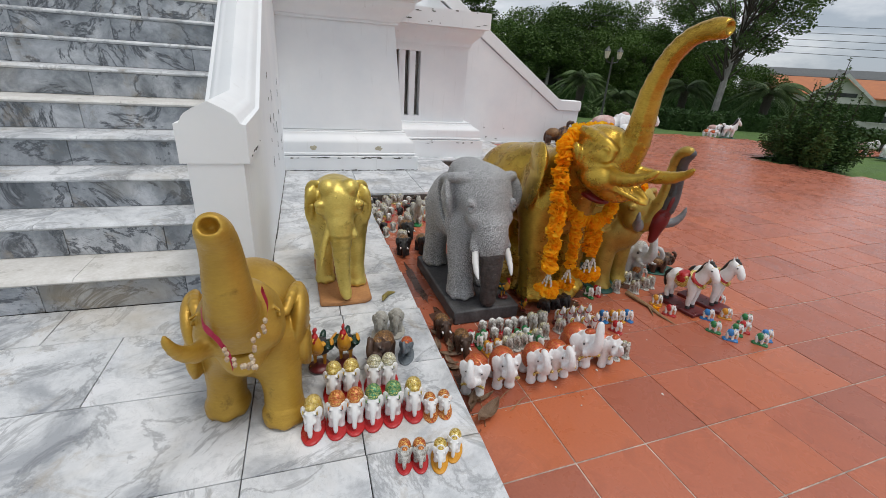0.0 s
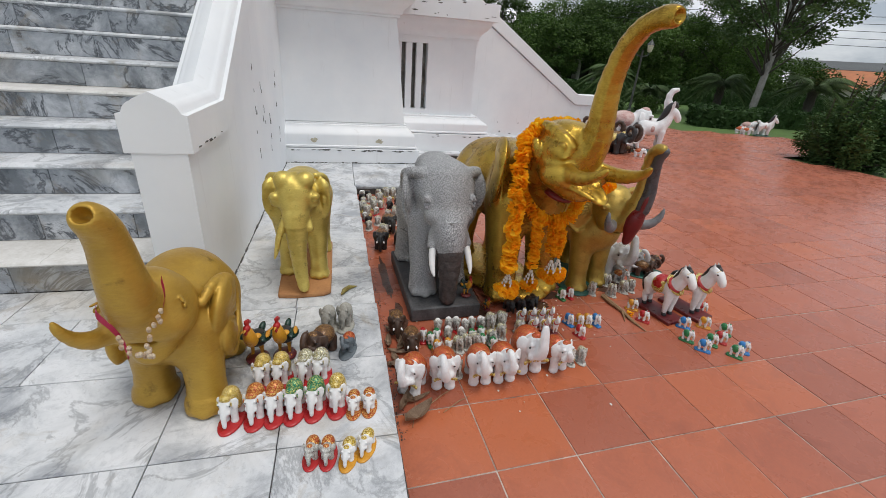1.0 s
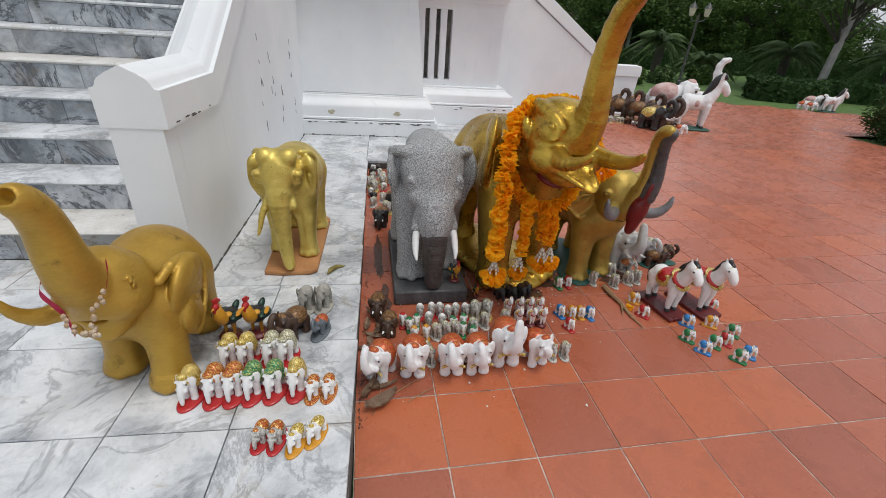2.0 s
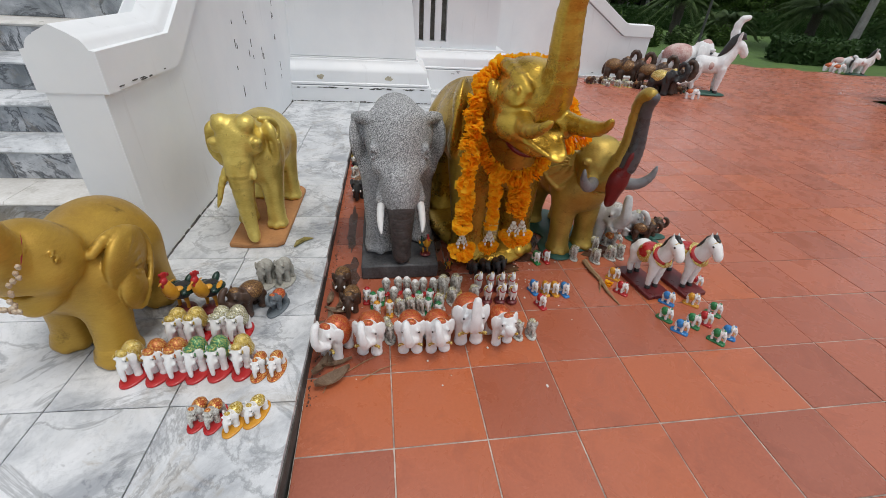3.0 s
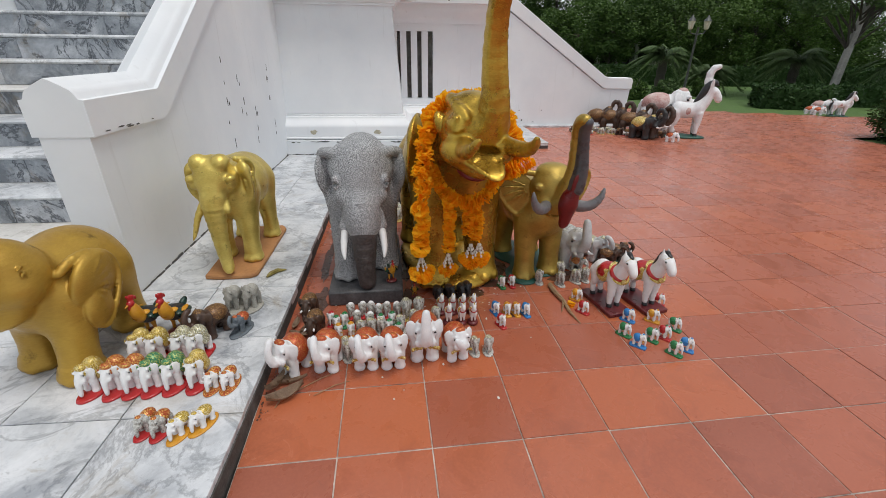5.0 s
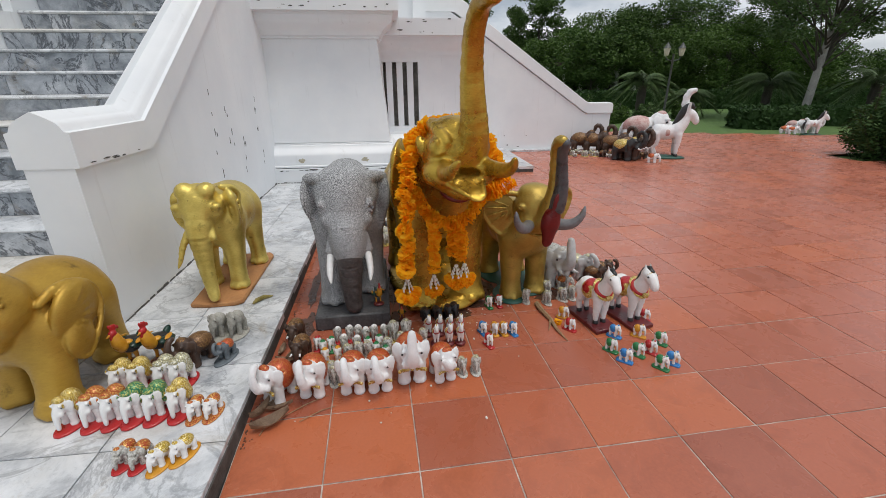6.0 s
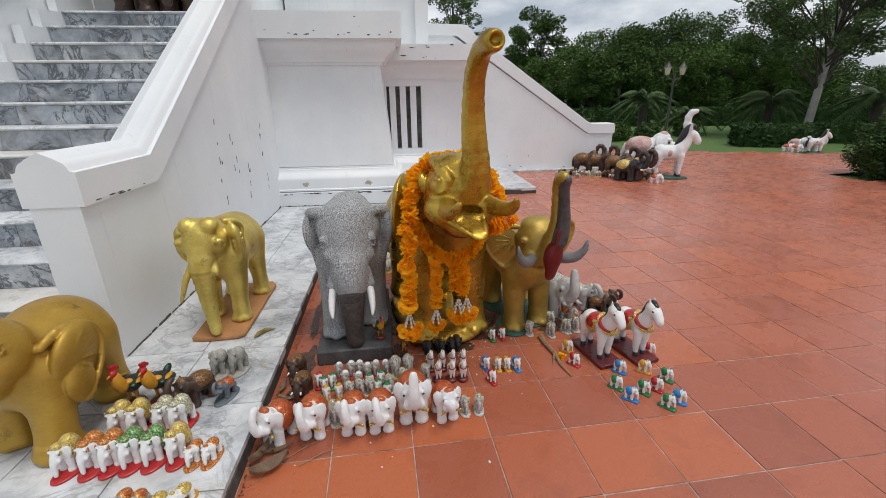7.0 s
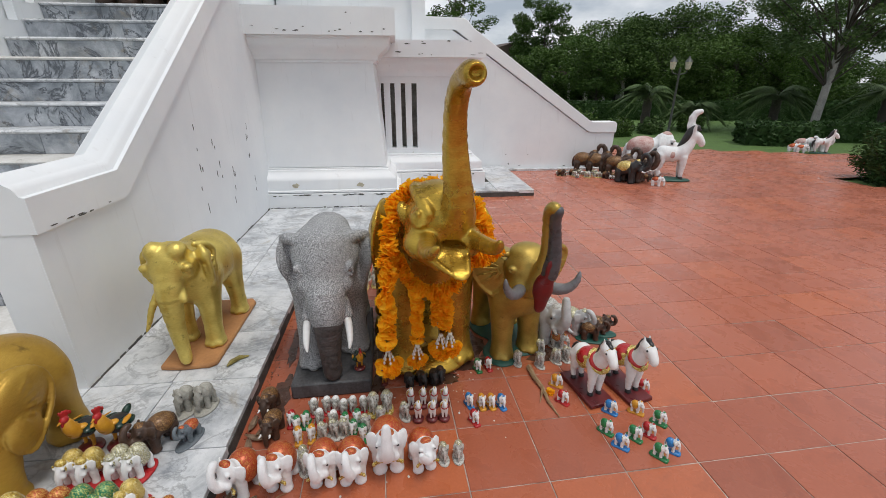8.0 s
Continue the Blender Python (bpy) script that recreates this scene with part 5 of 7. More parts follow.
for x, y in ((0.465, 1.0), (0.532, 1.005), (0.60, 1.01), (0.635, 1.03)):
    figure(mini("small black", 0.075, M_BLACK, M_CARVED, None, "down"), x, y, 0, random.uniform(-20, 20), "small black elephant figurine beside the gold statue", "black elephants")

# behind the statues
GREY_LARGE = mini("grey large", 0.27, M_PALEGREY, M_SILVER, None, "high", ((TUSKS, M_PALEGREY),))
figure(GREY_LARGE, 1.36, 1.34, 0, 4, "grey glazed elephant statuette with raised trunk", "grey elephants")
figure(mini("grey small", 0.175, M_PALEGREY, M_GL_SILVER, None, "up"), 1.55, 1.38, 0, 36, "small grey elephant statuette with raised trunk", "grey elephants")
figure(mini("white cloth", 0.085, M_SILVER, M_GL_RED, M_SILVER, "down"), 1.39, 1.225, 0, 60, "small grey elephant figurine with red and white cloth", "grey elephants")
for x, y in ((1.62, 1.27), (1.70, 1.33)):
    figure(mini("brown cloth", 0.12, M_CARVED, M_BROWNCLOTH, M_GREENBASE, "up"), x, y, 0, 70, "dark brown elephant figurine with a gold cloth", "carved elephants")
for x, y, t in ((-0.165, 1.98, -10), (-0.01, 1.97, 5), (0.13, 2.02, 0), (-0.06, 2.3, 12)):
    figure(BLACKED, x, y, 0, t, "black elephant figurine with brown saddlecloth", "black elephants")
for i in range(8):
    for j in range(9):
        if (i * 7 + j * 5) % 11 < 2 or (1 < i < 5 and j < 3):
            continue
        x, y = -0.215 + 0.085 * i + random.uniform(-0.02, 0.02), 2.22 + 0.125 * j + random.uniform(-0.03, 0.03)
        me = (SILVERY_TALL, SILVERY_RED, SILVERY, SILVERY_TALL, mini("small black", 0.075, M_BLACK, M_CARVED))[(i * 3 + j * 2) % 5]
        figure(me, x, y, 0, random.uniform(-25, 25), "small silvery elephant figurine crowded beside the platform", "crowd of figurines")
for i in range(14):
    x, y = 0.80 + 0.42 * random.random(), 1.95 + 0.5 * random.random()
    me = (SILVERY_TALL, mini("small black", 0.075, M_BLACK, M_CARVED), SILVERY)[i % 3]
    figure(me, x, y, 0, random.uniform(-40, 40), "small grey elephant figurine crowded behind the statues", "crowd of figurines")


# ---- horses and roosters ----
def horse_forms(neck=1.0):
    """A standing horse one unit high at the withers, facing -y."""
    f = [ell((0, 0.16, 0.80), (0.24, 0.44, 0.25), k=0.10), ell((0, 0.40, 0.82), (0.25, 0.23, 0.25), k=0.08), ell((0, -0.18, 0.86), (0.24, 0.21, 0.27), k=0.08)]
    f += chain([(0, -0.24, 0.95, 0.2), (0, -0.34, 1.13, 0.16), (0, -0.39, 1.29, 0.13), (0, -0.42, 1.42, 0.12)], 7, 0.06)
    f += chain([(0, -0.42, 1.46, 0.15), (0, -0.56, 1.38, 0.13), (0, -0.68, 1.24, 0.10), (0, -0.71, 1.16, 0.092)], 6, 0.05)
    for s in (1, -1):
        f += [cone((s * 0.07, -0.40, 1.56), (s * 0.085, -0.39, 1.72), 0.045, 0.012, 0.03), ell((s * 0.12, -0.56, 1.44), (0.03, 0.04, 0.035), k=0.02)]
        f += chain([(s * 0.12, -0.22, 0.72, 0.14), (s * 0.12, -0.24, 0.42, 0.09), (s * 0.12, -0.22, 0.34, 0.085), (s * 0.12, -0.23, 0.12, 0.07)], 6, 0.03)
        f += chain([(s * 0.12, 0.48, 0.74, 0.17), (s * 0.12, 0.44, 0.46, 0.105), (s * 0.12, 0.52, 0.34, 0.08), (s * 0.12, 0.48, 0.12, 0.07)], 6, 0.03)
    return f


def lower(forms, n):
    """The same forms with everything above the withers drawn down."""
    out = []
    for f in forms:
        f = list(f)
        for k in ((1, 2) if f[0] == "cone" else (1,)):
            p = f[k].copy()
            p[2] = 0.95 + (p[2] - 0.95) * n if p[2] > 0.95 else p[2]
            f[k] = p
        out.append(tuple(f))
    return out


HOOF = [cone((x, y, 0.10), (x, y - 0.02, 0.03), 0.06, 0.075, 0.02) for x, y in ((0.12, -0.23), (-0.12, -0.23), (0.12, 0.48), (-0.12, 0.48))]
MANE = chain([(0, -0.46, 1.62, 0.06), (0, -0.33, 1.52, 0.07), (0, -0.25, 1.34, 0.07), (0, -0.15, 1.14, 0.055), (0, -0.05, 1.02, 0.03)], 8, 0.03) + [ell((0, -0.54, 1.57), (0.06, 0.08, 0.035), (25, 0, 0), k=0.03)]
TAIL = chain([(0, 0.63, 0.92, 0.06), (0, 0.72, 0.75, 0.075), (0, 0.71, 0.5, 0.06), (0, 0.68, 0.34, 0.02)], 7, 0.03)
SADDLE = [ell((0, 0.14, 0.96), (0.25, 0.24, 0.14), k=0.05), ell((0.21, 0.14, 0.84), (0.07, 0.20, 0.19), k=0.04), ell((-0.21, 0.14, 0.84), (0.07, 0.20, 0.19), k=0.04)]
TRIM = [ell((0, 0.14, 0.95), (0.26, 0.275, 0.12), k=0.04), ell((0.205, 0.14, 0.82), (0.07, 0.23, 0.22), k=0.04), ell((-0.205, 0.14, 0.82), (0.07, 0.23, 0.22), k=0.04), ell((0, 0.14, 0.80), (0.25, 0.03, 0.275), k=0.03)]
COLLAR = [ell((0, -0.235, 0.97), (0.262, 0.11, 0.255), (-50, 0, 0), k=0.03)]
BIT = [ell((0, -0.50, 1.43), (0.155, 0.03, 0.155), (35, 0, 0), k=0.02), ell((0, -0.645, 1.275), (0.125, 0.026, 0.12), (50, 0, 0), k=0.02), ell((0.0, -0.455, 0.83), (0.08, 0.04, 0.08), k=0.02)]
COLLAR_TRIM = [ell((0, -0.285, 0.92), (0.268, 0.03, 0.265), (-50, 0, 0), k=0.02), ell((0, -0.17, 1.03), (0.255, 0.03, 0.25), (-50, 0, 0), k=0.02)]
BOARD = [ell((s * 0.16, y, 0.02), (0.10, 0.12, 0.045), k=0.12) for s in (1, -1) for y in (-0.42, -0.1, 0.2, 0.5, 0.66)] + [cut((0, 0, -0.5), (3, 3, 0.5))]


def board(bm_w, d0, d1, h):
    return prism([(-bm_w, d0), (bm_w, d0), (bm_w, d1), (-bm_w, d1)], "z", 0, h, bevel=0.004)


HS = 0.205
horse_mesh = statue_mesh("horse_figurine", [(scaled(horse_forms(), HS, 0.022), M_IVORY, 0.0062), (scaled(HOOF, HS, 0.02), M_BLACK, 0.0045), (scaled(MANE, HS, 0.022), M_BLACK, 0.005), (scaled(TAIL, HS, 0.022), M_BLACK, 0.005),
                                               (scaled(SADDLE, HS, 0.022), M_RED, 0.005), (scaled(TRIM, HS, 0.0205), M_GL_GOLD, 0.005), (scaled(COLLAR, HS, 0.022), M_RED, 0.0045), (scaled(COLLAR_TRIM, HS, 0.022), M_GL_GOLD, 0.0045), (scaled(BIT, HS, 0.022), M_GL_GOLD, 0.004), (scaled([ell((s * 0.142, -0.585, 1.435), (0.018, 0.03, 0.028), k=0.01) for s in (1, -1)], HS, 0.022), M_BLACK, 0.0025)])
for x, y, turn in ((1.385, 0.82, 10), (1.585, 0.815, 12)):
    figure(horse_mesh, x, y, 0, turn, "white ceramic horse with red and gold saddle on a maroon base", "pair of horses", "horse_figurine", "horse figurine")
    b = mesh_object("figurine_base", board(0.07, -0.125, 0.155, 0.023), M_MAROON)
    b.matrix_world = pose(x, y, 0, 0, 0, turn)
    tagged(b, "dark maroon lacquered base board under the white horse", "base", "horse bases")

small_horse = statue_mesh("horse_figurine", [(scaled(horse_forms(), 0.062, 0.016), M_IVORY, 0.0034), (scaled(MANE, 0.062, 0.016), M_GL_GOLD, 0.003), (scaled(COLLAR, 0.062, 0.016), M_RED, 0.003), (scaled(SADDLE, 0.062, 0.016), M_GL_GOLD, 0.003),
                                                ([ell((0, 0.008, 0.006), (0.026, 0.045, 0.014), k=0.004), cut((0, 0, -0.5), (3, 3, 0.5))], M_MAROON, 0.003)])
for x, y in ((0.49, 0.735), (0.557, 0.73), (0.614, 0.725), (0.462, 0.83), (0.523, 0.825), (0.575, 0.82), (0.63, 0.815)):
    figure(small_horse, x, y, 0, random.uniform(-2, 12), "small white horse figurine on a maroon base", "small horses", "horse_figurine", "horse figurine")
grey_horse = statue_mesh("horse_figurine", [(scaled(horse_forms(), 0.14, 0.012), M_STONEFIG, 0.005), (scaled(MANE, 0.14, 0.012), M_SILVER, 0.005), ([ell((0, 0.02, 0.004), (0.05, 0.12, 0.016), k=0.004), cut((0, 0, -0.5), (3, 3, 0.5))], M_GREEN, 0.004)])
figure(grey_horse, 0.10, 2.56, 0, 6, "pale grey horse figurine on a green base", "small horses", "horse_figurine", "horse figurine")

# roosters, one unit is a metre
body_r = [ell((0, 0.01, 0.115), (0.034, 0.055, 0.034), (-14, 0, 0), k=0.015), ell((0, 0.0, 0.105), (0.046, 0.03, 0.024), k=0.015)]
wing_r = [ell((s * 0.042, 0.012, 0.122), (0.022, 0.045, 0.014), (-8, s * 24, 0), k=0.008) for s in (1, -1)] + [ell((0, 0.062, 0.128), (0.014, 0.03, 0.016), (35, 0, 0), k=0.01)]
tip_r = [ell((s * 0.052, 0.012, 0.138), (0.010, 0.03, 0.004), (0, s * 30, s * 14), k=0.004) for s in (1, -1)] + [ell((0, -0.012, 0.137), (0.034, 0.022, 0.012), k=0.01)]
neck_r = chain([(0, -0.03, 0.125, 0.028), (0, -0.044, 0.155, 0.021), (0, -0.046, 0.185, 0.016)], 5, 0.012)
head_r = [ell((0, -0.052, 0.20), (0.014, 0.017, 0.016), k=0.006), ell((0, -0.044, 0.222), (0.005, 0.018, 0.015), k=0.004), ell((0, -0.063, 0.183), (0.007, 0.006, 0.012), k=0.004)] + [ell((0, -0.06 + 0.012 * i, 0.235 - 0.002 * i * i), (0.004, 0.005, 0.009), k=0.004) for i in range(4)]
beak_r = [cone((0, -0.066, 0.199), (0, -0.082, 0.194), 0.006, 0.0015, 0.003)]
leg_r = []
for s in (1, -1):
    leg_r += chain([(s * 0.02, 0.0, 0.09, 0.012), (s * 0.021, 0.004, 0.055, 0.007), (s * 0.021, 0.0, 0.026, 0.006)], 5, 0.004)
    leg_r += [cone((s * 0.021, 0, 0.026), (s * 0.021 + dx, dy, 0.022), 0.005, 0.003, 0.003) for dx, dy in ((0, -0.026), (0.015, -0.018), (-0.015, -0.018), (0, 0.016))]
base_r = [ell((0, 0, 0.012), (0.05, 0.048, 0.018), k=0.006), ell((0, 0.004, 0.02), (0.04, 0.04, 0.012), k=0.006), cut((0, 0, -0.5), (3, 3, 0.5))]
rooster_mesh = statue_mesh("rooster_figurine", [(body_r, M_BLACK, 0.0035), (wing_r, M_BLACKGREEN, 0.0032), (tip_r, M_YELLOW, 0.003), (neck_r, M_YELLOW, 0.003), (head_r, M_RED, 0.0024), (beak_r, M_YELLOW, 0.0022), (leg_r, M_YELLOW, 0.0026), (base_r, M_MAROON, 0.0035)])
for x, y, turn in ((-0.868, 0.675, -20), (-0.757, 0.68, -16)):
    figure(rooster_mesh, x, y, Z0, turn, "painted rooster figurine, green-black wings and red comb", "pair of roosters", "rooster_figurine", "rooster figurine")
ob = figure(rooster_mesh, 0.21, 1.06, 0.085, 20, "small painted rooster figurine on the stone plinth", "", "rooster_figurine", "rooster figurine")
ob.scale = (0.6, 0.6, 0.6)
ob = figure(rooster_mesh, 0.335, 1.02, 0, 0, "small painted rooster figurine beside the gold statue", "", "rooster_figurine", "rooster figurine")
ob.scale = (0.4, 0.4, 0.4)

# ---- the far group beside the side parapet ----
far_white = mini("far white", 0.68, M_CERAMIC, M_FADED, None, "swan", ((TUSKS, M_CERAMIC),))
figure(far_white, 4.98, 6.1, 0, 62, "large white elephant statue with red patterned saddlecloth", "far statues", "elephant_statue", "statue")
FAR_EARS = [cone((s * 0.08, -0.40, 1.54), (s * 0.16, -0.40, 1.80), 0.075, 0.03, 0.03) for s in (1, -1)]
far_horse = statue_mesh("horse_statue", [(scaled(lower(horse_forms() + FAR_EARS, 0.95), 0.49, 0.03), M_CERAMIC, 0.013), (scaled(HOOF, 0.49, 0.03), M_BLACK, 0.012), (scaled([f if f[0] != 'cone' else (f[0], f[1], f[2], f[3] * 1.7, f[4] * 1.7, f[5]) for f in lower(MANE, 0.95)], 0.51, 0.03), M_BLACK, 0.012), (scaled(TAIL, 0.49, 0.03), M_BLACK, 0.012), (scaled([ell((0.16, 0.14, 0.80), (0.09, 0.14, 0.14), k=0.04), ell((-0.16, 0.14, 0.80), (0.09, 0.14, 0.14), k=0.04)], 0.49, 0.03), M_FADED, 0.012),
                                         ([ell((0, 0.05, 0.01), (0.15, 0.34, 0.045), k=0.01), cut((0, 0, -0.5), (3, 3, 0.5))], M_GREENBASE, 0.012)])
figure(far_horse, 5.08, 5.5, 0, 68, "white horse statue with black mane on a green base", "far statues", "horse_statue", "statue")
far_dark = mini("far dark", 0.38, M_CARVED, M_BROWNCLOTH, None, "loop", ((TUSKS, M_IVORY),))
for x, y, t in ((4.12, 6.15, 60), (4.32, 5.85, 58), (4.42, 5.5, 40), (3.95, 6.3, 65)):
    figure(far_dark, x, y, 0, t, "dark brown elephant statue with raised trunk and cloth", "far statues", "elephant_statue", "statue")
figure(mini("far black", 0.36, M_BLACK, M_GL_GOLD, None, "loop", ((TUSKS, M_IVORY),)), 4.28, 5.45, 0, 40, "black elephant statue with gold saddlecloth", "far statues", "elephant_statue", "statue")
figure(mini(("white", 0.152, "up"), 0.152, M_CERAMIC, M_BLANKET), 4.60, 5.15, 0, 50, "white ceramic elephant with orange saddlecloth", "far statues")
for i in range(34):
    u = random.random()
    x, y = 3.42 + 1.3 * u + random.uniform(-0.1, 0.1), 6.12 - 0.62 * u + random.uniform(-0.16, 0.2)
    me = (SILVERY_TALL, SILVERY_RED, SILVERY, CARVED_DOWN, SILVERY_TALL)[i % 5]
    figure(me, x, y, 0, random.uniform(10, 80), "small silvery figurine crowded beside the far statues", "far figurines")
for x, y, t in ((10.45, 7.9, 60), (10.2, 8.05, 40)):
    figure(mini("lawn white", 0.31, M_CERAMIC, M_FADED, None, "up"), x, y, 0, t, "white elephant statue beside the lawn", "lawn statues", "elephant_statue", "statue")
figure(far_horse, 10.3, 7.65, 0, 60, "white horse statue beside the lawn", "lawn statues", "horse_statue", "statue", (0.6, 0.6, 0.6))
for x, y in ((9.9, 8.0), (9.98, 7.85), (10.05, 8.1)):
    figure(mini(("white", 0.185, "high"), 0.185, M_CERAMIC, M_BLANKET), x, y, 0, 50, "small white elephant figurine beside the lawn", "lawn statues")
for x, y in ((11.9, 5.45), (12.2, 5.0)):
    figure(mini("lawn white", 0.31, M_CERAMIC, M_FADED, None, "up"), x, y, 0, 40, "white elephant statue beside the lawn", "lawn statues", "elephant_statue", "statue")
figure(far_horse, 11.9, 4.9, 0, 40, "white horse statue beside the lawn", "lawn statues", "horse_statue", "statue", (0.6, 0.6, 0.6))
for x, y in ((-2.35, 5.0), (-1.9, 5.05), (-1.3, 5.0)):
    figure(mini("hall", 0.7, M_CARVED, M_GL_GOLD, None, "down"), x, y, Z0 + 12 * RISE, 0, "dark elephant statue with gold trim in the shrine", "hall statues", "elephant_statue", "statue")


# ---- garlands ----
def blossom(verts, faces, centre, axis, radius, rng, petals=22):
    """A ruffled marigold head: petals in three tiers round an axis."""
    axis = Vector(axis).normalized()
    e1 = axis.orthogonal().normalized()
    e2 = axis.cross(e1)
    c = Vector(centre)
    for k in range(petals):
        a = 2 * math.pi * (k * 0.382 + rng.uniform(-0.03, 0.03))
        tier = k % 3 - 1
        d = e1 * math.cos(a) + e2 * math.sin(a)
        side = axis.cross(d)
        base = c + axis * tier * radius * 0.2 + d * radius * 0.2
        tip = c + axis * (tier * 0.42 + rng.uniform(-0.15, 0.15)) * radius + d * radius * (rng.uniform(0.9, 1.12) - 0.12 * abs(tier))
        w = radius * rng.uniform(0.42, 0.62)
        mid = base.lerp(tip, 0.62)
        lift = axis * rng.uniform(-0.3, 0.3) * radius
        n = len(verts)
        verts += [tuple(p) for p in (base, mid + side * w + lift, tip + side * w * 0.75 - lift * 0.5, tip + d * radius * 0.06 + lift * 0.4, tip - side * w * 0.75 + lift * 0.5, mid - side * w - lift)]
        faces += [(n, n + 1, n + 2, n + 3), (n, n + 3, n + 4, n + 5)]


def strand(name, path, radius, parent, rng, step=0.58):
    length = sum((Vector(b) - Vector(a)).length for a, b in zip(path, path[1:]))
    n = max(int(length / (radius * step)), 2)
    q = curve_points(path, n)
    verts, faces = [], []
    for i in range(n):
        d = q[min(i + 1, n - 1)] - q[max(i - 1, 0)]
        blossom(verts, faces, q[i] + rng.normal(size=3) * radius * 0.12, d / np.linalg.norm(d) + rng.normal(size=3) * 0.35, radius * rng.uniform(0.82, 1.12), rng, 24)
    return leaves_mesh(name, verts, faces, M_PETAL, parent)


def leaves_mesh(name, verts, faces, material, parent):
    me = bpy.data.meshes.new(name)
    me.from_pydata([tuple(v) for v in verts], [], faces)
    me.materials.append(material)
    ob = new(name, me)
    ob.parent = parent
    return ob


def tassel(x, y, z, parent, rng, r=0.03):
    """White jasmine buds on threads above a small ring of marigolds."""
    bm = bmesh.new()
    for k in range(5):
        a = 2 * math.pi * k / 5
        for j in range(4):
            s = j / 3
            p = (x + math.cos(a) * (0.006 + 0.02 * s), y + math.sin(a) * (0.006 + 0.02 * s), z - 0.018 - 0.055 * s)
            tube([(p[0], p[1], p[2] + 0.008), (p[0], p[1], p[2] + 0.003), (p[0], p[1], p[2] - 0.006), (p[0], p[1], p[2] - 0.01)], [0.002, 0.0055, 0.005, 0.0015], 6, bm)
    part("bud", bm, M_BUD, parent, "white jasmine buds on threads")
    ring = [(x + math.cos(a) * r * 1.25, y + math.sin(a) * r * 1.1, z - 0.105 + 0.012 * math.cos(a * 2)) for a in np.linspace(0, 2 * math.pi, 9)]
    strand("flower_ring", ring, r * 0.75, parent, rng, 0.6)


rng = np.random.default_rng(4)
g1 = thing("marigold_garland", None, "long orange marigold garland draped over the gold elephant's head", "garland")
over = [(0.365, 0.87, 0.36), (0.372, 0.885, 0.50), (0.375, 0.90, 0.66), (0.385, 0.93, 0.80), (0.405, 0.98, 0.93), (0.45, 1.02, 1.01), (0.53, 1.04, 1.05), (0.62, 1.045, 1.06), (0.71, 1.04, 1.04), (0.79, 1.02, 0.98), (0.835, 0.99, 0.88), (0.845, 0.96, 0.80)]
strand("strand", over, 0.045, g1, rng)
tassel(0.365, 0.865, 0.335, g1, rng, 0.036)
strand("loose_end", [(0.80, 0.93, 0.74), (0.845, 0.92, 0.755), (0.885, 0.91, 0.785)], 0.04, g1, rng)
g2 = thing("marigold_garland", None, "orange marigold neck garland with hanging strands and white buds", "garland")
strand("neck_strand", [(0.42, 1.0, 0.76), (0.455, 0.95, 0.69), (0.51, 0.905, 0.63), (0.58, 0.885, 0.60), (0.66, 0.885, 0.62), (0.73, 0.92, 0.68), (0.78, 0.97, 0.76)], 0.035, g2, rng)
for x, z0, z1 in ((0.505, 0.60, 0.36), (0.60, 0.57, 0.44), (0.645, 0.58, 0.40)):
    strand("strand", [(x, 0.895, z0), (x + 0.004, 0.89, (z0 + z1) / 2), (x, 0.89, z1)], 0.031, g2, rng)
tassel(0.505, 0.885, 0.335, g2, rng, 0.026)
tassel(0.62, 0.885, 0.385, g2, rng, 0.034)
tassel(0.665, 0.89, 0.385, g2, rng, 0.03)

g3 = thing("flower_garland", None, "pink ribbon garland with small white flowers on the ochre elephant", "garland")
ribbon = [(-1.195, 0.305, 0.66), (-1.185, 0.255, 0.63), (-1.16, 0.245, 0.595), (-1.145, 0.25, 0.555)]
ribbon2 = [(-1.035, 0.33, 0.69), (-1.02, 0.29, 0.655), (-1.025, 0.265, 0.62)]
for path in (ribbon, ribbon2, [(-1.145, 0.25, 0.555), (-1.13, 0.235, 0.53), (-1.125, 0.23, 0.49)]):
    q = curve_points(path, 14)
    bm = bmesh.new()
    pairs = [(bm.verts.new(p + np.array((0.002, 0.001, 0.009 + 0.003 * math.sin(i * 1.3)))), bm.verts.new(p - np.array((0.002, 0.004, 0.009)))) for i, p in enumerate(q)]
    for a, b in zip(pairs, pairs[1:]):
        bm.faces.new((a[0], b[0], b[1], a[1]))
    bmesh.ops.solidify(bm, geom=list(bm.faces), thickness=0.0015)
    part("ribbon", bm, M_RIBBON, g3)
for path in ([(-1.145, 0.245, 0.545), (-1.12, 0.23, 0.515), (-1.09, 0.228, 0.495), (-1.075, 0.23, 0.505)], [(-1.025, 0.262, 0.615), (-1.05, 0.245, 0.575), (-1.07, 0.235, 0.53), (-1.075, 0.228, 0.48)]):
    q = curve_points(path, 11)
    bm = bmesh.new()
    for i, p in enumerate(q):
        o = rng.normal(size=3) * 0.004
        tube([p + o + (0, 0, 0.009), p + o + (0, 0, 0.003), p + o - (0, 0, 0.006), p + o - (0, 0, 0.01)], [0.003, 0.0075, 0.006, 0.002], 6, bm)
    part("bud", bm, M_WILTED, g3, "wilted white and brown flower buds")

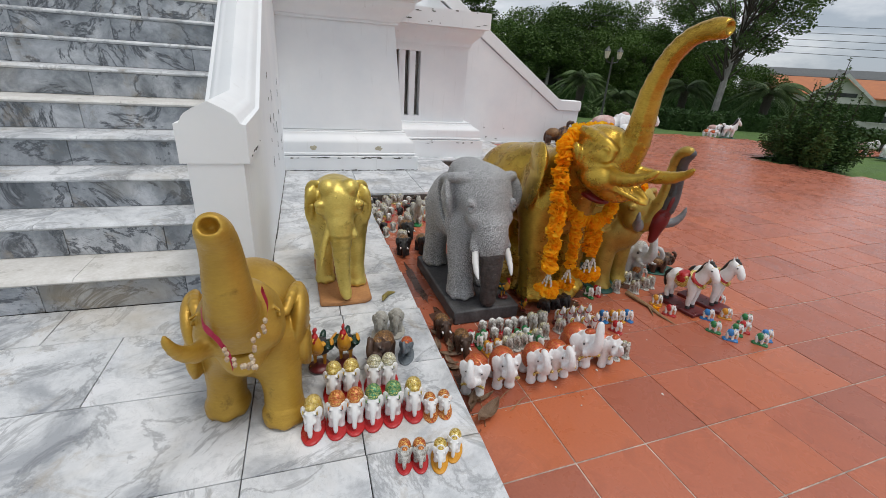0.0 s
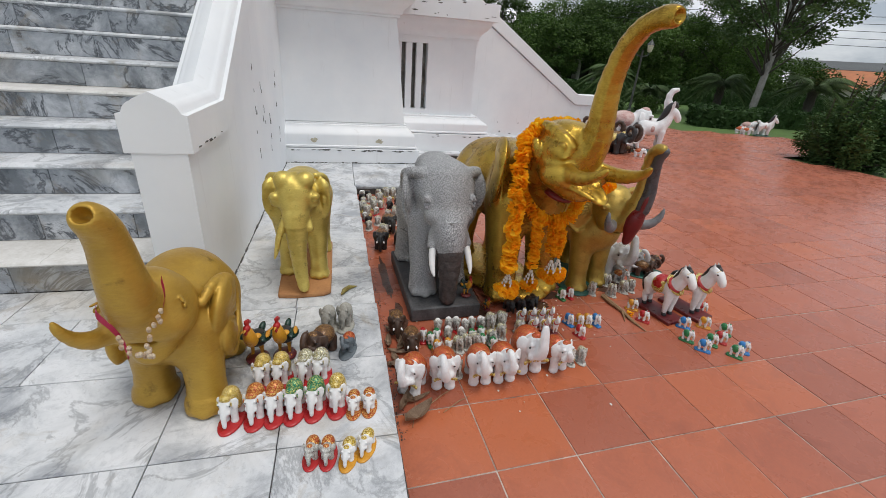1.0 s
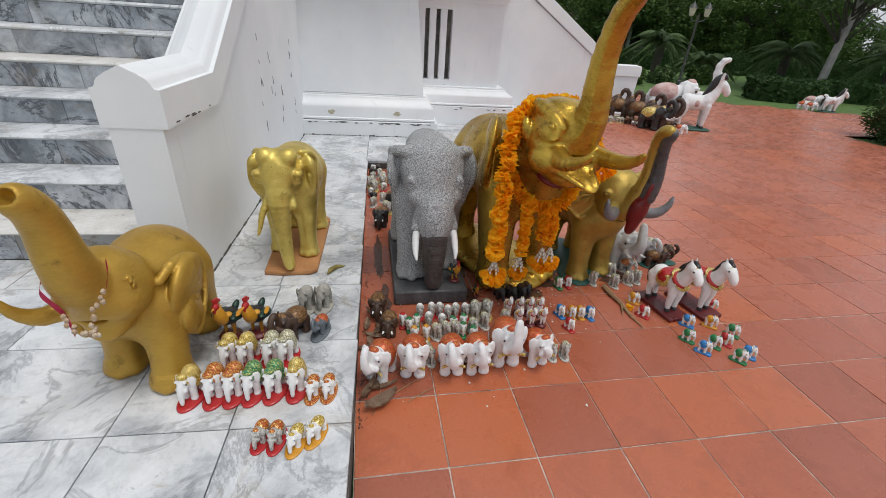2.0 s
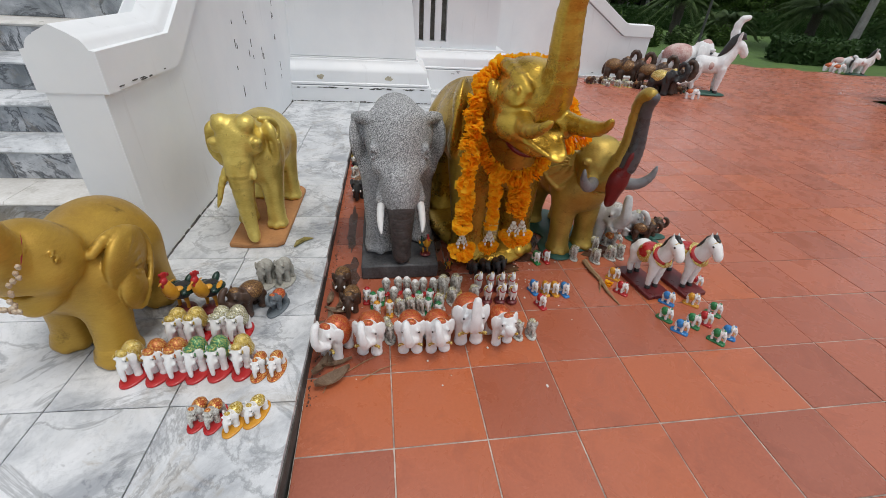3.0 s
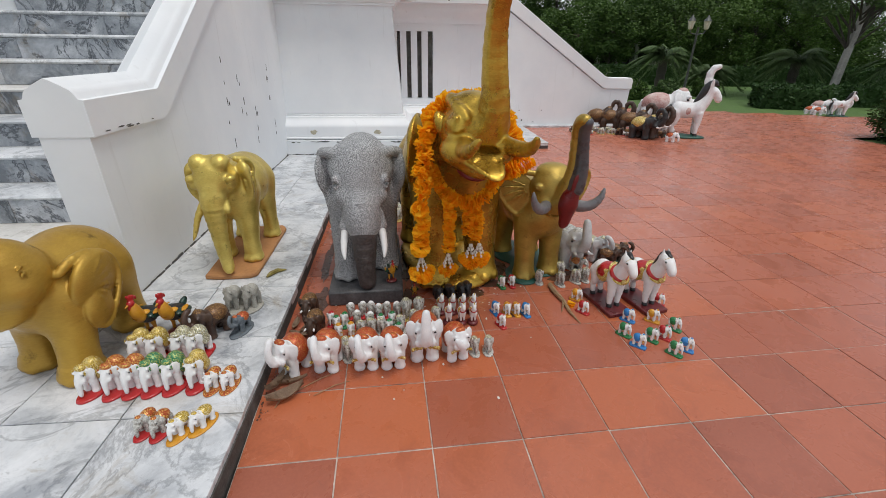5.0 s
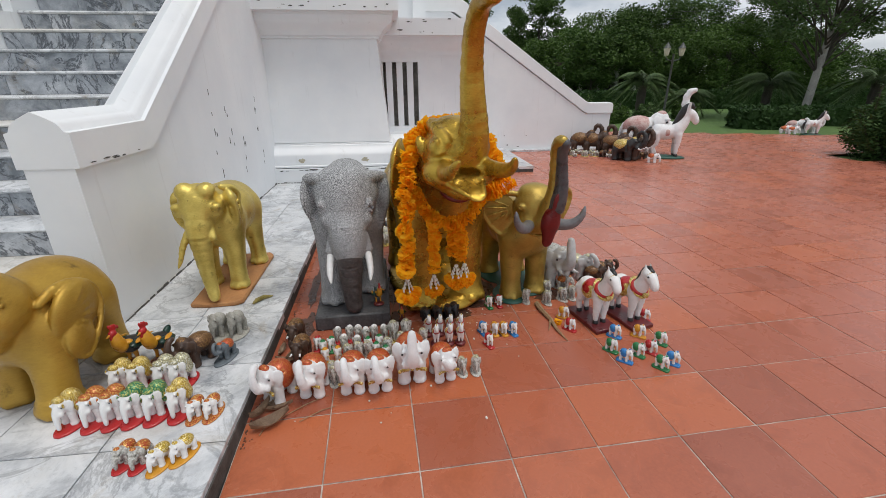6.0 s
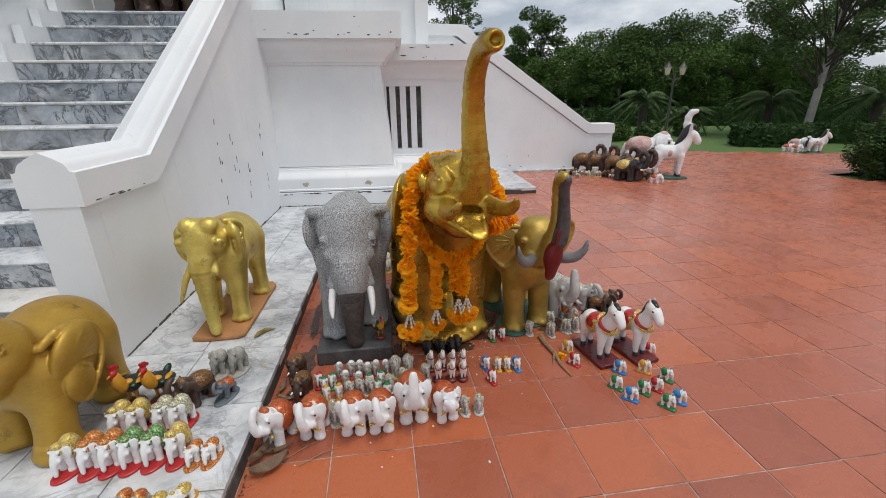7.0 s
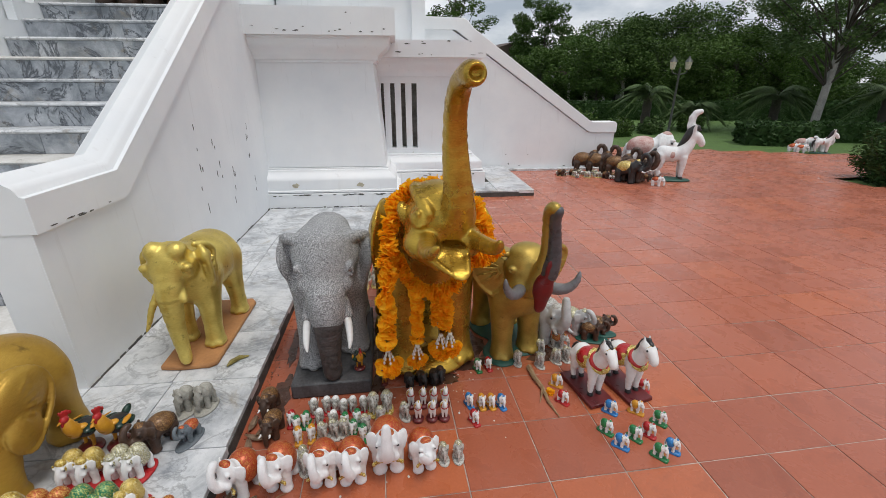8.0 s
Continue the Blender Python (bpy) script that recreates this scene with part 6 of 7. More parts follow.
# ---- litter on the floor ----
def dry_leaf(x, y, z, length, width, turn, curl, label, material=M_DEADLEAF):
    bm = bmesh.new()
    n = 9
    rows_ = []
    for i in range(n):
        s = i / (n - 1)
        w = width * math.sin(math.pi * min(s * 0.94 + 0.05, 1)) ** 0.8
        z1 = curl * (s - 0.5) ** 2 * 2
        rows_.append([bm.verts.new((sx * w, (s - 0.5) * length, z1 + (abs(sx) ** 2) * curl * 0.5 + 0.002)) for sx in (-1, -0.5, 0, 0.5, 1)])
    for a, b in zip(rows_, rows_[1:]):
        for k in range(4):
            bm.faces.new((a[k], a[k + 1], b[k + 1], b[k]))
    bmesh.ops.solidify(bm, geom=list(bm.faces), thickness=0.0015)
    ob = mesh_object("dry_leaf", bm, material)
    ob.matrix_world = pose(x, y, z, 0, 0, turn)
    return tagged(ob, label, "leaf", "dry leaves")


dry_leaf(-0.225, 0.30, 0.006, 0.15, 0.03, -58, 0.05, "large curled dry brown leaf on the tiles")
dry_leaf(-0.275, 0.36, 0.012, 0.11, 0.016, -30, 0.05, "curled dark dry leaf beside the platform")
dry_leaf(-0.215, 0.385, 0.004, 0.12, 0.011, -75, 0.03, "curled dark dry leaf beside the platform")
for i in range(9):
    dry_leaf(-0.30 + 0.10 * random.random(), 0.40 + 0.55 * random.random(), 0.004, 0.07 + 0.04 * random.random(), 0.016, random.uniform(0, 360), 0.02, "small dry leaf in the gap beside the platform")
stick = mesh_object("wood_stick", tube([(1.142, 1.045, 0.012), (1.14, 0.95, 0.016), (1.155, 0.86, 0.012), (1.15, 0.76, 0.009), (1.165, 0.655, 0.005)], [0.016, 0.013, 0.011, 0.008, 0.002], 6), M_WOODSTICK)
tagged(stick, "split piece of dry wood lying on the tiles", "stick")
splinter = mesh_object("wood_stick", tube([(1.152, 0.86, 0.012), (1.125, 0.80, 0.008), (1.105, 0.765, 0.004)], [0.006, 0.005, 0.001], 5), M_WOODSTICK)
tagged(splinter, "thin splinter beside the split wood", "stick")
peel = mesh_object("banana_peel", tube([(-0.49, 1.165, Z0 + 0.01), (-0.475, 1.20, Z0 + 0.013), (-0.445, 1.235, Z0 + 0.013), (-0.40, 1.25, Z0 + 0.008)], [0.004, 0.014, 0.013, 0.003], 7), M_BANANA)
tagged(peel, "shrivelled yellow-brown banana on the marble", "fruit")
for x0, y0, x1, y1 in ((-0.20, 0.33, -0.02, 0.44), (-0.26, 0.25, -0.22, 0.42), (-0.12, 0.30, 0.02, 0.37), (0.27, 1.02, 0.30, 1.32), (0.86, 1.18, 0.98, 1.12)):
    straw = mesh_object("straw", tube([(x0, y0, 0.004), ((x0 + x1) / 2 + 0.01, (y0 + y1) / 2 + 0.012, 0.007), (x1, y1, 0.003)], [0.0018, 0.002, 0.001], 5), M_WOODSTICK)
    tagged(straw, "thin dry straw lying on the tiles", "straw", "straws")
dirt = bmesh.new()
rd = random.Random(31)
for i in range(420):
    y = rd.uniform(0.2, 3.2)
    x = -0.336 + 0.032 * y + abs(rd.gauss(0, 0.016))
    r = rd.uniform(0.0012, 0.0045)
    bmesh.ops.create_icosphere(dirt, subdivisions=1, radius=r, matrix=Matrix.LocRotScale((x + 0.01, y, r * 0.2), None, (1, rd.uniform(0.8, 2.2), 0.4)))
tagged(mesh_object("dirt", dirt, M_GRIME), "dark soil gathered along the platform's edge", "dirt", kind="stuff")
verts, faces = [], []
blossom(verts, faces, (1.185, 0.83, 0.012), (0.2, 0.1, 1), 0.022, rng, 26)
rg = random.Random(12)
for x, y, w, d in ((0.86, 1.32, 0.10, 0.16), (0.80, 1.12, 0.09, 0.05), (0.30, 1.02, 0.05, 0.08), (0.62, 1.02, 0.14, 0.05), (-0.19, 0.98, 0.05, 0.2), (0.29, 1.4, 0.05, 0.22), (0.93, 1.14, 0.06, 0.07), (0.82, 0.77, 0.07, 0.02), (-0.26, 0.55, 0.03, 0.12), (-0.2, 1.5, 0.03, 0.3), (1.28, 1.15, 0.12, 0.09)):
    out = [(w * math.cos(2 * math.pi * k / 18) * rg.uniform(0.6, 1.15), d * math.sin(2 * math.pi * k / 18) * rg.uniform(0.6, 1.15)) for k in range(18)]
    g = mesh_object("grime_patch", prism(out, "z", 0.0, 0.0022), M_GRIME)
    g.matrix_world = pose(x, y, 0.0005)
    tagged(g, "dark damp grime patch on the tiles beside statues", "stain", "grime patches")
fl = leaves_mesh("marigold_flower", verts, faces, M_PETAL, None)
tagged(fl, "loose orange marigold flower on the tiles", "flower")
bm = bmesh.new()
for i in range(70):
    x, y = 0.70 + 0.12 * random.gauss(0, 1), 0.93 + 0.1 * random.gauss(0, 1)
    if i % 4 == 0:
        x, y = random.uniform(-0.2, 1.1), random.uniform(0.15, 1.0)
    r = random.uniform(0.002, 0.006)
    bmesh.ops.create_icosphere(bm, subdivisions=1, radius=r, matrix=Matrix.LocRotScale((x, y, r * 0.5), None, (1, random.uniform(0.6, 1.6), 0.5)))
crumbs = tagged(mesh_object("crumbs", bm, M_CRUMB), "white crumbs and specks scattered on the tiles", "crumbs", kind="stuff")


# ---- ground, lawns and distance ----
def ground_z(x):
    """The lawn's height: level round the monument, lower beyond it to the east."""
    u = min(max((x - 18) / 14, 0), 1)
    return -0.045 - 1.7 * u * u * (3 - 2 * u)


bm = bmesh.new()
strips = [[bm.verts.new((x, y, ground_z(x))) for y in (-400, 400)] for x in [-400, 0] + list(range(18, 33)) + [400]]
for a, b in zip(strips, strips[1:]):
    bm.faces.new((a[0], b[0], b[1], a[1]))
ground = tagged(mesh_object("ground", bm, M_LAWN), "green lawn reaching into the distance", "lawn", kind="structure")


def leaf_cloud(centres, count, size, rng, flat=0.6, stretch=1.0):
    """Many small leaf blades scattered through round clumps (x, y, z, radius)."""
    c = np.array(centres, float)
    weights = c[:, 3] ** 2
    pick = rng.choice(len(c), count, p=weights / weights.sum())

    def unit():
        v = rng.normal(size=(count, 3))
        return v / np.linalg.norm(v, axis=1, keepdims=True)

    p = c[pick, :3] + unit() * (c[pick, 3] * rng.uniform(0.3, 1.08, count) ** 0.6)[:, None] * np.array((1, 1, flat))
    a = unit()
    a[:, 2] *= 0.6
    b = np.cross(a, unit())
    b /= np.linalg.norm(b, axis=1, keepdims=True)
    s = (size * rng.uniform(0.6, 1.4, count))[:, None]
    verts = np.stack([p - a * s * stretch, p + b * s * 0.5, p + a * s * stretch, p - b * s * 0.5], 1).reshape(-1, 3)
    return verts, np.arange(4 * count).reshape(-1, 4)


def leaves(name, data, material, parent):
    me = bpy.data.meshes.new(name)
    me.from_pydata(np.asarray(data[0]).tolist(), [], np.asarray(data[1]).tolist())
    me.materials.append(material)
    ob = new(name, me)
    ob.parent = parent
    return ob


def tree(x, y, height, spread, seed, leaf, label, clumps=26, count=5200, size=0.16, lean=0.0, bare=0.3, flat=0.7, bark=None, puff=(0.22, 0.42)):
    rng = np.random.default_rng(seed)
    t = thing("tree", pose(x, y, ground_z(x) - 0.01), label, "tree")
    top = height * 0.8
    pts = [(lean * top * (s ** 1.1), 0.1 * math.sin(s * 4 + seed), top * s) for s in np.linspace(0, 1, 8)]
    girth = 0.024 if lean else 0.035
    part("trunk", tube(pts, [max(girth * height * (1 - 0.85 * s), 0.02) * 0.6 for s in np.linspace(0, 1, 8)], 9), bark or M_BARK, t)
    centres = []
    limbs = bmesh.new()
    for i in range(clumps):
        h = rng.uniform(bare, 1.0)
        a = rng.uniform(0, 2 * math.pi)
        reach = spread * math.sqrt(max(1 - ((h - (bare + 1) / 2) / (0.62 - bare / 2)) ** 2, 0.08)) * rng.uniform(0.3, 1.0)
        sx = lean * top * min(h, 1) ** 1.3
        c = (sx + reach * math.cos(a), reach * math.sin(a), height * h * 0.95, spread * rng.uniform(*puff))
        centres.append(c)
        if i % 2 == 0:
            h0 = max(h - 0.2, bare * 0.7)
            tube([(lean * top * h0 ** 1.3, 0, height * h0 * 0.8), ((sx + c[0]) / 2, c[1] / 2, height * (h0 + h) * 0.44), c[:3]], [0.004 * height, 0.0025 * height, 0.0012 * height], 5, limbs)
    part("limb", limbs, M_BARK_DARK, t)
    leaves("crown", leaf_cloud(centres, count, size, rng, flat), leaf, t)
    return t


def palm(x, y, height, seed, fronds=26, length=1.9):
    rng = np.random.default_rng(seed)
    t = thing("palm_tree", pose(x, y, -0.05), "date palm with arching grey-green fronds", "palm")
    part("trunk", tube([(0, 0, height * s) for s in np.linspace(0, 1, 9)], [0.13 + 0.025 * (i % 2) for i in range(9)], 10), M_BARK_DARK, t)
    verts, faces = [], []
    for i in range(fronds):
        a = rng.uniform(0, 2 * math.pi)
        rise = rng.uniform(-0.1, 1.15)
        L = length * rng.uniform(0.8, 1.1)
        d = np.array((math.cos(a), math.sin(a), 0))
        side = np.array((-math.sin(a), math.cos(a), 0))
        for s in np.linspace(0.08, 1, 26):
            p = d * L * s * math.cos(rise * (1 - 0.3 * s)) + np.array((0, 0, height + L * (math.sin(rise) * s - 0.75 * s * s)))
            w = 0.42 * math.sin(math.pi * min(s + 0.12, 1.0)) ** 0.7 * length / 1.9
            for g in (1, -1):
                tip = p + side * g * w + d * 0.24 - np.array((0, 0, 0.14))
                n = len(verts)
                e = d * 0.022
                verts += [p - e, p + e, tip + e * 0.3]
                faces.append((n, n + 1, n + 2))
    leaves("crown", (verts, faces), M_PALM, t)
    return t


GREEN = "broad dark green leafy tree behind the lawn"
for i, (x, y, h, s, c) in enumerate([(9.5, 24, 2.9, 1.8, 3600), (12.0, 24, 3.6, 2.2, 4600), (14.6, 25, 4.7, 2.7, 5600), (17.0, 24, 5.2, 2.9, 6400), (20.0, 25, 5.3, 2.9, 6400), (23.0, 24, 4.2, 2.6, 5200), (25.5, 23, 3.2, 2.4, 4600), (15.5, 29, 4.8, 2.8, 4500), (11.2, 20.5, 2.9, 1.7, 3600), (14.4, 20.5, 3.3, 2.0, 3600), (18.2, 20.0, 3.6, 2.1, 3600), (21.5, 19.5, 3.0, 2.0, 3600), (27.0, 20.0, 2.6, 2.0, 3200)]):
    tree(x, y, h * 1.06 + 0.05 - ground_z(x), s * 1.08, 10 + i, (M_LEAF, M_LEAF_MID, M_LEAF)[i % 3], GREEN, 80, c * 5, 0.066, bare=0.38 if y == 20.5 else 0.1, bark=M_BARK_DARK, puff=(0.14, 0.3))
tree(4.9, 26, 8.2, 2.1, 41, M_LEAF, "tall dark green leafy tree behind the monument", 40, 12000, 0.075, bare=0.4, bark=M_BARK_DARK, puff=(0.16, 0.32))
tree(12.9, 33, 7.4, 2.3, 42, M_LEAF, "round-crowned dark tree standing above the others", 70, 26000, 0.085, bare=0.3, bark=M_BARK_DARK, puff=(0.16, 0.34))
tree(13.6, 11.1, 8.6, 2.7, 43, M_LEAF_PALE, "tall slender tree with a pale leaning trunk", 130, 52000, 0.05, lean=0.12, bare=0.3, bark=M_BARK_PALE, puff=(0.1, 0.22))
tree(19.8, 18.5, 6.0, 2.6, 44, M_LEAF_MID, "broad leafy tree beside the garden path", 80, 30000, 0.055, bare=0.15, bark=M_BARK_DARK, puff=(0.14, 0.3))
palm(9.3, 13.1, 1.2, 51, 44, 1.15)
palm(13.4, 12.3, 1.15, 52, 44, 1.35)
palm(15.1, 10.3, 1.2, 53, 44, 1.5)
palm(11.3, 13.4, 0.7, 55, 34, 1.0)


def hedge(x0, y0, x1, y1, width, height, seed, label):
    rng = np.random.default_rng(seed)
    L = math.hypot(x1 - x0, y1 - y0)
    m = pose(x0, y0, -0.045, 0, 0, math.degrees(math.atan2(y1 - y0, x1 - x0)))
    t = thing("hedge", m, label, "hedge")
    part("body", box(0.05, L - 0.05, -width / 2 + 0.06, width / 2 - 0.06, 0, height - 0.06), M_HEDGE, t)
    verts, faces = [], []
    for i in range(int(1500 * L * height)):
        face = rng.integers(0, 4)
        p = np.array((rng.uniform(0, L), rng.uniform(-width / 2, width / 2), rng.uniform(0, height)))
        if face == 0:
            p[2] = height
        elif face == 1:
            p[1] = -width / 2
        elif face == 2:
            p[1] = width / 2
        else:
            p[0] = rng.choice((0, L))
        p += rng.normal(size=3) * 0.02
        a, b = rng.normal(size=3) * 0.035, rng.normal(size=3) * 0.022
        n = len(verts)
        verts += [p - a, p + b, p + a, p - b]
        faces.append((n, n + 1, n + 2, n + 3))
    leaves("foliage", (verts, faces), M_HEDGE, t)


hedge(10.0, 9.75, 11.5, 9.15, 0.8, 0.55, 61, "clipped dark green hedge block on the lawn")
hedge(12.6, 10.0, 15.6, 8.4, 0.6, 0.5, 62, "low clipped hedge on the lawn")
hedge(13.2, 6.6, 16.5, 4.4, 0.7, 0.5, 63, "low clipped hedge beside the path")
hedge(5.0, 18.5, 30.0, 14.5, 0.8, 0.75, 64, "long dark hedge along the garden's edge")


def shrub(x, y, radius, height, seed, material, label, count, size, category="bush"):
    rng = np.random.default_rng(seed)
    t = thing("bush", pose(x, y, -0.045), label, category)
    stems = bmesh.new()
    centres = []
    for i in range(16):
        a, r = rng.uniform(0, 2 * math.pi), radius * math.sqrt(rng.uniform(0, 1)) * 0.8
        h = height * rng.uniform(0.55, 1.0) * (1 - 0.45 * r / radius)
        tip = (r * math.cos(a), r * math.sin(a), h)
        tube([(tip[0] * 0.1, tip[1] * 0.1, 0), (tip[0] * 0.6, tip[1] * 0.6, h * 0.45), tip], [0.03, 0.018, 0.006], 5, stems)
        for s in (0.22, 0.4, 0.58, 0.76, 0.92):
            centres.append((tip[0] * (0.4 + 0.6 * s), tip[1] * (0.4 + 0.6 * s), h * s, radius * 0.36 * (1.12 - 0.75 * s)))
    part("stem", stems, M_BARK, t)
    leaves("foliage", leaf_cloud(centres, count, size, rng, 1.25, 1.6), material, t)


conifer = thing("bush", pose(8.62, 4.62, -0.045), "dense dark green conifer bush with upright spires", "bush")
rng = np.random.default_rng(71)
stems, centres = bmesh.new(), []
for i in range(34):
    a, r = rng.uniform(0, 2 * math.pi), 0.85 * math.sqrt(rng.uniform(0, 1))
    tip = (r * math.cos(a), r * math.sin(a), rng.uniform(0.55, 1.05) * (1.08 - 0.5 * r))
    tube([(tip[0] * 0.08, tip[1] * 0.08, 0), (tip[0] * 0.75, tip[1] * 0.75, tip[2] * 0.4), tip], [0.03, 0.018, 0.006], 5, stems)
    centres += [(tip[0] * (0.55 + 0.45 * s), tip[1] * (0.55 + 0.45 * s), 0.2 + (tip[2] - 0.2) * s, 0.2 * (1.15 - 0.5 * s)) for s in (0.15, 0.4, 0.65, 0.9)]
for x, y, h in ((0.1, 0.0, 1.95), (-0.28, 0.1, 1.55), (0.3, -0.3, 1.4), (0.0, 0.35, 1.6), (0.42, -0.1, 1.25), (-0.5, 0.25, 1.2), (0.22, 0.2, 1.75)):
    tube([(x * 0.3, y * 0.3, 0), (x, y, h * 0.5), (x, y, h * 0.97)], [0.035, 0.02, 0.005], 5, stems)
    centres += [(x + rng.normal() * 0.03, y + rng.normal() * 0.03, h * s, 0.19 * (1.12 - s)) for s in np.linspace(0.4, 0.99, 9)]
part("stem", stems, M_BARK_DARK, conifer)
leaves("foliage", leaf_cloud(centres, 42000, 0.022, rng, 1.4, 1.7), M_BUSH, conifer)
for i, (x, y, r, h) in enumerate([(7.6, 11.8, 0.6, 0.75), (9.0, 12.2, 0.5, 0.6), (6.6, 12.3, 0.8, 1.0), (5.6, 12.6, 0.8, 1.1), (12.6, 12.0, 0.6, 0.6), (13.6, 11.8, 0.5, 0.5), (10.6, 12.6, 0.6, 0.7)]):
    shrub(x, y, r, h, 80 + i, M_LEAF_PALE if i % 3 == 1 else M_LEAF, "rounded leafy garden shrub", 5000, 0.036)


# ---- lamp post, houses, wires ----
lamp = thing("street_lamp", pose(9.05, 11.4, -0.15), "dark iron garden lamp post with two glass lanterns", "street lamp")
part("post", tube([(0, 0, 0), (0, 0, 0.3), (0, 0, 0.32), (0, 0, 2.0), (0, 0, 2.05)], [0.07, 0.06, 0.035, 0.028, 0.04], 12), M_IRON, lamp)
part("crossarm", tube([(-0.24, 0, 1.98), (-0.2, 0, 1.9), (0, 0, 1.86), (0.2, 0, 1.9), (0.24, 0, 1.98)], [0.016] * 5, 8), M_IRON, lamp)
for s in (-1, 1):
    lantern = part("lantern", tube([(s * 0.24, 0, 1.99), (s * 0.24, 0, 2.01), (s * 0.24, 0, 2.2)], [0.03, 0.06, 0.095], 8), M_GLASSLAMP, lamp, "cream glass lantern")
    part("cap", tube([(s * 0.24, 0, 2.2), (s * 0.24, 0, 2.23), (s * 0.24, 0, 2.3), (s * 0.24, 0, 2.36)], [0.11, 0.09, 0.04, 0.008], 8), M_IRON, lantern, "dark iron lantern cap")


def house(x, y, turn, w, d, h, roof_h, roof_mat, label, rows=1):
    t = thing("house", pose(x, y, -0.05, 0, 0, turn), label, "house")
    part("wall", box(-w / 2, w / 2, 0, d, 0, h), M_HOUSE, t)
    part("roof", prism([(-w / 2 - 0.5, h - 0.1), (w / 2 + 0.5, h - 0.1), (w / 2 + 0.5, h), (0, h + roof_h), (-w / 2 - 0.5, h)], "y", -0.6, d + 0.6), roof_mat, t)
    for k in range(4):
        u = -w / 2 + w * (k + 0.5) / 4
        win = part("window", box(u - 0.5, u + 0.5, -0.05, 0.02, h * 0.35, h * 0.75), M_WINDOW, t, "dark glass window")
        part("sill", box(u - 0.58, u + 0.58, -0.1, 0.0, h * 0.32, h * 0.349), M_HOUSE, win)
    return t


gabled = thing("house", pose(40.9, 22.7, -1.76, 0, 0, -60.6), "pale gabled house with an orange tiled roof", "house")
part("wall", prism([(-1.75, 0), (1.75, 0), (1.75, 2.75), (0, 4.15), (-1.75, 2.75)], "y", 0, 5), M_HOUSE, gabled)
for s in (1, -1):
    part("roof_slope", prism([(s * 2.15, 2.45), (s * 2.15, 2.62), (0, 4.46), (0, 4.27)], "y", -0.45, 3.0), M_ROOF_ORANGE, gabled)
    part("barge_board", prism([(s * 2.2, 2.38), (s * 2.2, 2.62), (0, 4.48), (0, 4.2)], "y", -0.53, -0.455), M_HOUSE, gabled)
# Flush dark box: shade inside the garage opening, put into the colour.
part("door", box(-1.1, 0.7, -0.04, 0.02, 0.0, 1.7), M_WINDOW, gabled, "dark panel painted as the garage opening's shade")
part("vent", box(-1.0, 1.0, -0.05, 0.02, 2.75, 3.05), M_WINDOW, gabled, "dark louvred vent")
part("wing_wall", box(-6.0, 10.0, 3.0, 8.0, 0, 2.7), M_HOUSE, gabled)
part("wing_roof", prism([(2.6, 2.7), (8.6, 2.7), (8.6, 2.82), (5.6, 4.2), (2.6, 2.82)], "x", -6.3, 10.3), M_ROOF_ORANGE, gabled)
win = part("window", box(2.4, 4.4, 2.93, 3.02, 1.0, 1.5), M_WINDOW, gabled, "dark window strip")
part("sill", box(2.3, 4.5, 2.88, 2.99, 0.9, 0.995), M_HOUSE, win)
shed = thing("warehouse", pose(48.5, 27.5, -1.76, 0, 0, -60.6), "long grey building with a corrugated metal roof", "building")
part("wall", box(-8, 14, 0, 6, 0, 4.2), M_HOUSE, shed)
part("roof", prism([(-0.5, 4.2), (6.5, 4.2), (6.5, 4.3), (3.0, 5.1), (-0.5, 4.3)], "x", -8.3, 14.3), M_IRON, shed, "grey corrugated roof")
house(11.5, 36, 10, 6, 7, 3.6, 1.0, M_ROOF_BROWN, "distant house with a dark brown roof behind trees")

villa = thing("house", pose(12.6, 22.6, -0.05, 0, 0, -22) @ Matrix.Diagonal((0.72, 0.72, 0.72, 1)), "white arcaded building with a balustrade behind the palms", "house")
bm = box(-4.0, 4.5, 1.5, 5.0, 0, 3.0)
part("wall", bm, M_HOUSE, villa)
part("roof", box(-4.3, 4.8, -0.3, 5.3, 2.7, 2.95), M_ROOF_BROWN, villa)
for i in range(7):
    x = -3.8 + 1.3 * i
    part("column", tube([(x, 0, 0), (x, 0, 0.2), (x, 0, 2.5), (x, 0, 2.7)], [0.2, 0.14, 0.13, 0.22], 10), M_IVORY, villa)
    if i < 6:
        part("window", box(x + 0.25, x + 1.05, 1.44, 1.5, 0.3, 2.1), M_WINDOW, villa, "dark glass window")
part("rail", box(-3.8, 4.2, -0.05, 0.05, 0.78, 0.86), M_IVORY, villa)
for i in range(40):
    part("baluster", box(-3.75 + 0.2 * i, -3.7 + 0.2 * i, -0.03, 0.03, 0, 0.78), M_IVORY, villa)

for i in range(5):
    z = 3.4 + 0.32 * i
    w = mesh_object("power_line", tube([(15 + 30 * s, 24 - 30 * s + i * 0.2, z - 0.5 * (1 - (2 * s - 1) ** 2)) for s in np.linspace(0, 1, 12)], [0.012] * 12, 5), M_IRON)
    tagged(w, "thin black overhead power line", "cable", "overhead wires")


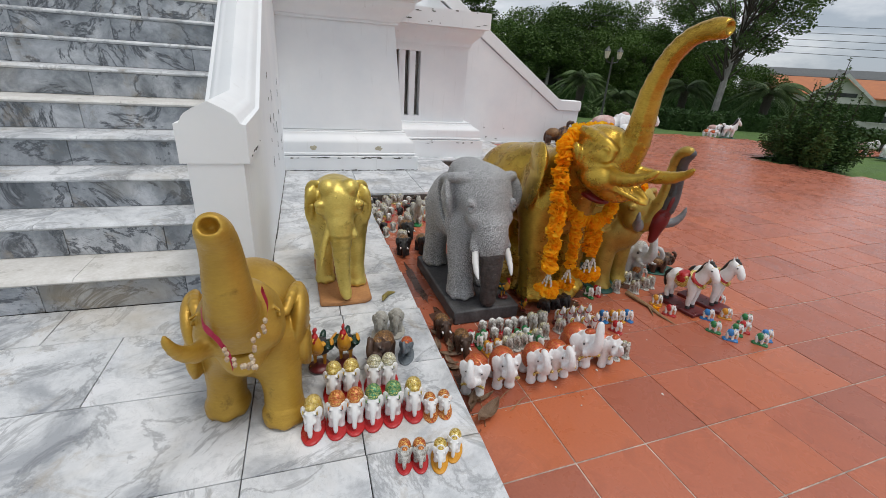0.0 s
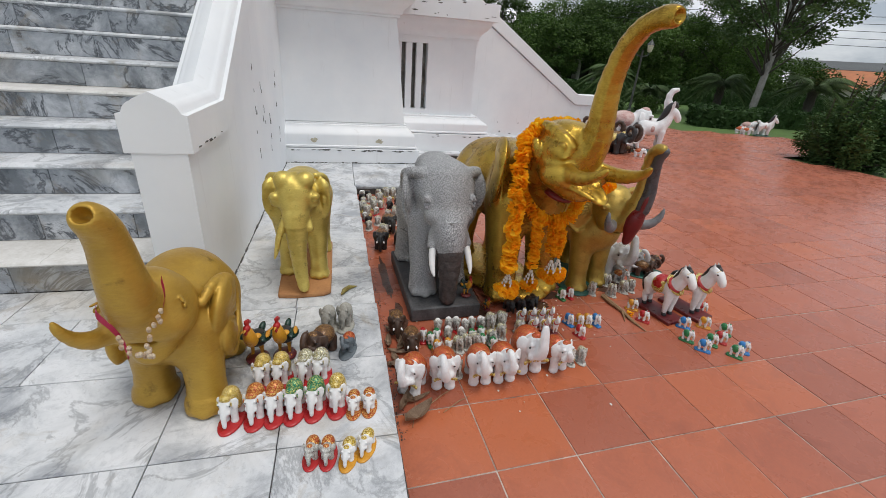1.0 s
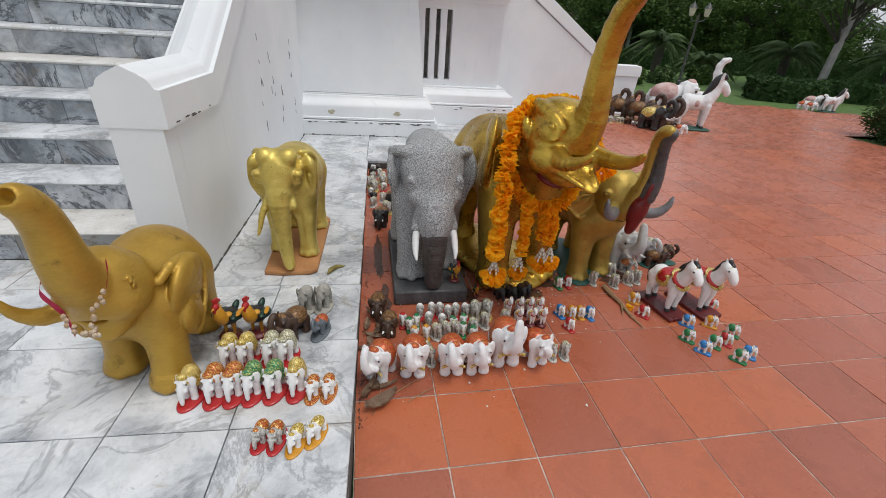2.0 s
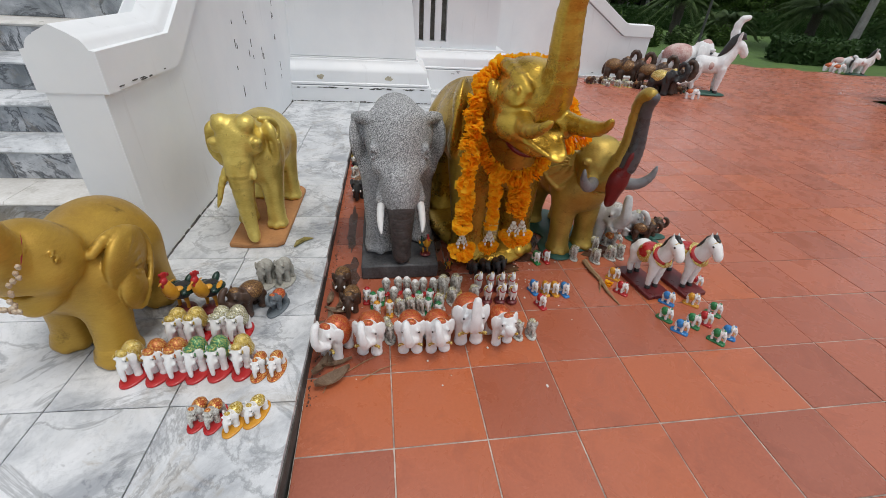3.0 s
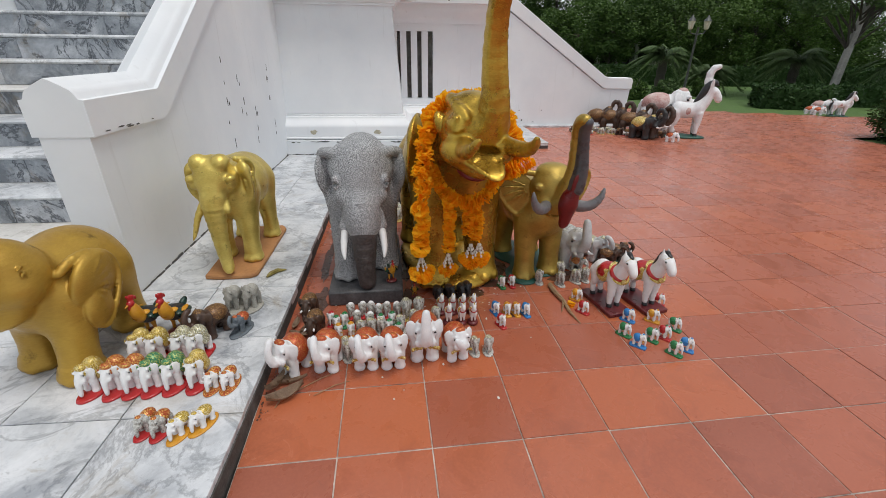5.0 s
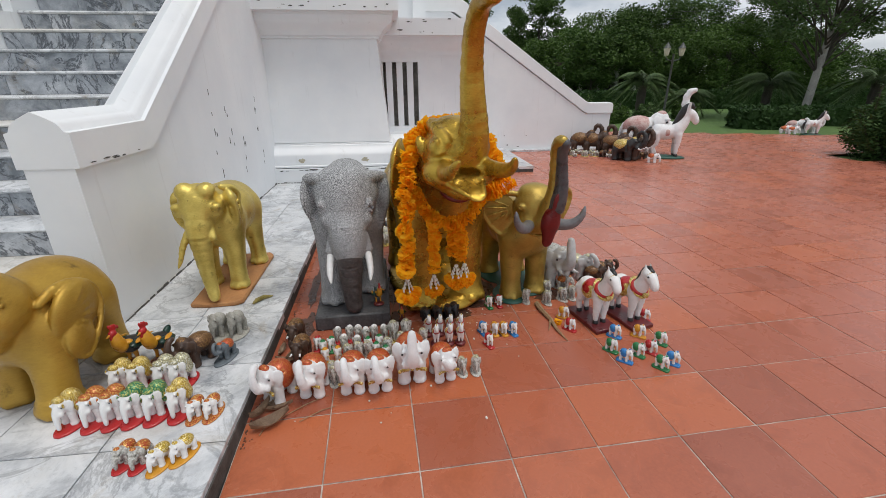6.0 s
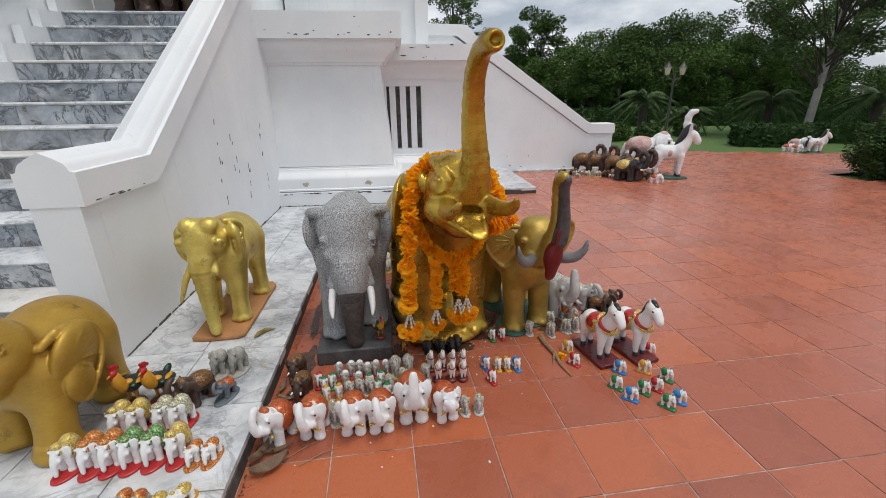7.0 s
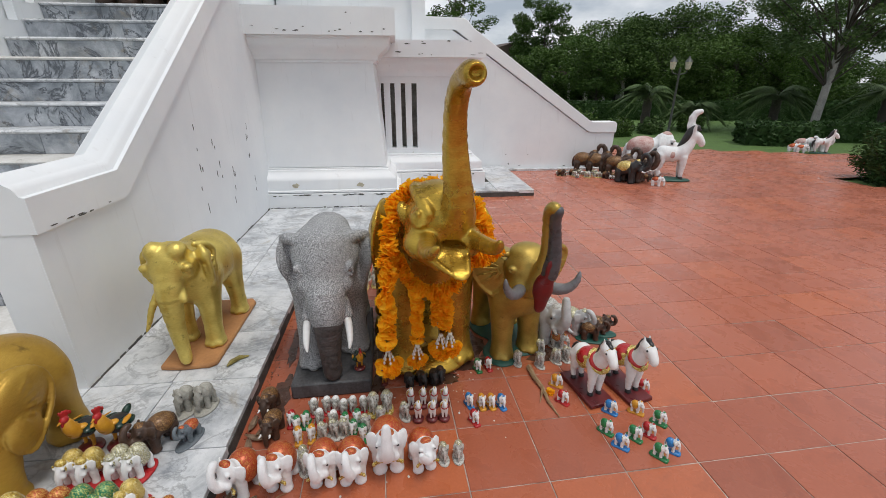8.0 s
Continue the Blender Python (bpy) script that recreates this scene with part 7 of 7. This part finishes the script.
# ---- pieces of floors and pavements, last ----
def slab_mesh(name, w, d, h, bevel, material):
    me = bpy.data.meshes.new(name)
    bm = bmesh.new()
    a, b = w / 2, d / 2
    lo = [bm.verts.new(p) for p in ((-a, -b, 0), (a, -b, 0), (a, b, 0), (-a, b, 0))]
    mid = [bm.verts.new(p) for p in ((-a, -b, h - bevel), (a, -b, h - bevel), (a, b, h - bevel), (-a, b, h - bevel))]
    c = bevel
    hi = [bm.verts.new(p) for p in ((-a + c, -b + c, h), (a - c, -b + c, h), (a - c, b - c, h), (-a + c, b - c, h))]
    for r, s in ((lo, mid), (mid, hi)):
        for k in range(4):
            bm.faces.new((r[k], r[(k + 1) % 4], s[(k + 1) % 4], s[k]))
    bm.faces.new(hi)
    bm.to_mesh(me)
    bm.free()
    me.materials.append(material)
    return me


def in_plaza(x, y):
    if y > 8.55 - 0.4 * (x - 8.07) or x > 17 or x < -0.4:
        return False
    if y < 5.2 and x > 7.75 + (5.2 - y) * 0.45:
        return False
    return True


TILE = 0.33
plaza = thing("floor_plaza", None, "plaza paved with square terracotta tiles in pale mortar", "floor", kind="structure")
bed = bmesh.new()
for i in range(-2, 52):
    for j in range(-20, 34):
        if in_plaza((i + 0.5) * TILE, (j + 0.5) * TILE):
            x, y = i * TILE, j * TILE
            bed.faces.new([bed.verts.new(p) for p in ((x, y, -0.0035), (x + TILE, y, -0.0035), (x + TILE, y + TILE, -0.0035), (x, y + TILE, -0.0035))])
bmesh.ops.remove_doubles(bed, verts=bed.verts, dist=0.001)
part("mortar", bed, M_GROUT, plaza, "grey mortar bed")
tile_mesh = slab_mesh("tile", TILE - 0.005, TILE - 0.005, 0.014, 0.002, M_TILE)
rest_v, rest_f = [], []
random.seed(8)
for i in range(-2, 52):
    for j in range(-20, 34):
        x, y = (i + 0.5) * TILE, (j + 0.5) * TILE
        if not in_plaza(x, y):
            continue
        dz = random.uniform(-0.0014, 0.0014)
        if -1 <= i < 11 and -2 <= j < 22:
            ob = new("tile", tile_mesh)
            ob.parent = plaza
            ob.location = (x, y, -0.014 + dz)
            ob.rotation_euler = (random.uniform(-0.003, 0.003), random.uniform(-0.003, 0.003), 0)
        else:
            a, n, c = (TILE - 0.005) / 2, len(rest_v), 0.002
            for r, z in ((a, -0.01), (a, dz - c), (a - c, dz)):
                rest_v += [(x - r, y - r, z), (x + r, y - r, z), (x + r, y + r, z), (x - r, y + r, z)]
            for b in (0, 4):
                for k in range(4):
                    rest_f.append((n + b + k, n + b + (k + 1) % 4, n + b + 4 + (k + 1) % 4, n + b + 4 + k))
            rest_f.append((n + 8, n + 9, n + 10, n + 11))
me = bpy.data.meshes.new("tiling")
me.from_pydata(rest_v, [], rest_f)
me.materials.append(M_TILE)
far_tiles = new("tiling", me)
far_tiles.parent = plaza
tagged(far_tiles, kind="stuff")

# marble slabs of the platform
random.seed(9)
slabs = {}


def lay(u0, u1, v0, v1):
    key = (round(u1 - u0, 3), round(v1 - v0, 3))
    if key not in slabs:
        slabs[key] = slab_mesh("marble_slab", key[0] - 0.004, key[1] - 0.004, 0.04, 0.0018, M_MARBLE)
    ob = new("marble_slab", slabs[key])
    ob.parent = platform
    ob.location = ((u0 + u1) / 2, (v0 + v1) / 2, Z0 - 0.04 + random.uniform(-0.0008, 0.0008))


rows = [0.16 + 0.452 * k for k in range(-9, 8)]
for r, v0 in enumerate(rows):
    v1 = v0 + 0.452
    if v0 > 3.3:
        continue
    edge = -0.0152 * max(v0, 0)
    lay(edge - 0.42, edge, v0, v1)
    lay(-0.815 + 0.0, edge - 0.42, v0, v1)
    u = -0.815
    k = 0
    limit = -4.5
    while u > limit:
        w = 0.62 if (r + k) % 2 else 0.6
        nu = max(u - w - (0.3 if k == 0 and r % 2 else 0), limit)
        if not (v0 > FIRST and nu < -0.8):
            lay(nu, u, v0, min(v1, FIRST) if v0 < FIRST < v1 else v1)
        u = nu
        k += 1
for u0, u1 in ((-0.815, -0.06), (-0.06, 0.6), (0.6, 1.24)):
    lay(u0, u1, 3.326 if u0 < -0.5 else 3.3, 4.3)
for u0, u1, v0, v1 in ((0.7, 1.24, 4.3, 4.9), (0.7, 1.5, 4.9, 5.4), (1.5, 2.1, 4.92, 5.5), (2.1, 2.63, 4.92, 5.9), (1.95, 2.63, 5.9, 6.82)):
    lay(u0, u1, v0, v1)
